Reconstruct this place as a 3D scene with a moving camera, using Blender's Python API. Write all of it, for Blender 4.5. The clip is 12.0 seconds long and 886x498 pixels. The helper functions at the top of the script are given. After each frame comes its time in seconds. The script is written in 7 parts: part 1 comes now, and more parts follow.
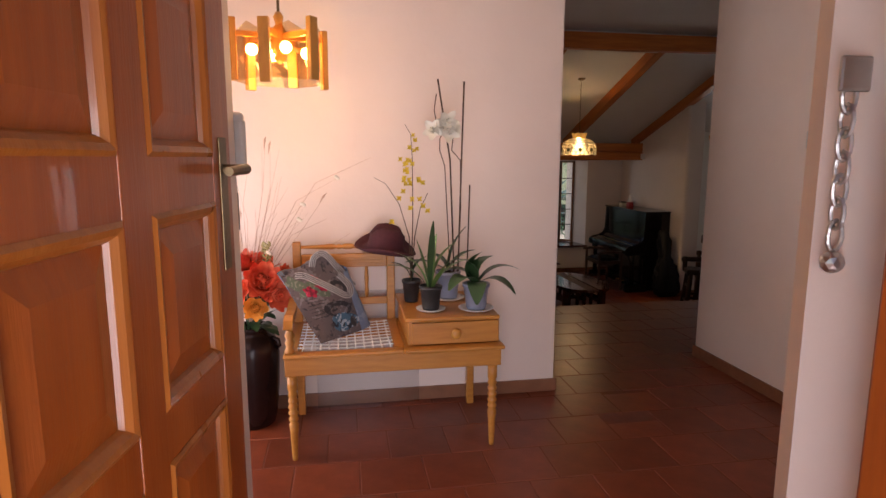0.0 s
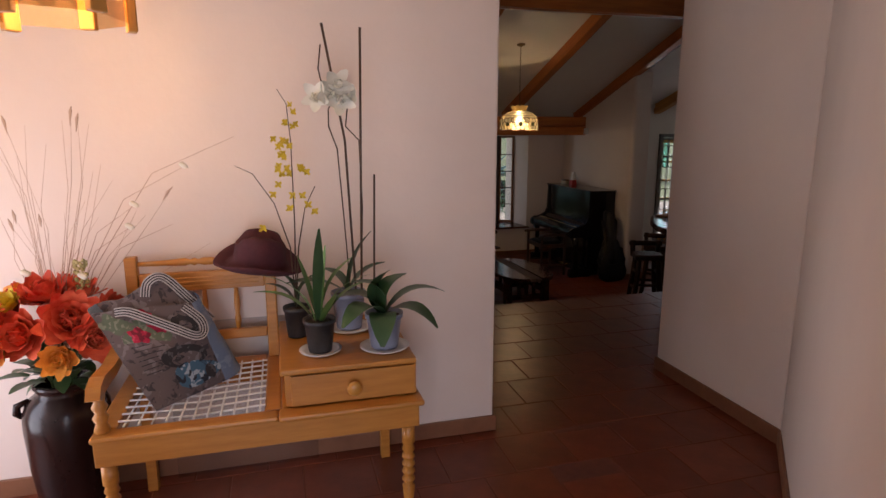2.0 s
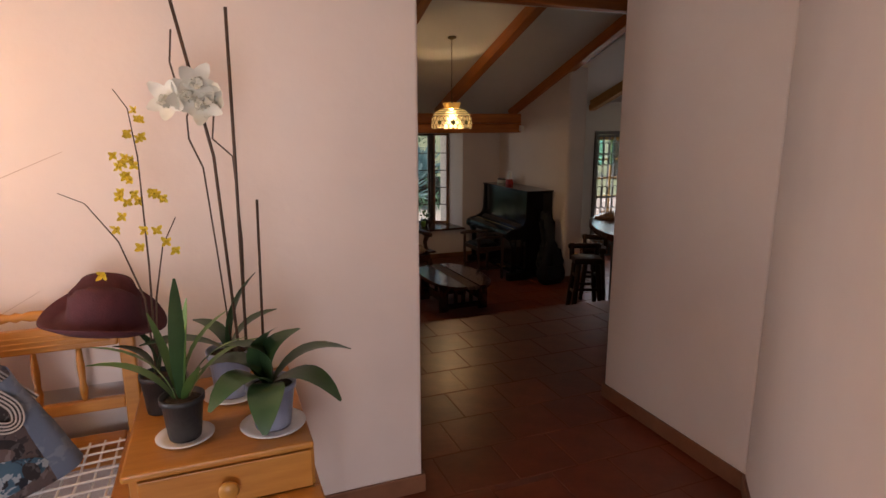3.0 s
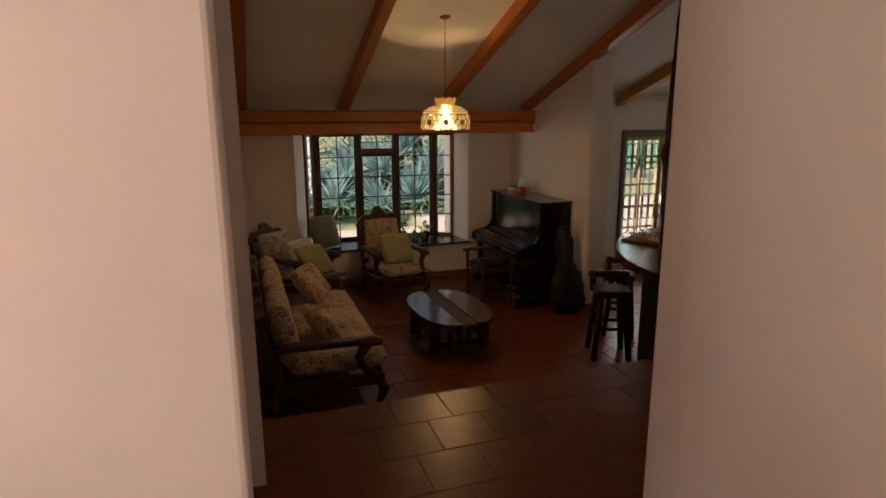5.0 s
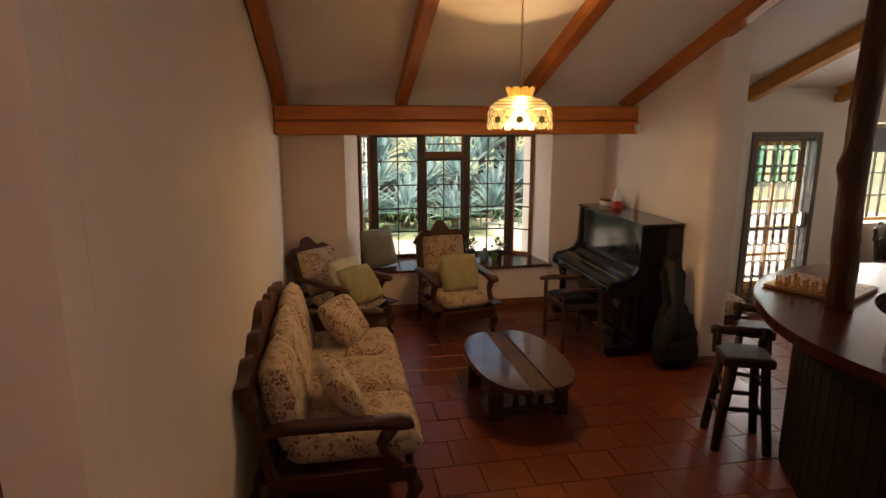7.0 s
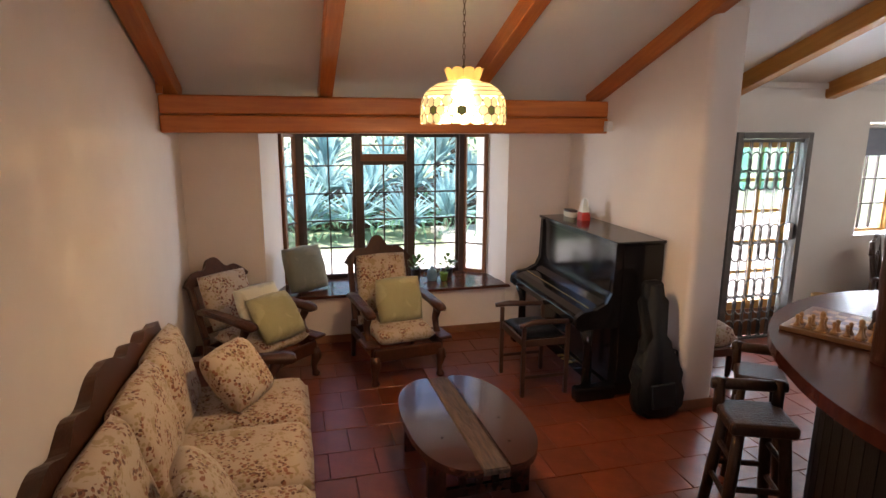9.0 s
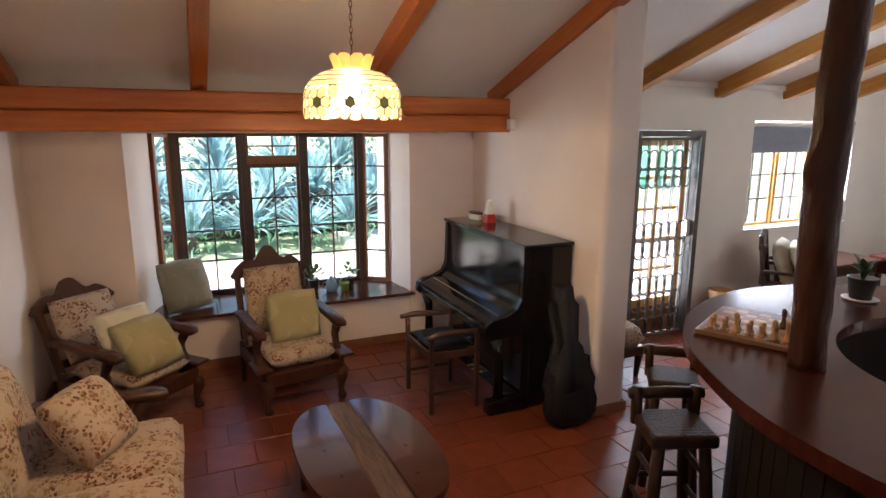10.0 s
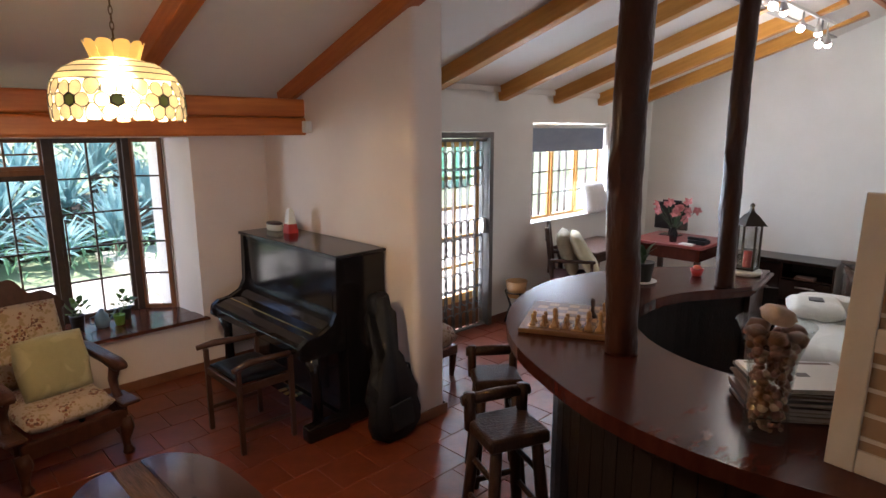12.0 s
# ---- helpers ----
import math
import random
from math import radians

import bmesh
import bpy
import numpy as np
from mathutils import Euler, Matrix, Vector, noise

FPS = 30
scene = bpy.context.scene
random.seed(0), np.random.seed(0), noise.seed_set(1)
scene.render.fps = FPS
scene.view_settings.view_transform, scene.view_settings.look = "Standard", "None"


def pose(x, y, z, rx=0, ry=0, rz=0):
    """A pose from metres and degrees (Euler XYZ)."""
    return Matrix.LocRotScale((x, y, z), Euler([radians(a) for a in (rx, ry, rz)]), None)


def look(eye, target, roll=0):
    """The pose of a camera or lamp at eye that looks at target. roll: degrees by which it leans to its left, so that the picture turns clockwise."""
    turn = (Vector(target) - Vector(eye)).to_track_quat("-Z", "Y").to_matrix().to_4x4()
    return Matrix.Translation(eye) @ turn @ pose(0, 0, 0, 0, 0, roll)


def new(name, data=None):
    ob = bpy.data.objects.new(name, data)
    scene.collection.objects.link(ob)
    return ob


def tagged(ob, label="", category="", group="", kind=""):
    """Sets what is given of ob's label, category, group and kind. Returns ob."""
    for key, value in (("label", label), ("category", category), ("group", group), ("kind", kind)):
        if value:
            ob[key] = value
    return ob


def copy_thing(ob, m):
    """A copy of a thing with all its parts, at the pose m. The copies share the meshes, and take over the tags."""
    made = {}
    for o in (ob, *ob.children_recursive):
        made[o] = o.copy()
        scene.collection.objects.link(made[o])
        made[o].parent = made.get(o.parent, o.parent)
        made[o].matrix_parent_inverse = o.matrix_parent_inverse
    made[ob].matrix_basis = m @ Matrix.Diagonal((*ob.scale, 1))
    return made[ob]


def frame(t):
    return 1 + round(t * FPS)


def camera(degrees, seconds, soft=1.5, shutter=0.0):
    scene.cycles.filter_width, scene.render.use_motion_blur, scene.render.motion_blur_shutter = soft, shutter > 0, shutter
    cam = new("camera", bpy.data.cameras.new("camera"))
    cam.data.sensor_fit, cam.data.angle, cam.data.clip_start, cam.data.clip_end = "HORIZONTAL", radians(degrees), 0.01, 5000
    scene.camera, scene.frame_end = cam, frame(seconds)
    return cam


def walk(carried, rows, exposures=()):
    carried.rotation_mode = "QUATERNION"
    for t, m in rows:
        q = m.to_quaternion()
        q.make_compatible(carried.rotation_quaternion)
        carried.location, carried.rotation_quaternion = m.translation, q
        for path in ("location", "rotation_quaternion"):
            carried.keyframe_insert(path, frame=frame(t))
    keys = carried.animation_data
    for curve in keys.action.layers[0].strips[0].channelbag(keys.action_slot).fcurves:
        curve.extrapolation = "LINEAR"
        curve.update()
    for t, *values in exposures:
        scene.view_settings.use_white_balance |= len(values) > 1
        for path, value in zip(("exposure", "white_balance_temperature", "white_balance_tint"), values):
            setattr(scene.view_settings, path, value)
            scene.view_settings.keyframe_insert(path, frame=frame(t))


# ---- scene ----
cam = camera(74.1, 12.0)
PATH = [
    (0, (-0.148, -0.259, 1.359), (0.183, 1.689, 1.052), 0.1),
    (0.5, (-0.071, -0.02, 1.34), (0.269, 1.926, 1.027), 0.1),
    (1, (-0.01, 0.16, 1.332), (0.36, 2.097, 0.998), 0.0),
    (1.5, (0.075, 0.374, 1.356), (0.505, 2.29, 0.978), 0.1),
    (2, (0.169, 0.545, 1.378), (0.689, 2.436, 0.986), 0.0),
    (2.5, (0.266, 0.741, 1.401), (0.883, 2.6, 0.993), -0.0),
    (3, (0.396, 0.98, 1.431), (1.11, 2.802, 1.02), -0.1),
    (3.6, (0.644, 1.303, 1.456), (1.402, 3.104, 1.033), -0.0),
    (5.5, (1.301, 2.349, 1.488), (1.851, 4.223, 1.058), -0.2),
    (6, (1.441, 2.652, 1.488), (1.89, 4.553, 1.057), -0.1),
    (6.5, (1.569, 2.972, 1.472), (1.94, 4.89, 1.043), -0.3),
    (8.5, (2.026, 4.058, 1.405), (2.377, 5.983, 0.99), 0.2),
    (9, (2.106, 4.254, 1.388), (2.593, 6.149, 0.977), 0.3),
    (9.5, (2.204, 4.439, 1.369), (2.843, 6.29, 0.963), 0.2),
    (10, (2.265, 4.583, 1.351), (3.05, 6.378, 0.95), 0.2),
    (10.5, (2.278, 4.686, 1.349), (3.242, 6.393, 0.953), 0.1),
    (11, (2.286, 4.757, 1.356), (3.413, 6.361, 0.961), 0.1),
    (11.5, (2.292, 4.826, 1.352), (3.556, 6.325, 0.96), -0.1),
    (12, (2.292, 4.864, 1.353), (3.659, 6.271, 0.959), -0.2),
]
walk(cam, [(t, look(eye, target, roll)) for t, eye, target, roll in PATH],
     exposures=[(0.0, -0.12, 7100, 26), (2.0, -0.44, 6800, 22), (3.5, 0.0, 7500, 22), (5.5, 0.30, 8500, 22), (6.5, 0.82, 9000, 24),
                (8.3, 1.8, 6800, 17), (9.5, 1.98, 6400, 18), (10.5, 1.98, 6200, 18), (12.0, 1.65, 6150, 18)])

# ---- light ----
world = bpy.data.worlds.new("sky")
scene.world = world
world.use_nodes = True
wt = world.node_tree
sky = wt.nodes.new("ShaderNodeTexSky")
sky.sky_type = "NISHITA"
sky.sun_disc = False
sky.sun_elevation = radians(60)
sky.sun_rotation = radians(-105)
wt.links.new(sky.outputs[0], wt.nodes["Background"].inputs[0])
wt.nodes["Background"].inputs[1].default_value = 0.15

sun = new("sun", bpy.data.lights.new("sun", "SUN"))
sun.data.energy, sun.data.angle, sun.data.color = 4.6, radians(0.5), (1.0, 0.94, 0.84)
sun.matrix_world = look((-22, 2, 40), (0, 8, 0))


def area(name, energy, sx, sy, m, colour):
    l = bpy.data.lights.new(name, "AREA")
    l.shape, l.size, l.size_y, l.energy, l.color = "RECTANGLE", sx, sy, energy, colour
    ob = new(name, l)
    ob.matrix_world = m
    return ob


def bulb(name, energy, at, colour, r=0.03):
    l = bpy.data.lights.new(name, "POINT")
    l.energy, l.color, l.shadow_soft_size = energy, colour, r
    ob = new(name, l)
    ob.location = at
    return ob


DAY = (0.78, 0.90, 1.0)
area("daylight_bay", 54, 1.5, 1.5, look((0.45, 11.6, 0.75), (3.3, 8.8, 0.0)), DAY)
area("daylight_bay", 54, 1.5, 1.5, look((5.65, 11.6, 0.75), (2.8, 8.8, 0.0)), DAY)
area("daylight_door", 42, 0.7, 1.9, look((6.5, 9.3, 0.3), (6.5, 5.0, 0.0)), DAY)
area("daylight_dining", 52, 1.5, 1.0, look((8.4, 9.35, 0.85), (8.0, 5.0, 0.0)), DAY)
area("daylight_alcove", 32, 0.8, 1.4, look((-1.72, 2.42, 0.72), (2.4, 2.2, 0.85)), (0.80, 0.87, 1.0))
area("daylight_entrance", 50, 1.1, 1.5, look((-0.2, -1.0, 0.8), (0.45, 3.0, 0.95)), (0.82, 0.88, 1.0))

# ---- materials ----
L = -0.72          # level of the sunken lounge
FH = -0.08         # level of the raised hall floor


def material(name):
    m = bpy.data.materials.new(name)
    m.use_nodes = True
    return m, m.node_tree, m.node_tree.nodes["Principled BSDF"]


def surface(name, c1, c2, scale=6.0, rough=0.6, bump=0.0, bump_scale=60.0, stretch=(1, 1, 1), metal=0.0, per=0.0,
            detail=6.0, spec=0.5, rough2=None, coat=0.0):
    """A grained surface: two colours mixed by noise at two scales, fine relief and uneven gloss."""
    m, t, b = material(name)
    n = t.nodes.new
    co = n("ShaderNodeTexCoord")
    mp = n("ShaderNodeMapping")
    mp.inputs["Scale"].default_value = stretch
    t.links.new(co.outputs["Object"], mp.inputs[0])
    a = n("ShaderNodeTexNoise")
    a.inputs["Scale"].default_value, a.inputs["Detail"].default_value, a.inputs["Roughness"].default_value = scale, detail, 0.6
    t.links.new(mp.outputs[0], a.inputs["Vector"])
    w = n("ShaderNodeTexNoise")
    w.inputs["Scale"].default_value, w.inputs["Detail"].default_value = scale * 0.17, 3
    t.links.new(mp.outputs[0], w.inputs["Vector"])
    s = n("ShaderNodeMath")
    s.operation = "MULTIPLY_ADD"
    s.inputs[1].default_value = 0.55
    t.links.new(a.outputs[0], s.inputs[0])
    half = n("ShaderNodeMath")
    half.operation = "MULTIPLY"
    half.inputs[1].default_value = 0.45
    t.links.new(w.outputs[0], half.inputs[0])
    t.links.new(half.outputs[0], s.inputs[2])
    r = n("ShaderNodeValToRGB")
    r.color_ramp.elements[0].position, r.color_ramp.elements[1].position = 0.33, 0.67
    r.color_ramp.elements[0].color, r.color_ramp.elements[1].color = (*c1, 1), (*c2, 1)
    t.links.new(s.outputs[0], r.inputs[0])
    out = r.outputs[0]
    if per:
        info = n("ShaderNodeObjectInfo")
        isl = n("ShaderNodeNewGeometry")
        add = n("ShaderNodeMath")
        add.operation = "ADD"
        t.links.new(info.outputs["Random"], add.inputs[0])
        t.links.new(isl.outputs["Random Per Island"], add.inputs[1])
        fr = n("ShaderNodeMath")
        fr.operation = "FRACT"
        t.links.new(add.outputs[0], fr.inputs[0])
        mr = n("ShaderNodeMapRange")
        mr.inputs["To Min"].default_value, mr.inputs["To Max"].default_value = 1 - per, 1 + per
        t.links.new(fr.outputs[0], mr.inputs[0])
        hs = n("ShaderNodeHueSaturation")
        t.links.new(mr.outputs[0], hs.inputs["Value"])
        t.links.new(out, hs.inputs["Color"])
        out = hs.outputs[0]
    t.links.new(out, b.inputs["Base Color"])
    b.inputs["Metallic"].default_value = metal
    b.inputs["Specular IOR Level"].default_value = spec
    b.inputs["Coat Weight"].default_value = coat
    rr = n("ShaderNodeMapRange")
    rr.inputs["To Min"].default_value, rr.inputs["To Max"].default_value = rough * 0.85, rough2 or min(1, rough * 1.2)
    t.links.new(w.outputs[0], rr.inputs[0])
    t.links.new(rr.outputs[0], b.inputs["Roughness"])
    if bump:
        bn = n("ShaderNodeTexNoise")
        bn.inputs["Scale"].default_value, bn.inputs["Detail"].default_value = bump_scale, 4
        t.links.new(mp.outputs[0], bn.inputs["Vector"])
        bp = n("ShaderNodeBump")
        bp.inputs["Strength"].default_value, bp.inputs["Distance"].default_value = bump, 0.01
        t.links.new(bn.outputs[0], bp.inputs["Height"])
        t.links.new(bp.outputs[0], b.inputs["Normal"])
    return m


def glass_mat(name, colour=(1, 1, 1), rough=0.0, alpha=0.9):
    """Thin pane: mostly clear, glossy by Fresnel."""
    m, t, b = material(name)
    g, tr, mx, f = (t.nodes.new(k) for k in ("ShaderNodeBsdfGlossy", "ShaderNodeBsdfTransparent", "ShaderNodeMixShader", "ShaderNodeLayerWeight"))
    g.inputs["Roughness"].default_value = max(rough, 0.02)
    tr.inputs["Color"].default_value = (*[c * alpha for c in colour], 1)
    f.inputs["Blend"].default_value = 0.12
    sc = t.nodes.new("ShaderNodeMath")
    sc.operation, sc.inputs[1].default_value, sc.inputs[2].default_value = "MULTIPLY_ADD", 0.5, 0.03
    t.links.new(f.outputs["Facing"], sc.inputs[0])
    t.links.new(sc.outputs[0], mx.inputs[0])
    t.links.new(tr.outputs[0], mx.inputs[1])
    t.links.new(g.outputs[0], mx.inputs[2])
    t.links.new(mx.outputs[0], t.nodes["Material Output"].inputs["Surface"])
    return m


def glow(name, colour, strength, base=(0.9, 0.85, 0.7)):
    m, t, b = material(name)
    b.inputs["Base Color"].default_value = (*base, 1)
    b.inputs["Emission Color"].default_value = (*colour, 1)
    b.inputs["Emission Strength"].default_value = strength
    return m


PLASTER = surface("plaster_cream", (0.72, 0.615, 0.545), (0.79, 0.685, 0.61), 2.2, 0.75, 0.10, 28)
PLASTER_W = surface("plaster_white", (0.76, 0.74, 0.68), (0.83, 0.81, 0.76), 2.2, 0.75, 0.10, 28)
CEIL = surface("ceiling_board", (0.74, 0.70, 0.64), (0.80, 0.76, 0.70), 2, 0.8, 0.08, 30)
TERRA = surface("terracotta_tile", (0.122, 0.023, 0.009), (0.215, 0.050, 0.019), 9, 0.32, 0.06, 40, per=0.16, rough2=0.44, spec=0.38)
GROUT = surface("grout", (0.10, 0.026, 0.012), (0.17, 0.050, 0.024), 30, 0.9, 0.2, 90)
SKIRT = surface("terracotta_skirting", (0.17, 0.07, 0.035), (0.28, 0.12, 0.06), 7, 0.45, 0.1, 40)
PINE = surface("varnished_pine", (0.36, 0.085, 0.014), (0.60, 0.19, 0.036), 5, 0.42, 0.12, 30, (0.5, 6, 6))
PINE_Y = surface("varnished_pine_along_y", (0.36, 0.085, 0.014), (0.60, 0.19, 0.036), 5, 0.42, 0.12, 30, (6, 0.5, 6))
PINE_G = surface("golden_pine_along_y", (0.42, 0.17, 0.024), (0.64, 0.31, 0.06), 5, 0.42, 0.12, 30, (6, 0.5, 6))
BENCH = surface("honey_oak", (0.37, 0.135, 0.020), (0.53, 0.225, 0.042), 6, 0.35, 0.08, 40, (1.2, 9, 9))
MERANTI = surface("varnished_meranti", (0.22, 0.042, 0.006), (0.38, 0.088, 0.012), 5, 0.30, 0.1, 30, (7, 7, 0.5), coat=0.15)
# moulding highlights are put into the colour as a lighter, more golden meranti
MERANTI_LIT = surface("meranti_with_highlights", (0.26, 0.066, 0.009), (0.43, 0.135, 0.021), 6, 0.28, 0.08, 30, (7, 7, 0.6), coat=0.2)
FLUSH = surface("red_brown_door_veneer", (0.20, 0.055, 0.02), (0.27, 0.08, 0.03), 5, 0.45, 0.05, 30, (8, 8, 0.5))
DARK = surface("dark_stained_wood", (0.030, 0.014, 0.009), (0.075, 0.033, 0.02), 8, 0.32, 0.15, 40, (1, 4, 1))
DARKV = surface("dark_carved_wood", (0.034, 0.011, 0.006), (0.085, 0.029, 0.015), 9, 0.34, 0.25, 45, (3, 3, 1), spec=0.3)
BAR = surface("polished_red_hardwood", (0.046, 0.010, 0.007), (0.105, 0.026, 0.016), 5, 0.20, 0.05, 40, (1, 3, 1), rough2=0.3, spec=0.4)
LOG = surface("tarred_log", (0.022, 0.007, 0.0045), (0.075, 0.024, 0.013), 9, 0.32, 1.0, 26, (1, 1, 0.35), spec=0.3)
RUSTIC = surface("rustic_brown_pole", (0.024, 0.011, 0.007), (0.062, 0.028, 0.016), 9, 0.5, 0.5, 30, (2, 2, 0.5), spec=0.2)
EBONY = surface("black_piano_lacquer", (0.006, 0.005, 0.005), (0.014, 0.010, 0.009), 4, 0.10, 0.0, rough2=0.15, spec=0.4)
BLACKC = surface("black_vinyl", (0.006, 0.006, 0.007), (0.014, 0.014, 0.016), 30, 0.45, 0.4, 120, spec=0.2)
STEELW = surface("brown_window_steel", (0.045, 0.026, 0.018), (0.08, 0.045, 0.03), 12, 0.45, 0.1, 60)
TIMBERW = surface("window_timber", (0.15, 0.052, 0.018), (0.25, 0.095, 0.032), 6, 0.45, 0.1, 40, (6, 6, 0.6))
YELLOWW = surface("yellow_window_timber", (0.45, 0.22, 0.045), (0.62, 0.34, 0.09), 6, 0.45, 0.1, 40, (6, 6, 0.6))
BRONZE = surface("aged_bronze", (0.12, 0.085, 0.045), (0.24, 0.17, 0.09), 12, 0.38, 0.1, 80, metal=1.0)
STEEL = surface("brushed_steel", (0.45, 0.44, 0.42), (0.62, 0.6, 0.58), 14, 0.3, 0.05, 90, metal=1.0)
IRON = surface("grey_gate_steel", (0.10, 0.095, 0.085), (0.17, 0.155, 0.14), 14, 0.45, 0.1, 80, metal=0.3)
GLASS = glass_mat("window_glass")
GRASS = surface("lawn_grass", (0.22, 0.28, 0.15), (0.36, 0.42, 0.26), 2.5, 0.9, 0.4, 25)
SAND = surface("pale_paving", (0.55, 0.51, 0.45), (0.68, 0.63, 0.56), 3, 0.85, 0.2, 40)


# ---- mesh helpers ----
def part(name, bm, mat, parent=None, label="", smooth=False):
    """Links a bmesh as one mesh object under a thing or a part."""
    me = bpy.data.meshes.new(name)
    bmesh.ops.recalc_face_normals(bm, faces=bm.faces)
    bm.to_mesh(me)
    bm.free()
    for mt in (mat if isinstance(mat, (list, tuple)) else [mat]):
        me.materials.append(mt)
    if smooth:
        for p in me.polygons:
            p.use_smooth = True
    ob = new(name, me)
    if parent is not None:
        ob.parent = parent
    if label:
        tagged(ob, label)
    return ob


def piece(name, me, parent, m, label=""):
    """One more object on a mesh that alike pieces share."""
    ob = new(name, me)
    ob.parent = parent
    ob.matrix_basis = m
    if label:
        tagged(ob, label)
    return ob


def thing(name, label, category, m=None, group="", kind=""):
    ob = new(name)
    ob.empty_display_size = 0.1
    if m is not None:
        ob.matrix_basis = m
    return tagged(ob, label, category, group, kind)


def struct(name, bm, mat, label, smooth=False, category="wall"):
    return tagged(part(name, bm, mat, None, "", smooth), label, category, "", "structure")


def box(bm, x0, x1, y0, y1, z0, z1, bev=0.0, seg=2, m=None):
    mm = Matrix.Translation(((x0 + x1) / 2, (y0 + y1) / 2, (z0 + z1) / 2)) @ Matrix.Diagonal((abs(x1 - x0), abs(y1 - y0), abs(z1 - z0), 1))
    if m is not None:
        mm = m @ mm
    vs = bmesh.ops.create_cube(bm, size=1, matrix=mm)["verts"]
    if bev:
        es = list({e for v in vs for e in v.link_edges})
        bmesh.ops.bevel(bm, geom=es, offset=bev, segments=seg, affect="EDGES", profile=0.5)
    return bm


def prism(bm, pts, z0, z1, z1b=None):
    """A closed prism over a plan; z1b gives the top's height at each point."""
    lo = [bm.verts.new((x, y, z0)) for x, y in pts]
    hi = [bm.verts.new((x, y, z1 if z1b is None else z1b[i])) for i, (x, y) in enumerate(pts)]
    bm.faces.new(lo[::-1])
    bm.faces.new(hi)
    n = len(pts)
    for i in range(n):
        bm.faces.new((lo[i], lo[(i + 1) % n], hi[(i + 1) % n], hi[i]))
    return bm


def tube(bm, pts, radii, seg=8, flat=1.0, cap=True):
    """A round bar along points, with a radius at each."""
    pts = [Vector(p) for p in pts]
    if not isinstance(radii, (list, tuple)):
        radii = [radii] * len(pts)
    rings, side = [], None
    for i, p in enumerate(pts):
        d = (pts[min(i + 1, len(pts) - 1)] - pts[max(i - 1, 0)])
        d = d.normalized() if d.length > 1e-9 else Vector((0, 0, 1))
        if side is None:
            side = d.cross(Vector((0, 0, 1)) if abs(d.z) < 0.9 else Vector((1, 0, 0))).normalized()
        else:
            side = (side - d * side.dot(d))
            side = side.normalized() if side.length > 1e-6 else d.orthogonal().normalized()
        up = d.cross(side)
        rings.append([bm.verts.new(p + (side * math.cos(a) + up * math.sin(a) * flat) * radii[i]) for a in (2 * math.pi * k / seg for k in range(seg))])
    for a, b in zip(rings, rings[1:]):
        for k in range(seg):
            bm.faces.new((a[k], a[(k + 1) % seg], b[(k + 1) % seg], b[k]))
    if cap:
        bm.faces.new(rings[0][::-1])
        bm.faces.new(rings[-1])
    return bm


def lathe(bm, prof, seg=20, at=(0, 0, 0), cap=True):
    """A turned shape from (radius, height) pairs."""
    x, y, z = at
    rings = [[bm.verts.new((x + r * math.cos(2 * math.pi * k / seg), y + r * math.sin(2 * math.pi * k / seg), z + h)) for k in range(seg)] for r, h in prof]
    for a, b in zip(rings, rings[1:]):
        for k in range(seg):
            bm.faces.new((a[k], a[(k + 1) % seg], b[(k + 1) % seg], b[k]))
    if cap:
        bm.faces.new(rings[0][::-1])
        bm.faces.new(rings[-1])
    return bm


def pad(bm, sx, sy, sz, m=None, n=0.32, res=10, puff=0.0, wob=0.0, seed=0):
    """A stuffed cushion: a rounded box with pinched corners, thickest in the middle."""
    m = m or Matrix()
    grid = {}
    off = Vector((seed * 3.1, seed * 1.7, 0))
    for s in (-1, 1):
        for i in range(res + 1):
            for j in range(res + 1):
                u, v = i / res * 2 - 1, j / res * 2 - 1
                edge = i in (0, res) or j in (0, res)
                if edge and s == 1:
                    continue
                h = ((1 - u ** 4) * (1 - v ** 4)) ** n
                pin = 1 - 0.06 * puff * (abs(u * v))
                p = Vector((u * sx / 2 * pin, v * sy / 2 * pin, s * h * sz / 2))
                if wob:
                    p += Vector((0, 0, wob * noise.noise(p * 7 + off)))
                    p.x += wob * 0.6 * noise.noise(p * 5 + off + Vector((4, 1, 2)))
                grid[s, i, j] = bm.verts.new(m @ p)
    for s in (-1, 1):
        for i in range(res):
            for j in range(res):
                q = []
                for a, b in ((i, j), (i + 1, j), (i + 1, j + 1), (i, j + 1)):
                    q.append(grid.get((s, a, b)) or grid[-1, a, b])
                bm.faces.new(q if s == 1 else q[::-1])
    return bm


def plank(bm, pts, th, axis="x", at=0.0):
    """A sawn board: an outline in the plane across the axis, given as (along, z), with a thickness."""
    rows = []
    for s in (0, 1):
        rows.append([bm.verts.new((at + s * th, a, z) if axis == "x" else (a, at + s * th, z)) for a, z in pts])
    bm.faces.new(rows[0])
    bm.faces.new(rows[1][::-1])
    n = len(pts)
    for i in range(n):
        bm.faces.new((rows[0][i], rows[0][(i + 1) % n], rows[1][(i + 1) % n], rows[1][i]))
    return bm


def B():
    return bmesh.new()


# ---- the shell ----
TOP = 2.80
roofz = lambda y: 1.75 + 0.357 * (9.24 - y)      # ceiling of the lounge
roofd = lambda y: 1.80 + 0.330 * (8.93 - y)      # ceiling of the dining side

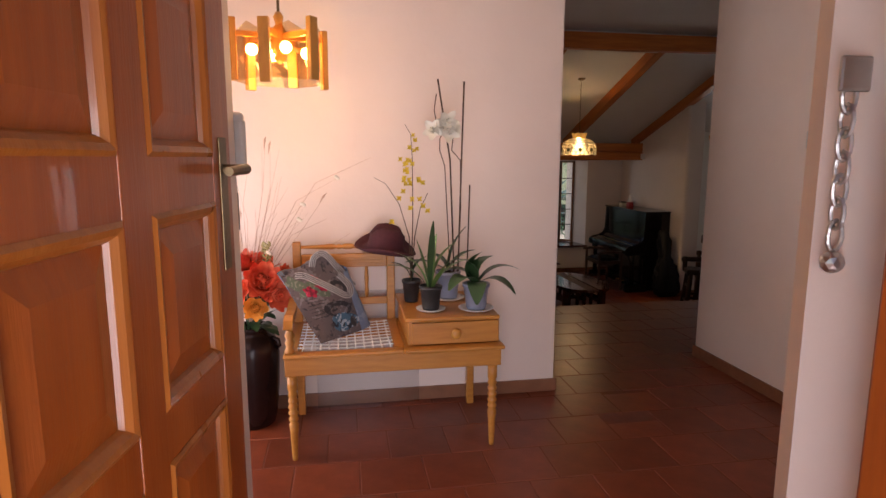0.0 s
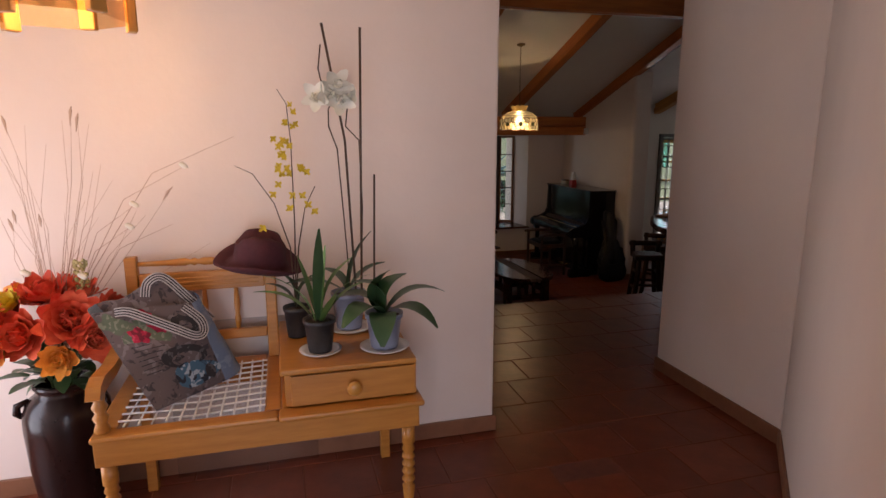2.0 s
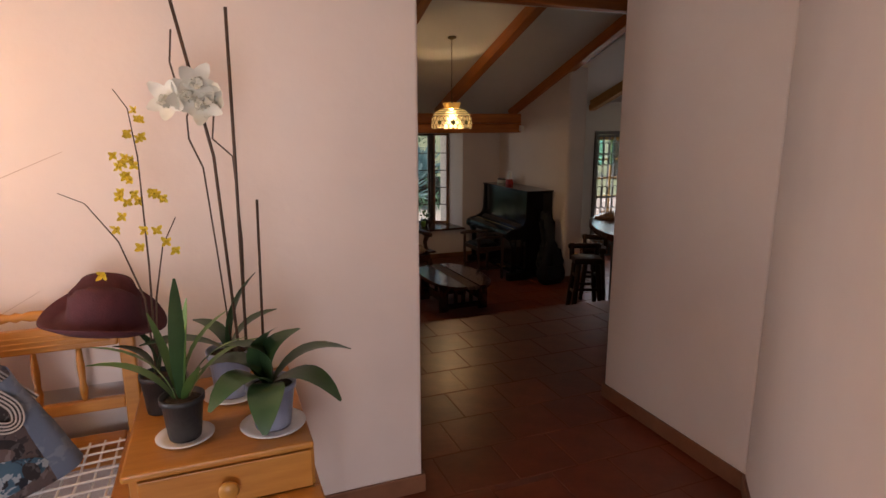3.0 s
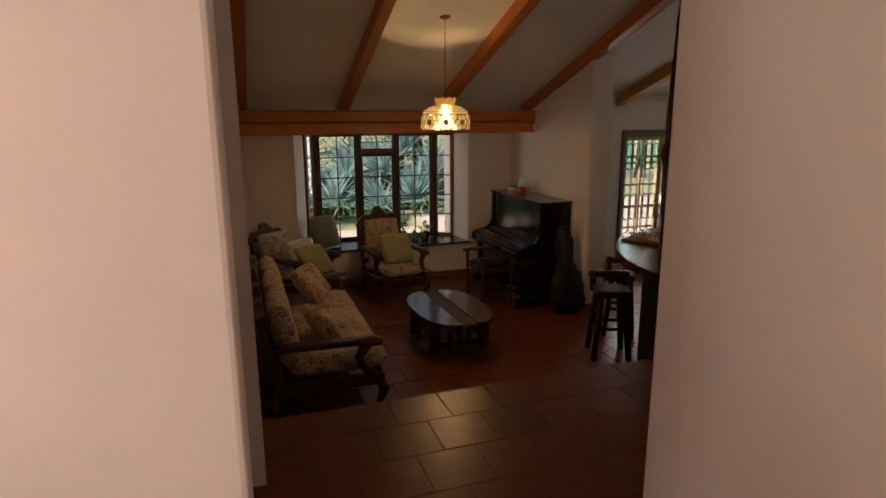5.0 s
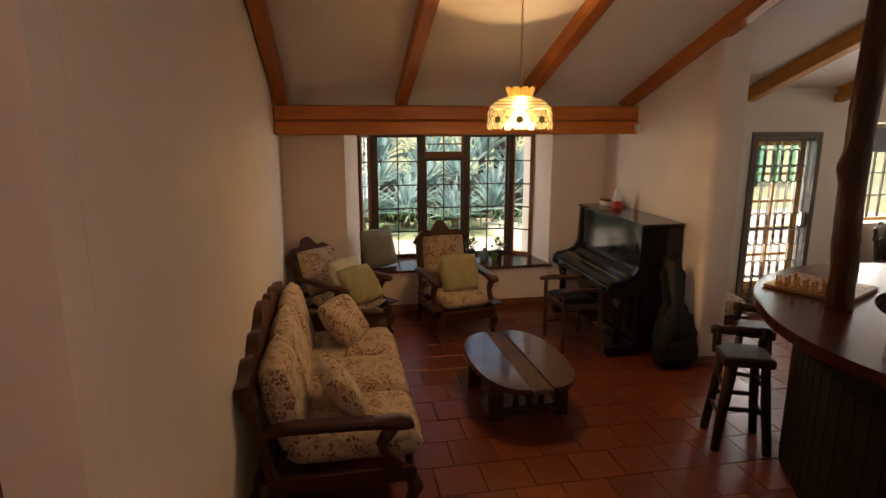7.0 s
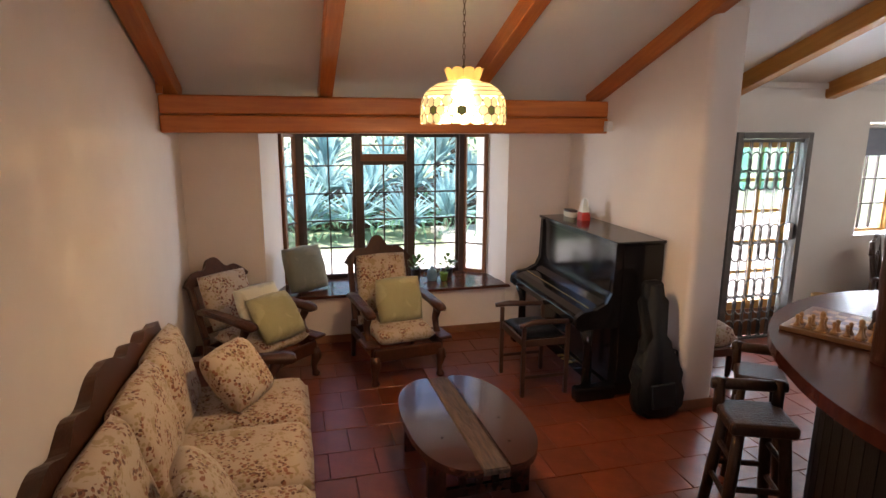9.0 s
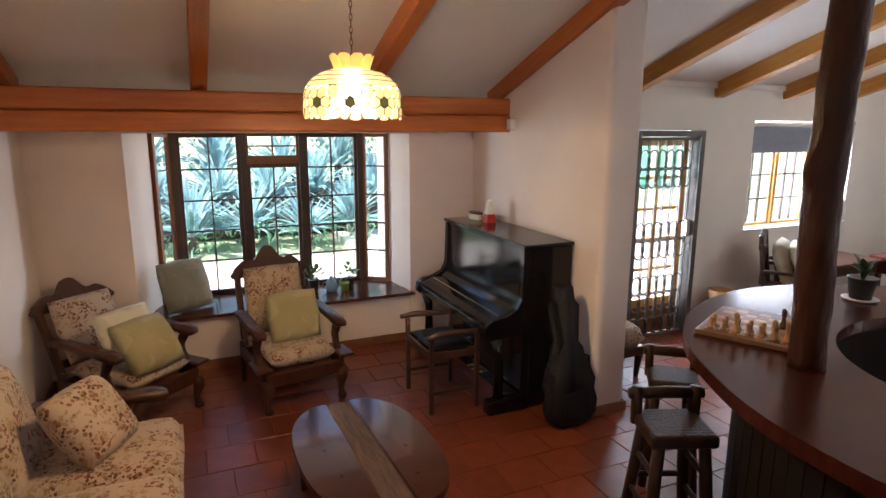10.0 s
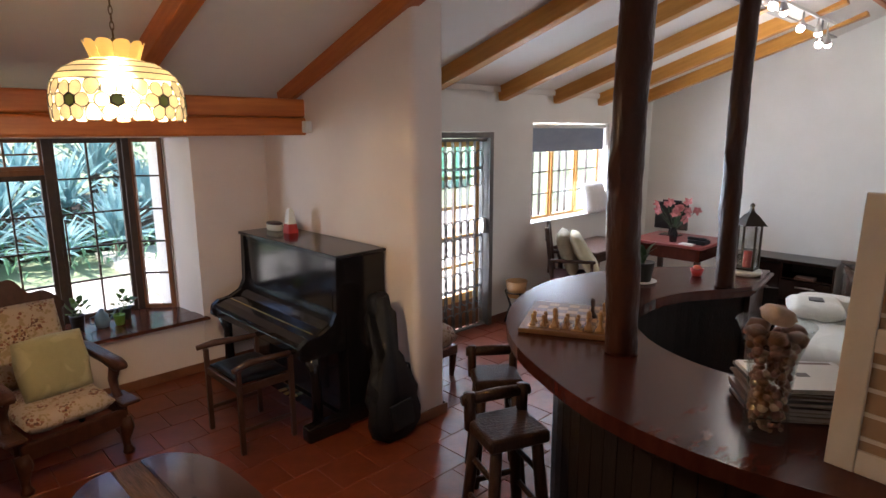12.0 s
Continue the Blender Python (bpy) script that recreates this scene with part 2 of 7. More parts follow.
struct("wall_bench", box(B(), -1.7, 1.125, 3.084, 3.507, -0.3, TOP, 0.012), PLASTER, "cream plastered wall behind the hall bench")
b = box(B(), -1.9, -1.7, 1.8, 2.0, -0.3, TOP)
box(b, -1.9, -1.7, 2.84, 4.65, -0.3, TOP)
box(b, -1.9, -1.7, 2.0, 2.84, -0.3, 0.0)
box(b, -1.9, -1.7, 2.0, 2.84, 1.45, TOP)
struct("wall_alcove", b, PLASTER, "cream plastered wall closing the hall")
b = prism(B(), [(-0.85, 0.26), (-0.70, 0.26), (-0.53, 1.99), (-1.7, 1.99), (-1.7, 1.8), (-0.85, 1.8)], -0.3, TOP)
struct("wall_nib", b, PLASTER, "cream plastered wall nib behind the open front door")
b = box(B(), -2.6, -0.66, 0.05, 0.25, -0.3, TOP)
box(b, -0.66, 0.535, 0.05, 0.25, 2.10, TOP)
box(b, 0.535, 3.2, 0.05, 0.25, -0.3, TOP)
struct("wall_front", b, PLASTER, "plastered outer wall with the front door opening")
b = prism(B(), [(0.85, 0.86), (2.383, 2.579), (2.62, 2.579), (2.62, 0.26), (0.85, 0.26)], -0.3, TOP)
prism(b, [(0.536, 0.26), (0.536, 0.50), (0.849, 0.886), (0.849, 0.26)], -0.3, TOP)
struct("wall_diagonal", b, PLASTER, "cream plastered slanting wall beside the front door")
struct("wall_passage", box(B(), 2.383, 2.62, 2.581, 3.54, -0.3, TOP, 0.01), PLASTER, "cream plastered wall at the passage to the lounge")
b = box(B(), 2.622, 10.6, 3.3, 3.54, -0.8, TOP)
struct("wall_bar_back", b, PLASTER_W, "white plastered wall behind the bar")
b = box(B(), -1.7, 0.19, 4.5, 4.65, -0.3, TOP)
box(b, 1.005, 1.165, 4.5, 4.65, -0.3, TOP)
box(b, 0.19, 1.005, 4.5, 4.65, 2.06, TOP)
struct("wall_hall_door", b, PLASTER, "cream plastered wall round the flush hall door")
b = box(B(), 0.93, 1.165, 4.652, 9.85, -0.8, 3.4)
struct("wall_left", b, PLASTER, "cream plastered side wall of the lounge")
b = prism(B(), [(0.93, 9.852), (1.83, 9.852), (1.99, 10.27), (1.99, 10.7), (0.93, 10.7)], -0.8, 1.95)
prism(b, [(4.22, 9.852), (5.14, 9.852), (5.14, 10.7), (4.16, 10.7), (4.16, 10.27)], -0.8, 1.95)
box(b, 1.83, 4.22, 9.852, 10.7, 1.31, 1.95)
struct("wall_window", b, PLASTER, "cream plastered wall with a deep bay window opening")
b = prism(B(), [(1.835, 9.852), (4.215, 9.852), (4.155, 10.27), (4.155, 10.6), (1.995, 10.6), (1.995, 10.27)], -0.8, L + 0.47)
struct("wall_window_seat", b, PLASTER, "cream plastered low wall under the window seat")
b = B()
box(b, 4.87, 5.155, 7.79, 9.85, -0.8, 3.1, 0.05, 4)
struct("wall_stub", b, PLASTER, "cream plastered stub wall behind the piano", True)
b = box(B(), 5.142, 6.10, 8.93, 9.15, -0.8, 2.2)
box(b, 6.10, 6.955, 8.93, 9.15, 1.345, 2.2)
box(b, 6.955, 7.64, 8.93, 9.15, -0.8, 2.2)
box(b, 7.64, 9.25, 8.93, 9.15, 1.445, 2.2)
box(b, 7.64, 9.25, 8.93, 9.15, -0.8, 0.30)
box(b, 9.25, 10.4, 8.93, 9.15, -0.8, 2.2)
struct("wall_dining", b, PLASTER_W, "white plastered dining wall with door and window openings")
struct("wall_far", box(B(), 10.4, 10.6, 3.54, 9.15, -0.8, 3.2), PLASTER_W, "white plastered end wall of the dining side")

def slab(x0, x1, y0, y1, f, th):
    bm = bmesh.new()
    vs = [bm.verts.new((x, y, f(y) + d)) for d in (0, th) for x, y in ((x0, y0), (x1, y0), (x1, y1), (x0, y1))]
    for q in ((3, 2, 1, 0), (4, 5, 6, 7), (0, 1, 5, 4), (1, 2, 6, 5), (2, 3, 7, 6), (3, 0, 4, 7)):
        bm.faces.new([vs[i] for i in q])
    return bm


struct("ceiling_lounge", slab(0.93, 5.0, 6.40, 10.3, roofz, 0.1), CEIL, "off-white sloping board ceiling of the lounge", category="ceiling")
struct("ceiling_dining", slab(5.0, 10.6, 6.40, 9.5, roofd, 0.1), CEIL, "off-white sloping board ceiling of the dining side", category="ceiling")
b = box(B(), -2.6, 10.6, 0.0, 6.40, TOP, TOP + 0.1)
box(b, -2.6, 10.6, 6.401, 6.5, 2.6, TOP + 0.3)
struct("ceiling_flat", b, CEIL, "flat off-white ceiling over hall and bar", category="ceiling")

b = B()
vs = [b.verts.new(p) for p in [(x, y, z) for x in (6.9, 10.4) for y, z in ((6.76, 2.39), (5.75, 2.80), (5.75, 2.83), (6.76, 2.42))]]
for q in ((0, 1, 2, 3), (7, 6, 5, 4), (0, 4, 5, 1), (1, 5, 6, 2), (2, 6, 7, 3), (3, 7, 4, 0)):
    b.faces.new([vs[i] for i in q])
struct("ceiling_ridge", b, CEIL, "off-white sloping ceiling beyond the ridge trim", category="ceiling")
struct("trim_ridge", box(B(), 6.9, 10.4, 6.762, 6.83, 2.375, 2.55, 0.006), surface("grey_trim", (0.30, 0.28, 0.26), (0.38, 0.36, 0.33), 4, 0.6), "grey boxed trim along the ridge", category="trim")

# floors: a raised landing, four risers and the sunken lounge
landing = struct("floor_landing", box(B(), -1.9, 3.62, -3.0, 4.95, -0.9, FH - 0.0015), GROUT, "raised terracotta-tiled hall floor", category="floor")
for i in range(3):
    b = box(B(), 1.17, 3.62, 4.951 + 0.25 * i, 4.95 + 0.25 * (i + 1), -0.9, FH - 0.16 * (i + 1), 0.006)
    struct("step", b, SKIRT, "terracotta-tiled step down to the lounge", category="step")
b = box(B(), 0.93, 10.6, 3.3, 10.0, -1.0, L - 0.012)
lounge = struct("floor_lounge", b, GROUT, "sunken terracotta-tiled lounge floor", category="floor")

# skirting
b = box(B(), -1.7, 1.137, 3.070, 3.083, FH, 0.0, 0.004)
box(b, 1.126, 1.138, 3.083, 3.508, FH, 0.0, 0.004)
box(b, 2.370, 2.382, 2.575, 3.548, FH, 0.0, 0.004)
box(b, 2.382, 2.62, 3.541, 3.552, FH, 0.0, 0.004)
mm = Matrix.Translation((0.85, 0.86, 0)) @ Matrix.Rotation(math.atan2(1.719, 1.533), 4, "Z")
box(b, 0.0, 2.30, 0.0, 0.013, FH, 0.0, 0.004, m=mm)
struct("baseboard_hall", b, SKIRT, "terracotta tile skirting along the hall walls", category="baseboard")
b = box(B(), 1.166, 4.85, 9.838, 9.851, L, L + 0.08, 0.004)
box(b, 1.166, 1.178, 5.75, 9.838, L, L + 0.08, 0.004)
box(b, 4.857, 4.869, 7.80, 9.838, L, L + 0.08, 0.004)
box(b, 4.857, 5.167, 7.777, 7.789, L, L + 0.08, 0.004)
box(b, 5.156, 5.167, 7.789, 8.92, L, L + 0.08, 0.004)
box(b, 5.167, 6.1, 8.917, 8.929, L, L + 0.08, 0.004)
box(b, 6.956, 10.4, 8.917, 8.929, L, L + 0.08, 0.004)
struct("baseboard_lounge", b, SKIRT, "terracotta tile skirting along the lounge walls", category="baseboard")
b = box(B(), 1.166, 4.85, 9.80, 9.851, 1.68, 1.755, 0.006)
box(b, 5.142, 10.4, 8.90, 8.929, 1.745, 1.80, 0.006)
box(b, -2.5, 10.4, 6.36, 6.399, 2.735, 2.799, 0.006)
struct("trim_cornice", b, PLASTER_W, "narrow white cornice under the ceiling boards", category="trim")


# beams
def log_beam(name, label, x0, x1, y0, y1, z0, z1, mat, m=None, seed=1, group=""):
    bm = box(bmesh.new(), x0, x1, y0, y1, z0, z1, 0.008, 2)
    ob = part(name, bm, mat)
    if m is not None:
        ob.matrix_basis = m
    return tagged(ob, label, "beam", group)


beam = thing("wall_beam", "stacked varnished pine beam across the bay window", "beam")
part("lower_beam", box(B(), 1.167, 4.985, 9.10, 9.40, 1.325, 1.462, 0.02, 3), PINE, beam)
part("upper_beam", box(B(), 1.167, 4.985, 9.11, 9.39, 1.464, 1.608, 0.02, 3), PINE, beam)
part("post_end", box(B(), 1.168, 1.215, 9.07, 9.099, 1.61, 1.83, 0.004), PINE, beam)


def rafter(label, x, y_low, z_low, length, slope, mat, w=0.10, h=0.15, group="rafters"):
    bm = box(bmesh.new(), -w / 2, w / 2, 0, length, 0, h, 0.008, 2)
    ob = part("rafter", bm, mat)
    a = math.atan(slope)
    ob.matrix_basis = Matrix.Translation((x, y_low, z_low)) @ Matrix.Rotation(math.pi, 4, "Z") @ Matrix.Rotation(a, 4, "X")
    return tagged(ob, label, "beam", group)


for x in (1.235, 2.40, 3.63, 4.88):
    rafter("varnished pine rafter under the lounge ceiling", x, 9.42, 1.545, 3.2, 0.357, PINE_Y, 0.11, 0.16)
for x in (6.02, 7.10, 8.06, 9.0, 9.85):
    rafter("golden pine rafter under the dining ceiling", x, 8.92, 1.655, 2.68, 0.33, PINE_G, 0.11, 0.155)
b = box(B(), 1.166, 10.39, 6.24, 6.36, 2.58, 2.76, 0.01)
tagged(part("ridge_beam", b, PINE), "varnished pine cross beam at the head of the rafters", "beam")

# ---- things of the hall ----
CERAM = surface("black_glazed_ceramic", (0.010, 0.005, 0.005), (0.024, 0.010, 0.009), 6, 0.22, 0.05, 20, spec=0.3)
POTB = surface("black_plastic_pot", (0.012, 0.012, 0.013), (0.03, 0.03, 0.032), 20, 0.45, 0.1, 60)
POTG = surface("blue_grey_glazed_pot", (0.15, 0.17, 0.23), (0.24, 0.26, 0.33), 6, 0.3, 0.1, 40)
SAUCER = surface("white_saucer", (0.62, 0.60, 0.58), (0.74, 0.72, 0.70), 8, 0.3)
SOIL = surface("bark_soil", (0.035, 0.022, 0.014), (0.10, 0.065, 0.04), 60, 0.95, 0.8, 60)
LEAF = surface("dark_orchid_leaf", (0.022, 0.055, 0.020), (0.05, 0.11, 0.04), 10, 0.35, 0.1, 30)
LEAF2 = surface("fresh_green_leaf", (0.06, 0.14, 0.03), (0.14, 0.26, 0.07), 10, 0.4, 0.1, 30)
STEM = surface("brown_stem", (0.045, 0.025, 0.015), (0.10, 0.055, 0.03), 20, 0.6)
PETAL_W = surface("white_petal", (0.72, 0.70, 0.58), (0.85, 0.83, 0.74), 20, 0.5)
PETAL_Y = surface("yellow_petal", (0.62, 0.42, 0.02), (0.80, 0.62, 0.06), 30, 0.5)
PETAL_R = surface("coral_red_petal", (0.66, 0.035, 0.018), (0.95, 0.27, 0.13), 22, 0.55)
PETAL_O = surface("apricot_rose_petal", (0.78, 0.24, 0.03), (0.92, 0.50, 0.10), 14, 0.55)
STRAW = surface("dry_grass", (0.44, 0.30, 0.22), (0.60, 0.45, 0.35), 20, 0.8)
CORD = surface("white_cord", (0.72, 0.70, 0.66), (0.82, 0.80, 0.76), 40, 0.8)
FELT = surface("burgundy_felt", (0.050, 0.010, 0.014), (0.085, 0.018, 0.024), 40, 0.95, 0.2, 200)
PHONE = surface("grey_white_plastic", (0.50, 0.48, 0.45), (0.58, 0.56, 0.53), 8, 0.45)
SMOKE = glass_mat("smoked_amber_glass", (0.92, 0.80, 0.62), 0.03, 0.95)
BULB = glow("lit_bulb", (1.0, 0.62, 0.25), 90.0)
LAMPWOOD = surface("lamp_oak", (0.40, 0.17, 0.03), (0.58, 0.28, 0.06), 8, 0.35, 0.1, 40, (4, 4, 1))


def fabric(name, base, spots, scale=14, thresh=0.56, fold=0.25, weave=500):
    """Cloth with printed blotches in the given colours."""
    m, t, b = material(name)
    n = t.nodes.new
    co = n("ShaderNodeTexCoord")
    prev = n("ShaderNodeRGB")
    prev.outputs[0].default_value = (*base, 1)
    prev = prev.outputs[0]
    for k, (colour, sc, th) in enumerate(spots):
        mp = n("ShaderNodeMapping")
        mp.inputs["Location"].default_value = (k * 3.7, k * 1.3, k * 5.1)
        t.links.new(co.outputs["Object"], mp.inputs[0])
        nz = n("ShaderNodeTexNoise")
        nz.inputs["Scale"].default_value, nz.inputs["Detail"].default_value, nz.inputs["Roughness"].default_value = sc, 2.5, 0.55
        nz.inputs["Distortion"].default_value = 0.6
        t.links.new(mp.outputs[0], nz.inputs["Vector"])
        r = n("ShaderNodeValToRGB")
        r.color_ramp.elements[0].position, r.color_ramp.elements[1].position = th, th + 0.035
        t.links.new(nz.outputs[0], r.inputs[0])
        mx = n("ShaderNodeMix")
        mx.data_type = "RGBA"
        t.links.new(r.outputs[0], mx.inputs[0])
        t.links.new(prev, mx.inputs[6])
        mx.inputs[7].default_value = (*colour, 1)
        prev = mx.outputs[2]
    t.links.new(prev, b.inputs["Base Color"])
    b.inputs["Roughness"].default_value = 0.9
    b.inputs["Sheen Weight"].default_value = 0.15
    nz = n("ShaderNodeTexNoise")
    nz.inputs["Scale"].default_value, nz.inputs["Detail"].default_value = 9, 3
    wv = n("ShaderNodeTexNoise")
    wv.inputs["Scale"].default_value = weave
    add = n("ShaderNodeMath")
    add.operation = "MULTIPLY_ADD"
    add.inputs[1].default_value = 0.15
    for q in (nz, wv):
        t.links.new(co.outputs["Object"], q.inputs["Vector"])
    t.links.new(wv.outputs[0], add.inputs[0])
    t.links.new(nz.outputs[0], add.inputs[2])
    bp = n("ShaderNodeBump")
    bp.inputs["Strength"].default_value, bp.inputs["Distance"].default_value = fold, 0.03
    t.links.new(add.outputs[0], bp.inputs["Height"])
    t.links.new(bp.outputs[0], b.inputs["Normal"])
    return m


def flowered(name, base, leaf, petal_a, petal_b):
    """Upholstery with clusters of printed flowers: petals from cells, gathered where a broad noise is high."""
    m = fabric(name, base, [(leaf, 16, 0.60)])
    t = m.node_tree
    b = t.nodes["Principled BSDF"]
    n = t.nodes.new
    prev = b.inputs["Base Color"].links[0].from_socket
    co = n("ShaderNodeTexCoord")
    for k, (colour, cluster, cells, size, lim) in enumerate(((petal_a, 11, 38, 0.42, 0.50), (petal_b, 11, 46, 0.38, 0.55), (leaf, 9.0, 40, 0.38, 0.50))):
        mp = n("ShaderNodeMapping")
        mp.inputs["Location"].default_value = ((0, 0, 0) if k < 2 else (2.3, 4.1, 1.7))
        t.links.new(co.outputs["Object"], mp.inputs[0])
        nz, vo = n("ShaderNodeTexNoise"), n("ShaderNodeTexVoronoi")
        nz.inputs["Scale"].default_value, nz.inputs["Detail"].default_value = cluster, 1.5
        vo.inputs["Scale"].default_value = cells
        for q in (nz, vo):
            t.links.new(mp.outputs[0], q.inputs["Vector"])
        near, inside, both = n("ShaderNodeMath"), n("ShaderNodeMath"), n("ShaderNodeMath")
        near.operation, near.inputs[1].default_value = "LESS_THAN", size
        inside.operation, inside.inputs[1].default_value = "GREATER_THAN", lim
        both.operation = "MULTIPLY"
        t.links.new(vo.outputs["Distance"], near.inputs[0])
        t.links.new(nz.outputs[0], inside.inputs[0])
        t.links.new(near.outputs[0], both.inputs[0])
        t.links.new(inside.outputs[0], both.inputs[1])
        mx = n("ShaderNodeMix")
        mx.data_type = "RGBA"
        t.links.new(both.outputs[0], mx.inputs[0])
        t.links.new(prev, mx.inputs[6])
        mx.inputs[7].default_value = (*colour, 1)
        prev = mx.outputs[2]
    t.links.new(prev, b.inputs["Base Color"])
    return m


FLORAL = flowered("floral_upholstery", (0.45, 0.34, 0.25), (0.33, 0.235, 0.13), (0.25, 0.10, 0.055), (0.12, 0.045, 0.028))
OLIVE = fabric("olive_satin", (0.32, 0.28, 0.14), [((0.38, 0.33, 0.18), 5, 0.55)], fold=0.45)
CREAM_OL = fabric("cream_cloth", (0.60, 0.55, 0.42), [((0.52, 0.47, 0.35), 5, 0.56)], fold=0.4)
GREYC = fabric("grey_green_cloth", (0.20, 0.20, 0.155), [((0.24, 0.23, 0.18), 6, 0.55)], fold=0.4)
DENIM = fabric("blue_denim", (0.15, 0.21, 0.31), [((0.21, 0.28, 0.38), 20, 0.55)], fold=0.4)

# front door, open inwards
door = thing("front_door", "open varnished meranti front door with raised panels", "door",
             Matrix.Translation((-0.552, 0.258, FH + 0.01)) @ Matrix.Rotation(radians(82.0), 4, "Z"))
DW, DH, DT = 0.86, 2.04, 0.042
rows = [(0.17, 0.50), (0.59, 0.92), (1.01, 1.34), (1.43, 1.76)]
cols = [(0.105, 0.385), (0.475, 0.755)]
b = box(B(), 0, cols[0][0], -DT, 0, 0, DH, 0.003)
box(b, cols[0][1], cols[1][0], -DT, 0, 0, DH, 0.003)
box(b, cols[1][1], DW, -DT, 0, 0, DH, 0.003)
for lo, hi in [(0, rows[0][0])] + [(rows[i][1], rows[i + 1][0]) for i in range(3)] + [(rows[3][1], DH)]:
    for c in cols:
        box(b, c[0] - 0.001, c[1] + 0.001, -DT + 0.002, -0.002, lo, hi)
part("frame", b, MERANTI, door)
for lo, hi in rows:
    for c0, c1 in cols:
        bm = B()
        for s in (0, 1):
            ys = (-0.016, -0.004) if s else (-DT + 0.016, -DT + 0.004)
            o = [(c0 + 0.03, lo + 0.03), (c1 - 0.03, lo + 0.03), (c1 - 0.03, hi - 0.03), (c0 + 0.03, hi - 0.03)]
            k = [(c0 + 0.075, lo + 0.075), (c1 - 0.075, lo + 0.075), (c1 - 0.075, hi - 0.075), (c0 + 0.075, hi - 0.075)]
            v = [bm.verts.new((x, ys[0], z)) for x, z in o] + [bm.verts.new((x, ys[1], z)) for x, z in k]
            bm.faces.new(v[4:])
            for i in range(4):
                bm.faces.new((v[i], v[(i + 1) % 4], v[4 + (i + 1) % 4], v[4 + i]))
        part("panel", bm, MERANTI, door)
        bm = B()
        for s in (0, 1):
            prof = [(0.0, -0.001), (0.008, 0.004), (0.018, 0.001), (0.026, -0.008), (0.031, -0.018)]
            rings = []
            for d, h in prof:
                y = h if s else -DT - h
                rings.append([bm.verts.new((x, y, z)) for x, z in ((c0 + d, lo + d), (c1 - d, lo + d), (c1 - d, hi - d), (c0 + d, hi - d))])
            for p, q in zip(rings, rings[1:]):
                for i in range(4):
                    bm.faces.new((p[i], p[(i + 1) % 4], q[(i + 1) % 4], q[i]))
        part("moulding", bm, MERANTI_LIT, door, "moulding with its highlights put into the colour")
plate = part("lock_plate", box(B(), DW - 0.075, DW - 0.033, -DT - 0.004, -DT, 1.19, 1.47, 0.002), BRONZE, door, "aged bronze lock plate")
bm = tube(B(), [(DW - 0.054, -DT, 1.405), (DW - 0.054, -DT - 0.045, 1.405), (DW - 0.06, -DT - 0.052, 1.405), (DW - 0.17, -DT - 0.052, 1.402)], [0.010, 0.010, 0.011, 0.009], 10)
part("lever_handle", bm, BRONZE, door, "aged bronze lever handle")
b = box(B(), -0.655, -0.60, 0.06, 0.24, FH, 2.02, 0.006)
box(b, 0.448, 0.53, 0.06, 0.30, FH, 2.02, 0.006)
box(b, -0.655, 0.53, 0.06, 0.24, 2.021, 2.10, 0.006)
tagged(part("door_frame_front", b, MERANTI), "varnished meranti front door frame", "door frame", "", "structure")

# security chain on the right jamb
chain = thing("door_chain", "steel security chain hanging beside the front door", "chain")
pm = Matrix.Translation((0.517, 0.418, 0))
bm = box(B(), -0.03, 0.0175, 0.006, 0.012, 1.445, 1.49, 0.004, m=pm)
part("bracket", bm, STEEL, chain)
for i in range(7):
    z = 1.44 - i * 0.031
    bm = B()
    a = math.pi / 2 * (i % 2)
    pts = [(0.011 * math.cos(q) * math.cos(a), 0.022 + 0.011 * math.cos(q) * math.sin(a), z + 0.0215 * math.sin(q)) for q in (2 * math.pi * k / 12 for k in range(13))]
    tube(bm, [pm @ Vector(p) for p in pts], 0.0032, 6, cap=False)
    part("link", bm, STEEL, chain)
bm = bmesh.new()
bmesh.ops.create_icosphere(bm, subdivisions=2, radius=0.016, matrix=pm @ Matrix.Translation((0, 0.022, 1.217)))
part("end_knob", bm, STEEL, chain)
sw = thing("light_switch", "white rocker light switch on the plastered wall", "switch", Matrix.Translation((0.90, 0.925, 1.40)) @ Matrix.Rotation(math.atan2(1.719, 1.533), 4, "Z"))
part("plate", box(B(), -0.035, 0.035, 0.0, 0.010, -0.06, 0.06, 0.003), PHONE, sw)
part("rocker", box(B(), -0.012, 0.012, 0.010, 0.015, -0.02, 0.02, 0.002), PHONE, sw)

# intercom with a key tag
ic = thing("intercom", "grey-white intercom handset on the wall nib", "intercom", Matrix.Translation((-0.645, 1.992, 1.29)))
part("body", box(B(), -0.075, 0.10, 0.0, 0.045, 0.0, 0.235, 0.014, 3), PHONE, ic)
bm = box(B(), 0.06, 0.145, 0.002, 0.05, 0.008, 0.055, 0.014, 3)
box(bm, 0.10, 0.15, 0.004, 0.048, 0.03, 0.21, 0.016, 3)
box(bm, 0.06, 0.145, 0.002, 0.05, 0.185, 0.232, 0.014, 3)
part("handset", bm, PHONE, ic)
kt = thing("key_tag", "black leather key tag hanging under the intercom", "key ring", Matrix.Translation((-0.545, 2.03, 1.09)))
part("strap", box(B(), -0.012, 0.012, -0.003, 0.003, 0.0, 0.14, 0.002), BLACKC, kt)
bm = tube(B(), [(0.012 * math.cos(q), 0, 0.152 + 0.012 * math.sin(q)) for q in (2 * math.pi * k / 14 for k in range(15))], 0.0018, 6, cap=False)
part("ring", bm, STEEL, kt)
part("cord", tube(B(), [(0, 0, 0.164), (0, 0, 0.245)], 0.002, 6), BLACKC, kt)

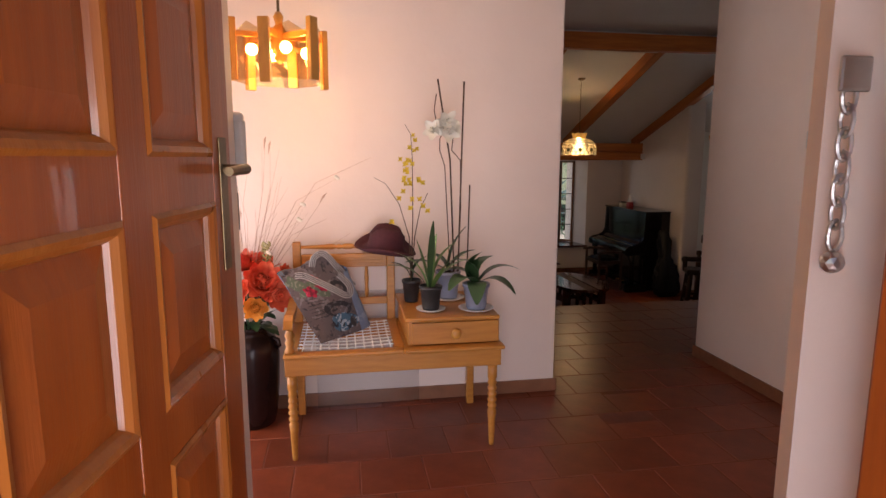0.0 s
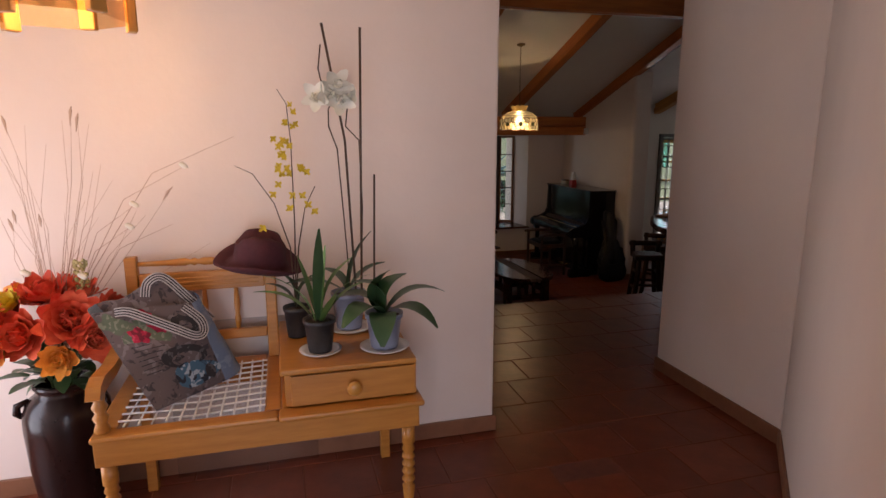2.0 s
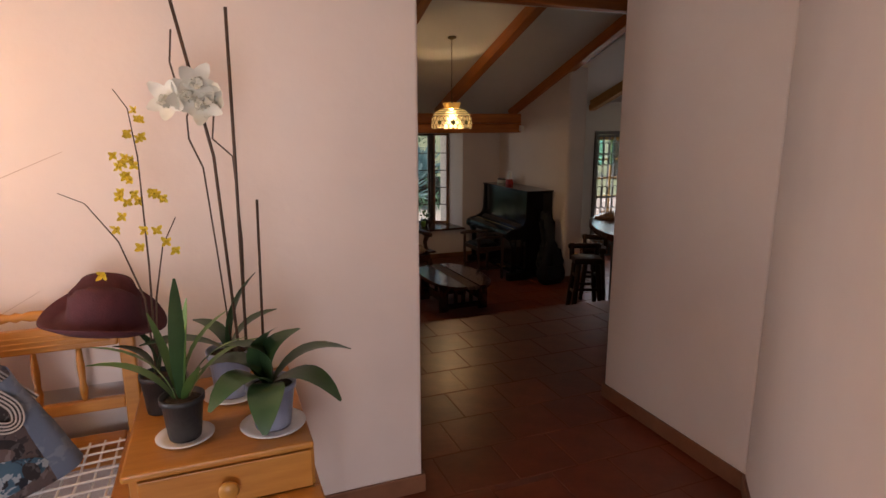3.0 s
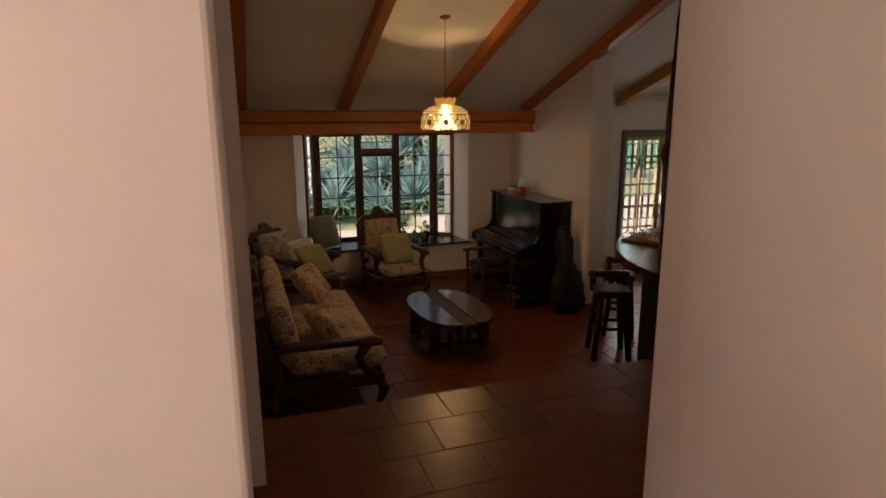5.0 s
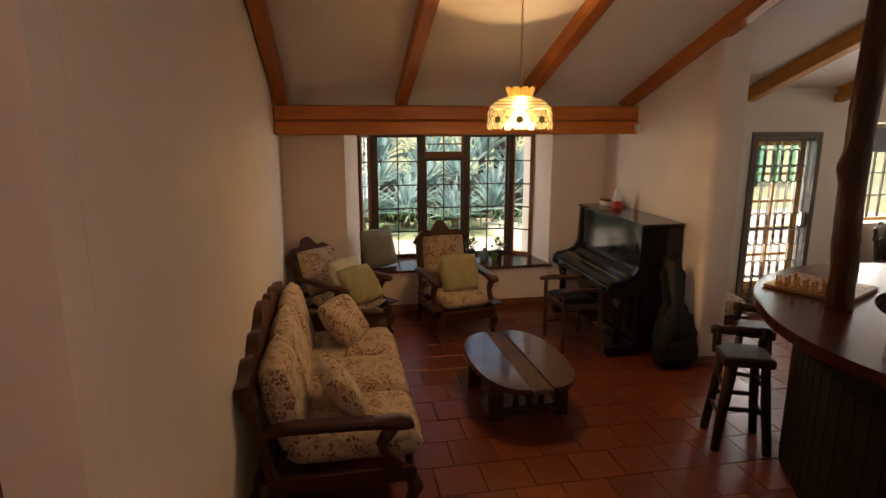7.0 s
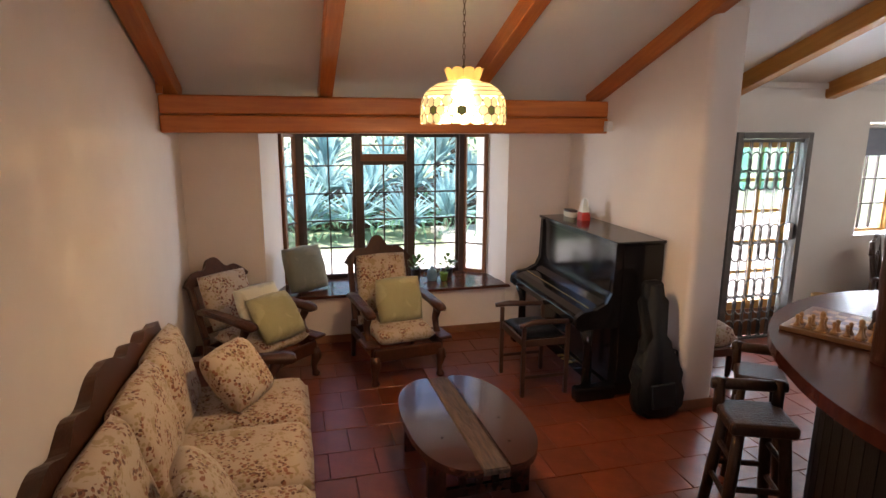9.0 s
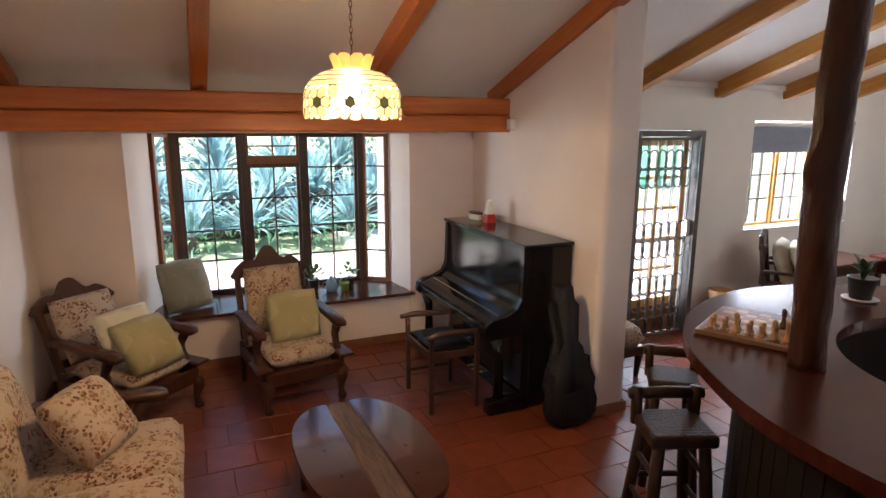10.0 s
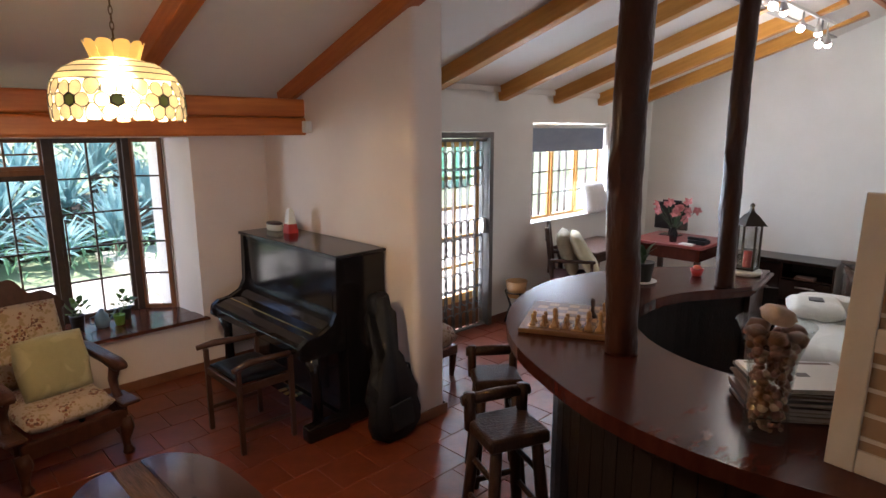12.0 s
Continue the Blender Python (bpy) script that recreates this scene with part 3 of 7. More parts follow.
# vase with artificial flowers
vase = tagged(part("floor_vase", lathe(B(), [(0.02, 0.0), (0.098, 0.0), (0.112, 0.012), (0.126, 0.08), (0.140, 0.22), (0.146, 0.38), (0.144, 0.44), (0.128, 0.482), (0.098, 0.506), (0.090, 0.52), (0.101, 0.535), (0.102, 0.55), (0.088, 0.552), (0.08, 0.53), (0.075, 0.45)], 36), CERAM, None, "", True),
              "tall black glazed ceramic floor vase", "vase")
vase.matrix_basis = Matrix.Translation((-0.655, 2.91, FH))
for s in (-1, 1):
    part("lug", tube(B(), [(s * 0.11, -0.035, 0.492), (s * 0.145, -0.045, 0.478), (s * 0.15, -0.045, 0.45), (s * 0.138, -0.04, 0.43)], [0.010, 0.014, 0.014, 0.008], 8), CERAM, vase, "", True)
random.seed(4)


def petal(bm, m, w, l, cup=0.3, res=4):
    """One cupped petal with a rounded outline, growing along +y."""
    g = []
    for i in range(res + 1):
        v = i / res
        ww = w * math.sin(math.pi * min(0.97, v * 0.85 + 0.1)) ** 0.8
        g.append([bm.verts.new(m @ Vector((ww * u, l * v, cup * l * (v * v + 0.8 * u * u * 0.5) + random.uniform(-0.002, 0.002)))) for u in (-0.5, -0.18, 0.18, 0.5)])
    for p, q in zip(g, g[1:]):
        for k in range(3):
            bm.faces.new((p[k], p[k + 1], q[k + 1], q[k]))


def bloom(bm, at, size, normal, layers=4, n=6):
    q = Vector(normal).to_track_quat("Z", "Y").to_matrix().to_4x4()
    for l in range(layers):
        tilt = 1.35 - 1.25 * l / max(1, layers - 1) + random.uniform(-0.12, 0.12)
        for k in range(n):
            m = Matrix.Translation(at) @ q @ Matrix.Rotation(2 * math.pi * (k + 0.5 * (l % 2)) / n + random.uniform(-0.15, 0.15), 4, "Z") @ Matrix.Rotation(tilt, 4, "X")
            petal(bm, m, size * random.uniform(0.55, 0.75), size * (0.62 + 0.38 * l / max(1, layers - 1)) * random.uniform(0.85, 1.1), 0.45)


def leaf_blade(bm, base, tip, w, sag=0.0, res=7, fold=0.15):
    """A strap or oval leaf from base to tip, sagging in between."""
    base, tip = Vector(base), Vector(tip)
    d = tip - base
    side = d.cross(Vector((0, 0, 1)))
    side = side.normalized() if side.length > 1e-6 else Vector((1, 0, 0))
    up = side.cross(d).normalized()
    rows = []
    for i in range(res + 1):
        v = i / res
        c = base + d * v + up * (sag * 4 * v * (1 - v))
        ww = w * (math.sin(math.pi * (0.08 + 0.90 * v)) ** 0.7) * 0.5
        rows.append([bm.verts.new(c - side * ww + up * fold * ww), bm.verts.new(c), bm.verts.new(c + side * ww + up * fold * ww)])
    for p, q in zip(rows, rows[1:]):
        for k in range(2):
            bm.faces.new((p[k], p[k + 1], q[k + 1], q[k]))


bq = thing("flower_bouquet", "artificial bouquet of coral and apricot roses with dry grasses", "flowers", Matrix.Translation((-0.655, 2.91, FH + 0.55)))
for at, s, nrm, mat, lb in [((-0.13, -0.08, 0.26), 0.125, (-0.4, -0.7, 0.5), PETAL_R, "coral red bloom"), ((0.08, -0.10, 0.25), 0.13, (0.3, -0.8, 0.45), PETAL_R, "coral red bloom"),
                            ((-0.02, -0.02, 0.31), 0.12, (0, -0.3, 1), PETAL_R, "coral red bloom"), ((0.17, -0.02, 0.24), 0.10, (0.8, -0.4, 0.4), PETAL_R, "coral red bloom"),
                            ((-0.20, 0.0, 0.22), 0.11, (-0.9, -0.3, 0.4), PETAL_R, "coral red bloom"), ((0.06, -0.17, 0.14), 0.080, (0.05, -1, 0.15), PETAL_O, "apricot rose"),
                            ((-0.10, -0.1, 0.31), 0.07, (-0.2, -0.5, 0.8), PETAL_Y, "yellow bloom"), ((-0.05, -0.13, 0.22), 0.11, (-0.2, -1, 0.3), PETAL_R, "coral red bloom"), ((0.15, -0.12, 0.19), 0.10, (0.5, -0.9, 0.2), PETAL_R, "coral red bloom"),
                            ((-0.14, -0.14, 0.17), 0.10, (-0.5, -0.9, 0.2), PETAL_O, "apricot rose"), ((0.05, 0.05, 0.30), 0.11, (0.3, 0.2, 1), PETAL_R, "coral red bloom"), ((-0.12, 0.04, 0.29), 0.10, (-0.4, 0.1, 0.9), PETAL_O, "apricot rose")]:
    bm = B()
    bloom(bm, at, s * 0.92, nrm, 6, 9)
    part("bloom", bm, mat, bq, lb, True)
bm = B()
for k in range(46):
    a, r = random.uniform(0, 6.28), random.uniform(0.06, 0.19)
    p = Vector((r * math.cos(a), r * math.sin(a) - 0.03, random.uniform(0.0, 0.17)))
    leaf_blade(bm, p * 0.6, p + Vector((0.3 * p.x, 0.3 * p.y, random.uniform(-0.06, 0.05))), 0.055, 0.01, 5)
part("foliage", bm, LEAF, bq, "dark green leaves", True)
bm = B()
for k in range(12):
    a = 2 * math.pi * k / 12
    tube(bm, [(0.02 * math.cos(a), 0.02 * math.sin(a), -0.25), (0.04 * math.cos(a), 0.04 * math.sin(a), 0), (0.1 * math.cos(a), 0.1 * math.sin(a) - 0.03, 0.2)], 0.004, 5)
part("stems", bm, LEAF, bq)
for k in range(34):
    bm = B()
    dx, h = random.gauss(0.06, 0.16), random.uniform(0.42, 0.98)
    dy = random.uniform(-0.04, 0.10)
    bend = random.uniform(-0.05, 0.05)
    tube(bm, [(0, 0, 0), (dx * 0.25 + bend * 0.3, dy * 0.4, h * 0.40), (dx * 0.6 + bend, dy * 0.7, h * 0.75), (dx, dy, h)], [0.0017, 0.0013, 0.0009, 0.0005], 4)
    if k % 4 == 0:
        tube(bm, [(dx * 0.93, dy, h * 0.95), (dx * 0.98, dy, h), (dx * 1.03, dy, h + 0.02)], [0.001, 0.006, 0.001], 5)
    part("grass_stalk", bm, STRAW, bq)
for tip in ((0.475, 0.02, 0.78), (0.295, 0.02, 0.64), (0.275, 0.01, 0.56), (0.42, 0.03, 0.565), (0.66, 0.03, 0.89)):
    tx, ty, tz = tip
    part("grass_stalk", tube(B(), [(0, 0, 0), (tx * 0.2, ty, tz * 0.45), (tx * 0.55, ty, tz * 0.85), tip], [0.0024, 0.0018, 0.0013, 0.0007], 5), STRAW, bq)
for at in ((0.475, 0.02, 0.785), (0.295, 0.02, 0.645), (0.275, 0.01, 0.565), (0.12, -0.05, 0.40), (-0.06, -0.04, 0.42)):
    bm = B()
    pad(bm, 0.035, 0.02, 0.018, Matrix.Translation(at) @ Matrix.Rotation(0.6, 4, "Y"), res=6)
    part("seed_pod", bm, PETAL_W, bq, "pale dried seed pod", True)
bm = B()
for k in range(60):
    a, z = random.uniform(0, 6.28), random.uniform(0, 0.13)
    bmesh.ops.create_icosphere(bm, subdivisions=1, radius=0.008, matrix=Matrix.Translation((0.10 + 0.018 * math.cos(a), 0.018 * math.sin(a), 0.32 + z)))
part("cream_spike", bm, surface("cream_florets", (0.36, 0.33, 0.12), (0.55, 0.50, 0.25), 30, 0.8), bq)

# hall bench with a telephone drawer
bench = thing("hall_bench", "honey oak hall bench with a corded seat and drawer box", "bench", Matrix.Translation((0, 0, FH)))
SZ = 0.52      # seat height above the hall floor


def turned_leg(x, y, z0, z1, r=0.022, rings=True, seg=14):
    h = z1 - z0
    prof = [(0.012, 0), (0.014, 0.02), (0.019, 0.32 * h)]
    for k in range(5):
        z = (0.42 + 0.07 * k) * h
        prof += [(r * 1.08, z), (r * 0.72, z + 0.028 * h), (r * 1.08, z + 0.056 * h)] if rings else [(r * 0.9, z)]
    prof += [(r * 0.8, 0.80 * h), (r * 1.1, 0.82 * h), (r * 1.1, h)]
    return lathe(B(), prof, seg, (x, y, z0))


for x, y in ((0.565, 2.46), (-0.405, 2.46)):
    part("front_leg", turned_leg(x, y, 0, SZ - 0.085), BENCH, bench, "", True)
for x in (0.565, -0.405):
    part("back_leg", box(B(), x - 0.02, x + 0.02, 2.965, 3.005, 0, SZ - 0.05, 0.004), BENCH, bench)
bm = box(B(), -0.435, 0.60, 2.425, 2.462, SZ - 0.09, SZ - 0.005, 0.004)
box(bm, -0.435, 0.60, 2.985, 3.015, SZ - 0.09, SZ - 0.005, 0.004)
box(bm, -0.435, -0.40, 2.462, 2.985, SZ - 0.09, SZ - 0.005, 0.004)
box(bm, 0.565, 0.60, 2.462, 2.985, SZ - 0.09, SZ - 0.005, 0.004)
part("apron", bm, BENCH, bench)
bm = box(B(), -0.44, 0.12, 2.41, 2.475, SZ - 0.004, SZ + 0.016, 0.008)
box(bm, 0.075, 0.13, 2.476, 3.01, SZ - 0.004, SZ + 0.016, 0.006)
box(bm, -0.44, -0.375, 2.476, 3.01, SZ - 0.004, SZ + 0.016, 0.006)
box(bm, -0.374, 0.074, 2.94, 3.01, SZ - 0.004, SZ + 0.016, 0.006)
box(bm, 0.121, 0.615, 2.40, 2.475, SZ - 0.004, SZ + 0.016, 0.008)
box(bm, 0.131, 0.615, 2.476, 3.01, SZ - 0.004, SZ + 0.012, 0.006)
part("seat_frame", bm, BENCH, bench)
for k in range(11):
    x = -0.355 + 0.0415 * k
    part("cord", tube(B(), [(x, 2.47, SZ + 0.018), (x, 2.72, SZ + 0.008), (x, 2.945, SZ + 0.018)], 0.0036, 6), CORD, bench, "white seat cord")
for k in range(9):
    y = 2.505 + 0.052 * k
    part("cord", tube(B(), [(-0.378, y, SZ + 0.022), (-0.15, y, SZ + 0.011), (0.078, y, SZ + 0.022)], 0.0036, 6), CORD, bench, "white seat cord")
dbox = part("drawer_box", box(B(), 0.145, 0.60, 2.475, 3.0, SZ + 0.017, SZ + 0.135, 0.003), BENCH, bench)
part("box_top", box(B(), 0.130, 0.598, 2.455, 3.01, SZ + 0.136, SZ + 0.156, 0.006), BENCH, bench)
dr = part("drawer", box(B(), 0.165, 0.592, 2.459, 2.474, SZ + 0.022, SZ + 0.130, 0.003), BENCH, bench)
bm = lathe(B(), [(0.010, 0), (0.010, 0.012), (0.024, 0.020), (0.026, 0.028), (0.020, 0.036), (0.004, 0.038)], 16)
k_ = part("knob", bm, LAMPWOOD, dr, "round wooden knob", True)
k_.matrix_basis = Matrix.Translation((0.375, 2.459, SZ + 0.076)) @ Matrix.Rotation(math.pi / 2, 4, "X")
for x, zt in ((-0.405, 0.985), (0.105, 0.93)):
    part("back_post", box(B(), x - 0.022, x + 0.022, 2.97, 3.012, SZ + 0.017, zt, 0.005), BENCH, bench)
prof = [(0.009, 0), (0.012, 0.10), (0.016, 0.17), (0.010, 0.19), (0.016, 0.205), (0.010, 0.22), (0.016, 0.24), (0.016, 0.27), (0.010, 0.29), (0.016, 0.305), (0.010, 0.32), (0.016, 0.34), (0.012, 0.42), (0.009, 0.466)]
bm = lathe(B(), prof, 12)
bm.transform(Matrix.Translation((-0.383, 2.99, 0.955)) @ Matrix.Rotation(math.pi / 2, 4, "Y"))
part("top_rail", bm, BENCH, bench, "turned top rail", True)
bm = box(B(), -0.382, 0.082, 2.975, 3.005, 0.84, 0.915, 0.005)
for z in (0.856, 0.872, 0.888):
    box(bm, -0.36, 0.06, 2.971, 2.976, z, z + 0.008, 0.002, 1)
part("crest_rail", bm, BENCH, bench, "crest rail with three raised reeds")
part("lower_rail", box(B(), -0.382, 0.082, 2.978, 3.002, 0.625, 0.665, 0.005), BENCH, bench)
for x in (-0.27, -0.15, -0.03):
    part("spindle", lathe(B(), [(0.008, 0), (0.013, 0.04), (0.009, 0.06), (0.012, 0.11), (0.008, 0.174)], 10, (x, 2.99, 0.666)), BENCH, bench, "", True)
part("arm_post", lathe(B(), [(0.02, 0), (0.024, 0.01), (0.016, 0.03), (0.024, 0.05), (0.015, 0.065), (0.024, 0.085), (0.016, 0.10), (0.02, 0.13)], 14, (-0.41, 2.455, SZ + 0.017)), BENCH, bench, "", True)
bm = plank(B(), [(2.40, 0.665), (2.42, 0.70), (2.47, 0.715), (2.60, 0.705), (2.80, 0.73), (2.97, 0.79), (2.97, 0.75), (2.80, 0.69), (2.60, 0.668), (2.47, 0.668), (2.42, 0.655)], 0.042, "x", -0.432)
part("armrest", bm, BENCH, bench)

# clear panel standing behind the bench
ACRYL = glass_mat("clear_acrylic", (0.93, 0.94, 0.95), 0.05, 0.93)
ap = thing("acrylic_panel", "clear acrylic sheet standing against the wall behind the bench", "panel")
g = part("sheet", box(B(), -0.32, 0.27, 3.042, 3.048, FH, 0.61, 0.001, 1), ACRYL, ap)
g.visible_shadow = False
for x in (-0.29, 0.24):
    part("spacer", tube(B(), [(x, 3.0481, 0.56), (x, 3.0838, 0.56)], 0.008, 10), STEEL, ap)

# tote bag, hat
bag = thing("tote_bag", "printed canvas tote bag with striped straps leaning on the bench", "bag", Matrix.Translation((-0.27, 2.57, FH + SZ + 0.022)))
BAG_C = [Vector(p) for p in ((0.0, -0.03, 0.004), (0.20, 0.17, 0.004), (0.115, 0.125, 0.325), (-0.195, 0.085, 0.325))]


def bag_front(u, v, off=0.0):
    """A point of the bag's slack front panel, u across and v up."""
    a, b_, c, d = BAG_C
    p = a * (1 - u) * (1 - v) + b_ * u * (1 - v) + c * u * v + d * (1 - u) * v
    n_ = (b_ - a).cross(d - a).normalized()
    belly = 0.035 * math.sin(math.pi * u) * math.sin(math.pi * min(1, v * 0.9 + 0.05))
    fold = 0.010 * noise.noise(Vector((u * 4, v * 3, 1.3))) + 0.005 * noise.noise(Vector((u * 9, v * 8, 4.0)))
    return p + n_ * (belly + fold + off)


def bag_sheet(bm, f, n=14):
    g = [[bm.verts.new(f(i / n, j / n)) for i in range(n + 1)] for j in range(n + 1)]
    for j in range(n):
        for i in range(n):
            bm.faces.new((g[j][i], g[j][i + 1], g[j + 1][i + 1], g[j + 1][i]))


def bag_back(u, v):
    p = bag_front(u, v)
    d = 0.02 + 0.085 * (1 - 0.35 * v)
    peak = 0.075 * v * math.exp(-((u - 0.62) / 0.26) ** 2)
    return p + Vector((0.045 * (1 - v), d, 0.012 + peak + 0.012 * noise.noise(Vector((u * 5, v * 4, 8.0)))))


CANVAS = fabric("taupe_tote_canvas", (0.125, 0.095, 0.092), [((0.19, 0.16, 0.165), 26, 0.56), ((0.05, 0.04, 0.045), 34, 0.585)], fold=0.35)
ROSEP = fabric("printed_rose_red", (0.40, 0.012, 0.045), [((0.16, 0.006, 0.02), 45, 0.52), ((0.55, 0.06, 0.11), 38, 0.57)], fold=0.2)
LEAFP = fabric("printed_leaf_grey_green", (0.10, 0.13, 0.085), [((0.20, 0.22, 0.16), 50, 0.54)], fold=0.2)
INK = fabric("printed_black_ink", (0.028, 0.024, 0.026), [((0.09, 0.085, 0.09), 55, 0.58)], fold=0.2)
WEB = surface("grey_white_webbing", (0.40, 0.38, 0.37), (0.52, 0.50, 0.49), 60, 0.85)
BLUEP = fabric("printed_blue_grey", (0.05, 0.13, 0.20), [((0.34, 0.42, 0.48), 34, 0.52), ((0.015, 0.02, 0.03), 30, 0.57)], fold=0.2)
bm = B()
bag_sheet(bm, bag_front)
part("front_panel", bm, CANVAS, bag, "taupe printed canvas", True)
bm = B()
bag_sheet(bm, bag_back)
part("back_panel", bm, CANVAS, bag, "", True)
for u in (0.0, 1.0):
    bm = B()
    bag_sheet(bm, lambda s_, v, u=u: bag_front(u, v).lerp(bag_back(u, v), s_) + Vector(((0.02 if u else -0.015) * math.sin(math.pi * s_), 0, 0)), 8)
    part("side_gusset", bm, DENIM, bag, "pale blue denim gusset", True)
bm = B()
bag_sheet(bm, lambda s_, v: bag_front(s_, 0).lerp(bag_back(s_, 0), v), 8)
part("base", bm, DENIM, bag, "pale blue denim base", True)


def bag_print(name, mat, u, v, ru, rv, lobes=0, depth=0.18, off=0.003, turn=0.0):
    """A printed patch that follows the front panel."""
    bm = B()
    rings = []
    for q in (0.0, 0.55, 1.0):
        row = []
        for k in range(20):
            a = 2 * math.pi * k / 20
            r = q * (1 + depth * math.cos(lobes * a + turn))
            row.append(bm.verts.new(bag_front(u + ru * r * math.cos(a), v + rv * r * math.sin(a), off)))
        rings.append(row)
    for p, q in zip(rings, rings[1:]):
        for k in range(20):
            bm.faces.new((p[k], p[(k + 1) % 20], q[(k + 1) % 20], q[k]))
    bmesh.ops.remove_doubles(bm, verts=bm.verts, dist=0.0004)
    part(name, bm, mat, bag, "", True)


bag_print("leaf_print", LEAFP, 0.40, 0.76, 0.30, 0.15, 5, 0.25, 0.0020)
bag_print("leaf_print", LEAFP, 0.12, 0.86, 0.11, 0.10, 4, 0.25, 0.0020)
bag_print("rose_print", ROSEP, 0.27, 0.70, 0.095, 0.085, 5)
bag_print("rose_print", ROSEP, 0.50, 0.78, 0.085, 0.095, 6, turn=0.8)
bag_print("rose_print", ROSEP, 0.43, 0.92, 0.09, 0.06, 5, turn=0.4)
bag_print("clock_print", INK, 0.79, 0.74, 0.15, 0.13, 8, 0.06)
bag_print("clock_print", CANVAS, 0.79, 0.74, 0.07, 0.06, 0, 0.0, 0.0045)
bag_print("arch_print", INK, 0.60, 0.40, 0.26, 0.13, 2, 0.12)
bag_print("arch_print", CANVAS, 0.60, 0.37, 0.17, 0.075, 2, 0.1, 0.0045)
bag_print("car_print", BLUEP, 0.66, 0.20, 0.32, 0.13, 3, 0.10, 0.0060)
bag_print("wheel_print", INK, 0.82, 0.17, 0.075, 0.085, 0, 0.0, 0.0080)
for k in range(7):
    v = 0.32 + 0.045 * k
    bm = B()
    w = 0.10 + 0.03 * (k % 3)
    row = [[bm.verts.new(bag_front(0.12 + w * i / 4 * 2, v + 0.008 * j, 0.003)) for i in range(5)] for j in (0, 1)]
    for i in range(4):
        bm.faces.new((row[0][i], row[0][i + 1], row[1][i + 1], row[1][i]))
    part("script_bar", bm, INK, bag)


def bag_strap(pts, w=0.030):
    """A strap of woven stripes: five narrow bands side by side along a curve."""
    pts = [Vector(p) for p in pts]
    fine = []
    for i in range(len(pts) - 1):
        p0, p1, p2, p3 = pts[max(i - 1, 0)], pts[i], pts[i + 1], pts[min(i + 2, len(pts) - 1)]
        for k in range(6):
            t = k / 6
            fine.append(0.5 * ((2 * p1) + (p2 - p0) * t + (2 * p0 - 5 * p1 + 4 * p2 - p3) * t * t + (3 * p1 - p0 - 3 * p2 + p3) * t ** 3))
    fine.append(pts[-1])
    for m_, stripe in ((WEB, (0, 2, 4, 6)), (INK, (1, 3, 5))):
        bm = B()
        for q in stripe:
            rows_ = []
            for i, p in enumerate(fine):
                d = (fine[min(i + 1, len(fine) - 1)] - fine[max(i - 1, 0)]).normalized()
                side = d.cross(Vector((0.2, -1, 0.35))).normalized()
                out = side.cross(d).normalized() * 0.0012
                a, c = p + side * w * (q / 7 - 0.5), p + side * w * ((q + 1) / 7 - 0.5)
                rows_.append([bm.verts.new(x) for x in (a - out, c - out, c + out, a + out)])
            for p, r in zip(rows_, rows_[1:]):
                for i in range(4):
                    bm.faces.new((p[i], p[(i + 1) % 4], r[(i + 1) % 4], r[i]))
        part("strap_stripe", bm, m_, bag, "white strap band" if m_ is WEB else "dark strap band", True)


bag_strap([bag_front(0.20, 0.97, 0.008), bag_front(0.30, 0.95, 0.016), bag_front(0.45, 0.84, 0.018), bag_front(0.62, 0.69, 0.018), bag_front(0.80, 0.58, 0.018), bag_front(0.94, 0.62, 0.016), bag_front(0.99, 0.78, 0.012), bag_front(0.88, 0.96, 0.008)])
bag_strap([bag_back(0.42, 0.90) + Vector((0, -0.012, 0)), bag_back(0.52, 0.99) + Vector((0, -0.012, 0.004)), bag_back(0.68, 0.99) + Vector((0, -0.012, 0.006)), bag_back(0.88, 0.88) + Vector((0, -0.012, 0)), bag_back(1.0, 0.66) + Vector((0.008, -0.02, 0))])
hat = thing("felt_hat", "burgundy felt hat resting on the bench back", "hat", Matrix.Translation((0.07, 2.88, FH + 0.955)) @ Matrix.Rotation(radians(9), 4, "Y") @ Matrix.Rotation(radians(12), 4, "X") @ Matrix.Diagonal((0.95, 0.95, 1.35, 1)))
bm = B()
rings = []
for r, z in [(0.0, 0.095), (0.05, 0.098), (0.075, 0.088), (0.088, 0.06), (0.092, 0.02), (0.096, 0.004), (0.125, -0.006), (0.155, 0.0), (0.158, -0.004), (0.125, -0.012), (0.09, -0.004)]:
    row = []
    for k in range(32):
        a = 2 * math.pi * k / 32
        dent = -0.035 * math.exp(-((math.sin(a) * r / 0.03) ** 2)) if z > 0.08 else 0
        curl = 0.035 * math.sin(a) ** 2 * max(0, (r - 0.1) / 0.055)
        row.append(bm.verts.new((r * 1.12 * math.cos(a), r * math.sin(a), z + dent + curl)))
    rings.append(row)
for p, q in zip(rings, rings[1:]):
    for k in range(32):
        bm.faces.new((p[k], p[(k + 1) % 32], q[(k + 1) % 32], q[k]))
bmesh.ops.remove_doubles(bm, verts=bm.verts, dist=0.0005)
part("body", bm, FELT, hat, "", True)

# potted orchids on the drawer box
PZ = FH + SZ + 0.157


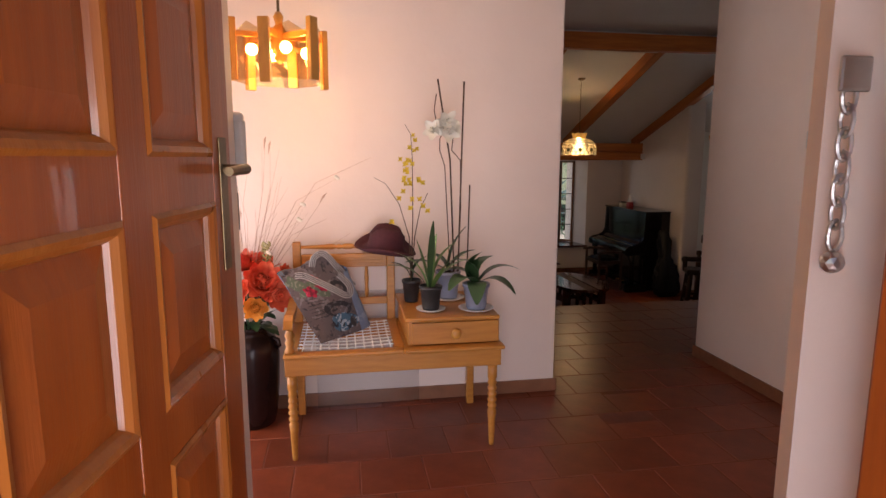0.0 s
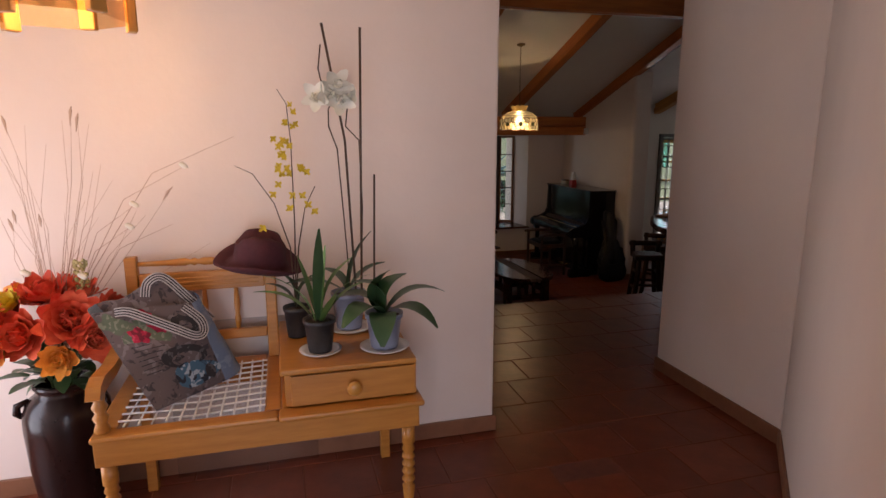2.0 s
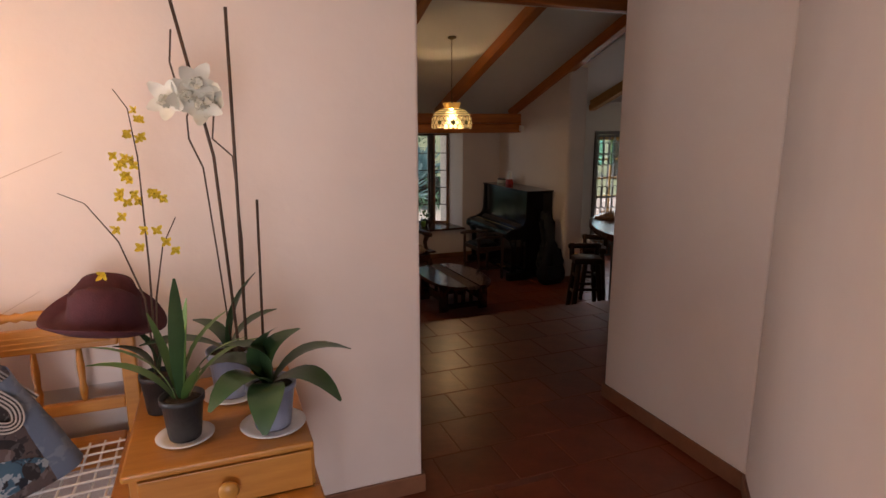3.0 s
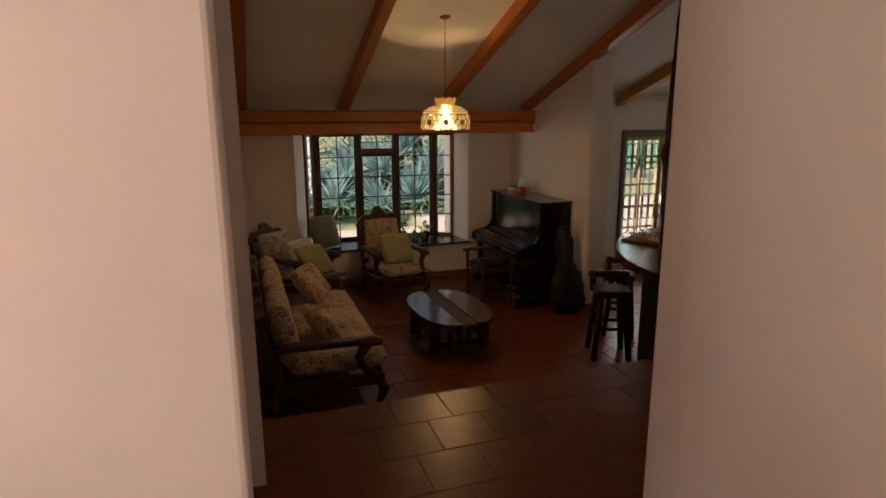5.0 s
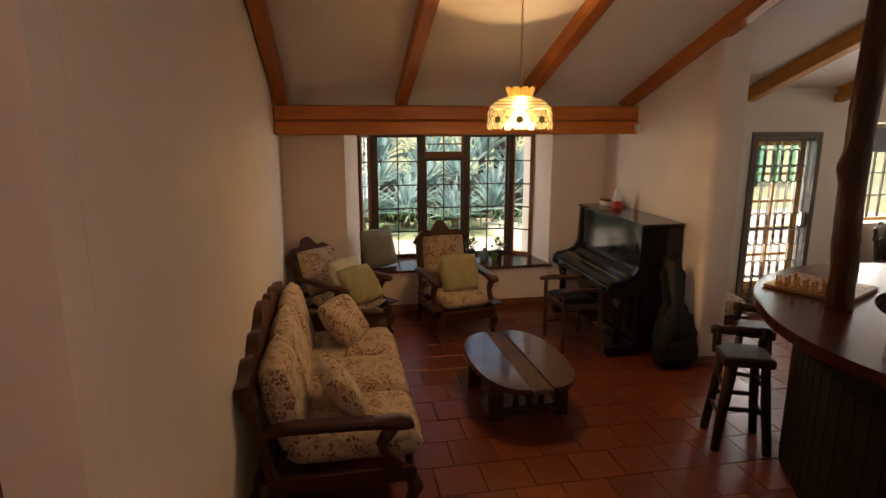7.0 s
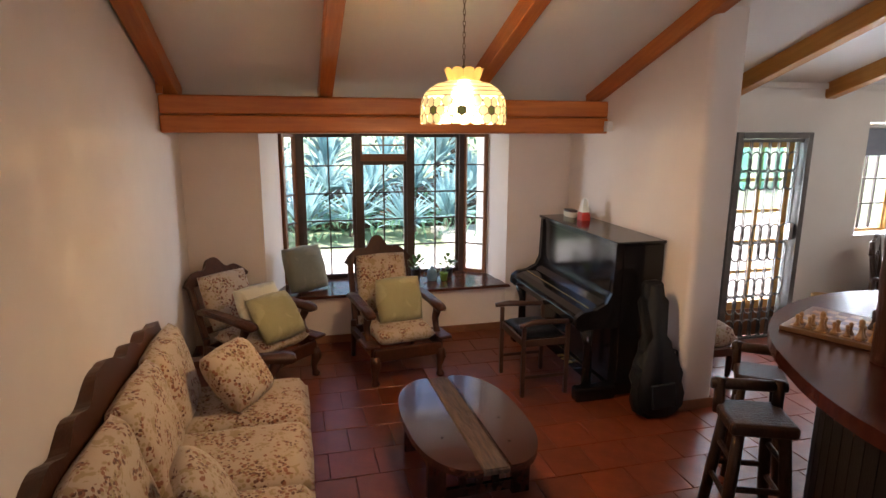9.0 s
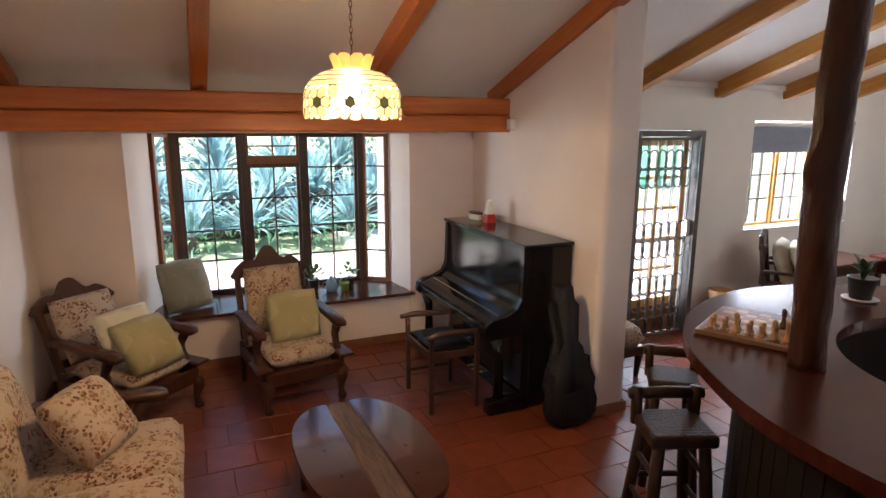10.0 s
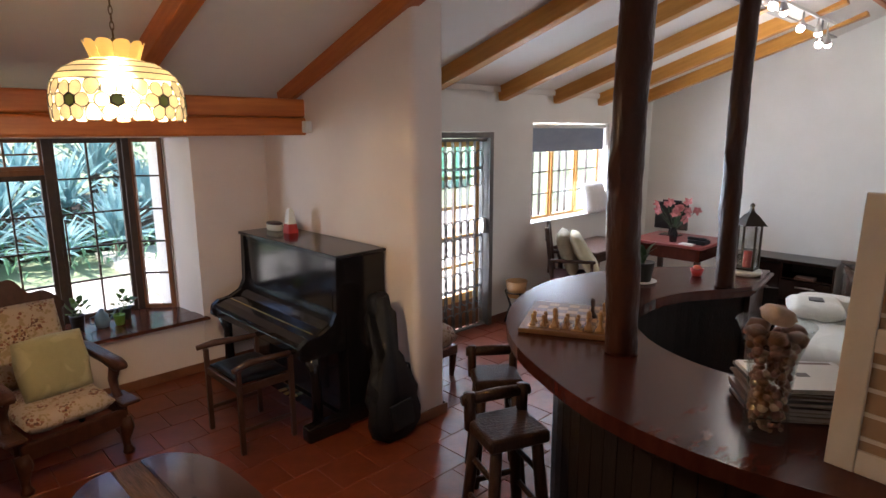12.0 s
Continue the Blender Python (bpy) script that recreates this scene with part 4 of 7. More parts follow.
def potted(label, x, y, r, h, mat, saucer=True):
    t = thing("potted_orchid", label, "plant", Matrix.Translation((x, y, PZ)), "orchids on the bench")
    z = 0.0
    if saucer:
        part("saucer", lathe(B(), [(0.0, 0.0), (r * 1.0, 0.0), (r * 1.35, 0.010), (r * 1.38, 0.013), (r * 1.0, 0.006), (0, 0.006)], 28), SAUCER, t, "white saucer", True)
        z = 0.007
    part("pot", lathe(B(), [(0.0, z), (r * 0.74, z), (r * 0.78, z + 0.01), (r * 0.96, z + h * 0.86), (r * 1.05, z + h * 0.87), (r * 1.06, z + h), (r * 0.97, z + h), (r * 0.92, z + h * 0.88), (0.0, z + h * 0.88)], 28), mat, t, "", True)
    part("bark", lathe(B(), [(0.0, z + h * 0.885), (r * 0.9, z + h * 0.885), (r * 0.5, z + h * 0.93), (0, z + h * 0.95)], 20), SOIL, t, "bark chips", True)
    return t, z + h * 0.93


random.seed(11)
o1, z = potted("potted orchid with strap leaves in a black plastic pot", 0.275, 2.60, 0.055, 0.12, POTB)
for dx, dy, dz, w in [(0.01, -0.02, 0.30, 0.035), (-0.17, -0.05, 0.17, 0.03), (0.16, -0.08, 0.16, 0.022), (0.12, 0.02, 0.20, 0.03), (-0.06, 0.03, 0.21, 0.03), (0.05, -0.1, 0.11, 0.025), (0.20, 0.02, 0.12, 0.022), (-0.20, 0.03, 0.10, 0.03), (0.03, 0.02, 0.24, 0.03)]:
    bm = B()
    leaf_blade(bm, (dx * 0.08, dy * 0.08, z - 0.005), (dx * 1.1, dy * 1.1, z + dz * 1.12), w * 1.3, 0.04 if abs(dx) > 0.1 else 0.005, 8)
    part("leaf", bm, LEAF2 if w < 0.034 else LEAF, o1, "", True)
o2, z = potted("potted oncidium with sprays of tiny yellow flowers in a black pot", 0.200, 2.80, 0.048, 0.12, POTB, False)
spr = [[(0, 0, z), (0.01, 0, 0.45), (0.01, 0, 0.75), (0.0, -0.02, 0.88), (-0.03, -0.02, 0.93)], [(0, 0, z), (-0.01, 0, 0.35), (-0.06, 0, 0.52), (-0.13, 0, 0.63), (-0.19, 0, 0.66)], [(0, 0, z), (0.02, 0, 0.35), (0.05, 0, 0.5), (0.09, 0, 0.58)]]
for s in spr:
    part("flower_spike", tube(B(), s, [0.0035, 0.003, 0.002, 0.0015, 0.001][:len(s)], 6), STEM, o2, "", True)
for k in range(34):
    bm = B()
    f = random.random()
    zz = 0.42 + 0.46 * f
    at = (random.uniform(-0.10, 0.08) * (1.3 - f), random.uniform(-0.05, 0.02), zz)
    bloom(bm, at, 0.013 + 0.006 * (1 - f), (random.uniform(-0.5, 0.5), -1, random.uniform(-0.2, 0.4)), 2, 4)
    part("flower", bm, PETAL_Y, o2, "tiny yellow flower")
for dx, dz in ((-0.11, 0.10), (0.09, 0.13), (-0.05, 0.14)):
    bm = B()
    leaf_blade(bm, (0, 0, z), (dx, 0.02, z + dz), 0.04, 0.03, 7)
    part("leaf", bm, LEAF, o2, "", True)
o3, z = potted("white moth orchid with tall stakes in a blue-grey pot", 0.405, 2.83, 0.066, 0.15, POTG)
part("stake", tube(B(), [(0.03, -0.02, z - 0.03), (0.0, -0.05, 0.75), (-0.075, -0.11, 1.15)], 0.0045, 8), STEM, o3, "thin dark stake", True)
part("stake", tube(B(), [(0.05, -0.02, z - 0.03), (0.055, -0.07, 0.7), (0.057, -0.12, 1.14)], 0.0045, 8), STEM, o3, "thin dark stake", True)
part("stake", tube(B(), [(0.10, -0.02, z - 0.03), (0.11, -0.03, 0.62)], 0.004, 8), STEM, o3, "thin dark stake", True)
for s in ([(0.01, 0, z), (-0.01, -0.03, 0.45), (-0.03, -0.06, 0.72), (-0.06, -0.08, 0.80), (-0.06, -0.09, 0.86), (-0.02, -0.10, 0.93), (0.02, -0.11, 0.92)], [(0.05, -0.01, z), (0.06, -0.04, 0.5), (0.05, -0.07, 0.75), (0.0, -0.09, 0.80), (0.01, -0.09, 0.88)], [(-0.07, -0.09, 0.9), (-0.09, -0.09, 1.0), (-0.08, -0.1, 1.08)]):
    part("flower_stem", tube(B(), s, 0.0028, 6), STEM, o3, "", True)
for at in ((-0.10, -0.12, 0.90), (-0.055, -0.13, 0.91), (-0.02, -0.13, 0.89), (0.01, -0.12, 0.90), (-0.03, -0.13, 0.945)):
    bm = B()
    bloom(bm, at, 0.058, (random.uniform(-0.7, 0.3), -1, random.uniform(-0.2, 0.2)), 2, 5)
    part("flower", bm, PETAL_W, o3, "white moth orchid flower", True)
for dx, dy, dz, w in ((-0.24, -0.05, 0.07, 0.075), (0.15, 0.0, 0.12, 0.07), (-0.1, 0.05, 0.1, 0.07), (0.09, -0.06, 0.26, 0.045)):
    bm = B()
    leaf_blade(bm, (0, 0, z), (dx, dy, z + dz), w, 0.03, 8)
    part("leaf", bm, LEAF, o3, "", True)
o4, z = potted("potted moth orchid with broad leaves in a blue-grey pot", 0.505, 2.58, 0.066, 0.13, POTG)
for dx, dy, dz, w in ((0.20, 0.0, 0.07, 0.05), (0.15, -0.10, -0.03, 0.07), (-0.14, -0.10, 0.0, 0.075), (-0.03, -0.15, -0.06, 0.07), (-0.10, 0.0, 0.13, 0.06), (0.08, 0.03, 0.14, 0.065), (0.02, -0.02, 0.17, 0.06), (-0.16, 0.04, 0.05, 0.06)):
    bm = B()
    leaf_blade(bm, (0, 0, z), (dx * 1.15, dy * 1.15, z + dz), w * 1.35, 0.055, 8)
    part("leaf", bm, LEAF, o4, "", True)

# chandelier over the vase
CH = Vector((-0.40, 2.42, 1.655))
ch = thing("hall_chandelier", "lit oak and smoked glass chandelier hanging from the ceiling", "lamp", Matrix.Translation(CH))
part("chain_rod", tube(B(), [(0, 0, 0.30), (0, 0, TOP - CH.z - 0.02)], 0.006, 8), BRONZE, ch)
part("canopy", lathe(B(), [(0.06, TOP - CH.z - 0.002), (0.055, TOP - CH.z - 0.03), (0.01, TOP - CH.z - 0.045)], 20), LAMPWOOD, ch, "", True)
part("hub", lathe(B(), [(0.012, 0.31), (0.022, 0.29), (0.014, 0.26), (0.03, 0.235), (0.034, 0.16), (0.018, 0.14), (0.026, 0.12), (0.008, 0.10)], 16), LAMPWOOD, ch, "turned wooden hub", True)
for k in range(6):
    a = 2 * math.pi * (k + 0.3) / 6
    m = Matrix.Rotation(a, 4, "Z")
    bm = box(B(), 0.178, 0.205, -0.022, 0.022, 0.0 if k % 2 == 0 else 0.02, 0.25 if k % 2 == 0 else 0.27, 0.004, m=m)
    box(bm, 0.03, 0.178, -0.007, 0.007, 0.20, 0.222, m=m)
    part("slat", bm, LAMPWOOD, ch, "oak upright slat")
    a2 = a + math.pi / 6
    m2 = Matrix.Rotation(a2, 4, "Z")
    bm = B()
    w = 0.088
    vs = [bm.verts.new(m2 @ Vector(p)) for p in ((0.168, -w, 0.02), (0.168, w, 0.02), (0.168, w, 0.20), (0.168, 0.0, 0.245), (0.168, -w, 0.20), (0.171, -w, 0.02), (0.171, w, 0.02), (0.171, w, 0.20), (0.171, 0.0, 0.245), (0.171, -w, 0.20))]
    bm.faces.new(vs[:5])
    bm.faces.new(vs[5:][::-1])
    for i in range(5):
        bm.faces.new((vs[i], vs[(i + 1) % 5], vs[5 + (i + 1) % 5], vs[5 + i]))
    g = part("glass_pane", bm, SMOKE, ch, "smoked glass pane")
    g.visible_shadow = False
for k in range(4):
    a = 2 * math.pi * (k + 0.2) / 4
    d = Vector((math.cos(a), math.sin(a), 0))
    part("socket_arm", tube(B(), [(0.03 * d.x, 0.03 * d.y, 0.19), (0.07 * d.x, 0.07 * d.y, 0.17), (0.085 * d.x, 0.085 * d.y, 0.16)], [0.008, 0.012, 0.014], 8), LAMPWOOD, ch)
    bm = bmesh.new()
    bmesh.ops.create_icosphere(bm, subdivisions=3, radius=0.024, matrix=Matrix.Translation((0.115 * d.x, 0.115 * d.y, 0.15)))
    part("bulb", bm, BULB, ch, "lit globe bulb", True)
bulb("chandelier_light", 6.0, CH + Vector((0, 0, 0.06)), (1.0, 0.62, 0.30), 0.10)

# flush hall door
hd = thing("hall_door", "closed red-brown flush door with steel lever handle", "door", Matrix.Translation((0.205, 4.53, FH)))
part("leaf", box(B(), 0, 0.785, 0, 0.04, 0.005, 2.05, 0.003), FLUSH, hd)
pl = part("handle_plate", box(B(), 0.735, 0.772, -0.005, 0, 1.13, 1.34, 0.002), STEEL, hd, "brushed steel plate")
part("lever", tube(B(), [(0.755, 0, 1.26), (0.755, -0.05, 1.26), (0.745, -0.056, 1.26), (0.69, -0.056, 1.258)], [0.009, 0.009, 0.01, 0.008], 10), STEEL, pl, "steel lever")
part("key", box(B(), 0.75, 0.76, -0.035, -0.004, 1.165, 1.18, 0.001), STEEL, pl, "key in the lock")
b = box(B(), 0.191, 0.2045, 4.49, 4.60, FH, 2.059, 0.002)
box(b, 0.9905, 1.004, 4.49, 4.60, FH, 2.059, 0.002)
box(b, 0.2046, 0.9904, 4.49, 4.60, 2.045, 2.059, 0.002)
tagged(part("door_frame_hall", b, FLUSH), "red-brown hall door frame", "door frame", "", "structure")

# ---- things of the lounge ----
SILLT = surface("glazed_brown_sill_tile", (0.065, 0.020, 0.012), (0.13, 0.045, 0.025), 8, 0.16, 0.05, 30, per=0.15, rough2=0.25)
WEATHER = surface("weathered_sleeper_wood", (0.004, 0.002, 0.0015), (0.17, 0.095, 0.062), 9, 0.55, 1.0, 18, (7, 0.8, 3))
TABLE = surface("polished_dark_red_wood", (0.030, 0.010, 0.008), (0.070, 0.023, 0.015), 5, 0.13, 0.03, 40, (5, 0.7, 3), rough2=0.19, spec=0.75, coat=0.25)
GOLD = surface("brass_inlay", (0.55, 0.36, 0.10), (0.65, 0.45, 0.15), 10, 0.3, metal=1.0)
WHITE = surface("white_enamel", (0.72, 0.70, 0.66), (0.8, 0.78, 0.74), 8, 0.4)
REDP = surface("red_plastic", (0.40, 0.02, 0.02), (0.52, 0.04, 0.03), 8, 0.35)
SHELLG = glow("lit_capiz_shell", (1.0, 0.74, 0.36), 0.15, (0.55, 0.47, 0.30))
# a little of the bulb shows through the shell as a soft bright core
st_, sb_ = SHELLG.node_tree, SHELLG.node_tree.nodes["Principled BSDF"]
sr_, sm_ = st_.nodes.new("ShaderNodeBsdfRefraction"), st_.nodes.new("ShaderNodeMixShader")
sr_.inputs["Color"].default_value, sr_.inputs["Roughness"].default_value, sr_.inputs["IOR"].default_value = (1.0, 0.85, 0.55, 1), 0.45, 1.4
sm_.inputs[0].default_value = 0.11
st_.links.new(sb_.outputs[0], sm_.inputs[1])
st_.links.new(sr_.outputs[0], sm_.inputs[2])
st_.links.new(sm_.outputs[0], st_.nodes["Material Output"].inputs[0])
AMBERG = glow("lit_amber_shell", (1.0, 0.50, 0.10), 0.26, (0.7, 0.45, 0.12))
SHELLD = glow("green_lampshade_inset", (0.35, 0.35, 0.05), 0.06, (0.10, 0.10, 0.03))
LEADM = surface("lead_came", (0.035, 0.026, 0.016), (0.07, 0.052, 0.03), 20, 0.55)

# window seat and bay window
seat = struct("window_sill_seat", prism(B(), [(1.80, 9.79), (4.25, 9.79), (4.16, 10.27), (3.96, 10.56), (2.12, 10.56), (1.99, 10.27)], L + 0.471, L + 0.492), GROUT, "deep tiled window seat", category="sill")
for i in range(8):
    for j in range(3):
        x0, x1 = 1.84 + 0.297 * i, 1.84 + 0.297 * (i + 1) - 0.004
        y0, y1 = 9.785 + 0.252 * j, 9.785 + 0.252 * (j + 1) - 0.004
        if j == 1:
            x0, x1 = max(x0, 1.93), min(x1, 4.18)
        if j == 2:
            x0, x1 = max(x0, 2.10), min(x1, 3.97)
        if x1 - x0 > 0.03:
            part("tile", box(B(), x0, x1, y0, min(y1, 10.545), L + 0.488, L + 0.502, 0.002, 1), SILLT, seat)
WB, WT, WY = L + 0.503, 1.305, 10.47
win = tagged(thing("window_bay", "bay window with dark steel-framed small panes", "window"), kind="structure")


def casement(p0, p1, z0, z1, nx, nz, frame=0.04, mat=STEELW, bar=0.014, parent=None, depth=0.045, label="", inner=None):
    """A glazed sash between two plan points: outer frame, glazing bars and one pane per field."""
    p0, p1 = Vector((*p0, 0)), Vector((*p1, 0))
    w = (p1 - p0).length
    m = Matrix.Translation(p0) @ Matrix.Rotation(math.atan2((p1 - p0).y, (p1 - p0).x), 4, "Z")
    d = depth / 2
    sash = part("sash", box(box(box(box(B(), 0, frame, -d, d, z0, z1, 0.004, m=m), w - frame, w, -d, d, z0, z1, 0.004, m=m), frame, w - frame, -d, d, z0, z0 + frame, 0.003, m=m), frame, w - frame, -d, d, z1 - frame, z1, 0.003, m=m), mat, parent, label)
    for i in range(1, nx):
        x = frame + (w - 2 * frame) * i / nx
        part("glazing_bar", box(B(), x - bar / 2, x + bar / 2, -0.012, 0.012, z0 + frame, z1 - frame, m=m), inner or mat, sash)
    for j in range(1, nz):
        z = z0 + frame + (z1 - z0 - 2 * frame) * j / nz
        part("glazing_bar", box(B(), frame, w - frame, -0.0125, 0.0125, z - bar / 2, z + bar / 2, m=m), inner or mat, sash)
    for i in range(nx):
        for j in range(nz):
            xa, xb = frame + (w - 2 * frame) * i / nx, frame + (w - 2 * frame) * (i + 1) / nx
            za, zb = z0 + frame + (z1 - z0 - 2 * frame) * j / nz, z0 + frame + (z1 - z0 - 2 * frame) * (j + 1) / nz
            g = part("pane", box(B(), xa + 0.008, xb - 0.008, -0.002, 0.002, za + 0.008, zb - 0.008, m=m), GLASS, sash, "clear glass pane")
            g.visible_shadow = False
    return sash


XS = [2.175, 2.775, 3.32, 3.90]
casement((XS[0] + 0.02, WY), (XS[1] - 0.02, WY), WB, WT, 2, 5, parent=win)
casement((XS[1] + 0.02, WY), (XS[2] - 0.02, WY), WB, 1.02, 2, 4, parent=win, mat=STEELW)
casement((XS[1] + 0.02, WY), (XS[2] - 0.02, WY), 1.065, WT, 2, 2, 0.03, parent=win, mat=TIMBERW)
casement((XS[2] + 0.02, WY), (XS[3] - 0.02, WY), WB, WT, 2, 5, parent=win)
casement((2.005, 10.285), (XS[0] - 0.03, WY - 0.012), WB, WT, 1, 5, 0.035, parent=win, mat=TIMBERW, inner=STEELW)
casement((XS[3] + 0.03, WY - 0.012), (4.145, 10.285), WB, WT, 1, 5, 0.035, parent=win, mat=TIMBERW, inner=STEELW)
for x in XS:
    part("mullion", box(B(), x - 0.028, x + 0.028, WY - 0.04, WY + 0.03, WB, WT, 0.004), STEELW, win)
part("transom", box(B(), XS[1] + 0.028, XS[2] - 0.028, WY - 0.035, WY + 0.03, 1.02, 1.065, 0.004), TIMBERW, win, "reddish timber transom")
for x in (2.71, 3.385):
    part("window_catch", tube(B(), [(x, WY - 0.03, 0.25), (x, WY - 0.05, 0.28), (x, WY - 0.05, 0.62), (x, WY - 0.03, 0.65)], 0.007, 8), STEELW, win)


def cushion_thing(name, label, sx, sy, sz, m, mat, seed=1, wob=0.012, piping=None):
    bm = B()
    pad(bm, sx, sy, sz, None, 0.42, 14, 1.0, wob, seed)
    ob = part(name, bm, mat, None, "", True)
    ob.matrix_basis = m
    return tagged(ob, label, "cushion")


R = lambda a, ax: Matrix.Rotation(radians(a), 4, ax)
T = lambda x, y, z: Matrix.Translation((x, y, z))
cushion_thing("scatter_cushion", "grey-green cushion leaning on the window seat", 0.46, 0.46, 0.15, T(2.19, 10.05, L + 0.722) @ R(32, "Z") @ R(70, "X"), GREYC, 2)

# small pots on the seat
def sill_pot(label, x, y, r, h, mat, leaves, seed):
    random.seed(seed)
    t = thing("pot_plant", label, "plant", T(x, y, L + 0.502), "plants on the window seat")
    part("pot", lathe(B(), [(0, 0), (r * 0.75, 0), (r, h * 0.95), (r * 1.05, h), (r * 0.95, h), (r * 0.9, h * 0.9), (0, h * 0.9)], 20), mat, t, "", True)
    for k in range(leaves):
        a, q = random.uniform(0, 6.28), random.uniform(0.04, 0.10)
        bm = B()
        tip = Vector((q * math.cos(a), q * math.sin(a), h + random.uniform(0.04, 0.17)))
        tube(bm, [(0, 0, h * 0.9), tip * 0.8], 0.002, 4)
        leaf_blade(bm, tip * 0.8, tip + Vector((tip.x * 0.4, tip.y * 0.4, -0.015)), 0.05, 0.008, 5)
        part("leaf", bm, LEAF2, t, "", True)
    return t


sill_pot("leafy pot plant in a dark pot on the window seat", 3.33, 10.16, 0.055, 0.13, POTB, 14, 3)
sill_pot("small herb in a bright green pot on the window seat", 3.62, 10.10, 0.045, 0.085, surface("lime_green_plastic", (0.20, 0.42, 0.06), (0.28, 0.52, 0.10), 8, 0.4), 4, 5)
sill_pot("small pot plant in a dark pot beside the window frame", 3.70, 10.22, 0.05, 0.10, POTB, 12, 7)
bm = lathe(B(), [(0, 0), (0.05, 0), (0.055, 0.05), (0.05, 0.10), (0.02, 0.13), (0.02, 0.15)], 18)
wc = thing("watering_can", "small pale blue watering can on the window seat", "watering can", T(3.50, 10.14, L + 0.502))
BLUEC = surface("pale_blue_enamel", (0.12, 0.25, 0.40), (0.30, 0.45, 0.58), 10, 0.35)
part("body", bm, BLUEC, wc, "", True)
part("spout", tube(B(), [(0.045, 0, 0.03), (0.09, 0, 0.09), (0.11, 0, 0.13)], [0.012, 0.008, 0.010], 8), BLUEC, wc)
part("handle", tube(B(), [(-0.045, 0, 0.10), (-0.085, 0, 0.09), (-0.085, 0, 0.04), (-0.05, 0, 0.03)], 0.006, 8), BLUEC, wc)

# pendant lamp
LP = Vector((3.03, 7.42, 1.395))
lamp = thing("pendant_lamp", "lit capiz shell dome pendant lamp on a chain", "lamp", Matrix.Translation(LP))
prof = [(0.232, 0.0), (0.235, 0.05), (0.234, 0.085), (0.230, 0.115), (0.220, 0.146), (0.205, 0.170), (0.182, 0.192), (0.140, 0.216), (0.080, 0.232)]


def shade_at(a, z, out=0.0):
    """A point of the dome at an angle and a height."""
    z = min(max(z, 0.0), 0.2319)
    for (r0, z0), (r1, z1) in zip(prof, prof[1:]):
        if z <= z1:
            r = r0 + (r1 - r0) * (z - z0) / (z1 - z0) + out
            return Vector((r * math.cos(a), r * math.sin(a), z))


leads = B()


def shell(a0, z0, outline):
    """One shell: an outline in the dome's surface round a point, with its lead line."""
    bm = B()
    pts = [shade_at(a0 + x / 0.235, z0 + z, 0.001) for x, z in outline]
    mid = bm.verts.new(shade_at(a0 + sum(x for x, z in outline) / len(outline) / 0.235, z0 + sum(z for x, z in outline) / len(outline), 0.002))
    vs = [bm.verts.new(p) for p in pts]
    for i in range(len(vs)):
        bm.faces.new((mid, vs[i], vs[(i + 1) % len(vs)]))
    tube(leads, pts + pts[:1], 0.0021, 4, cap=False)
    return bm


def petal_outline(turn, r0=0.0225, rc=0.048, cap_r=0.0262):
    pts = [(r0, -r0 * 0.56), (rc - 0.006, -cap_r * 0.94)]
    pts += [(rc + cap_r * math.cos(q), cap_r * math.sin(q)) for q in (math.pi * (k / 8 - 0.5) for k in range(1, 8))]
    pts += [(rc - 0.006, cap_r * 0.94), (r0, r0 * 0.56)]
    c, s = math.cos(turn), math.sin(turn)
    return [(x * c - y * s, x * s + y * c) for x, y in pts]


NR = 9
for k in range(NR):
    a = 2 * math.pi * (k + 0.30) / NR
    for j in range(6):
        part("shell_pane", shell(a, 0.072, petal_outline(math.pi / 3 * j)), SHELLG, lamp)
    part("hexagon_inset", shell(a, 0.072, [(0.0215 * math.cos(math.pi / 3 * (j + 0.5)), 0.0215 * math.sin(math.pi / 3 * (j + 0.5))) for j in range(6)]), SHELLD, lamp, "dark green hexagonal inset")
    a += math.pi / NR
    part("shell_pane", shell(a, 0.030, [(0.027 * math.sin(q) * (1 - 0.25 * math.cos(q)), 0.036 * math.cos(q) - 0.004) for q in (2 * math.pi * j / 14 for j in range(14))]), SHELLG, lamp)
    part("shell_pane", shell(a, 0.118, [(0.027 * math.sin(q) * (1 + 0.25 * math.cos(q)), 0.030 * math.cos(q)) for q in (2 * math.pi * j / 14 for j in range(14))]), SHELLG, lamp)
for z0, z1 in ((0.148, 0.1725), (0.1725, 0.194), (0.194, 0.216), (0.216, 0.2319)):
    for k in range(18):
        a0, a1 = 2 * math.pi * k / 18, 2 * math.pi * (k + 1) / 18
        bm = B()
        lo = [bm.verts.new(shade_at(a0 + (a1 - a0) * i / 3, z0 + 0.0004)) for i in range(4)]
        hi = [bm.verts.new(shade_at(a0 + (a1 - a0) * i / 3, z1 - 0.0004)) for i in range(4)]
        for i in range(3):
            bm.faces.new((lo[i], lo[i + 1], hi[i + 1], hi[i]))
        part("shell_pane", bm, SHELLG, lamp)
    tube(leads, [shade_at(2 * math.pi * k / 54, z0, 0.001) for k in range(55)], 0.0021, 4, cap=False)
part("lead_came", leads, LEADM, lamp, "fine dark lead lines", True)
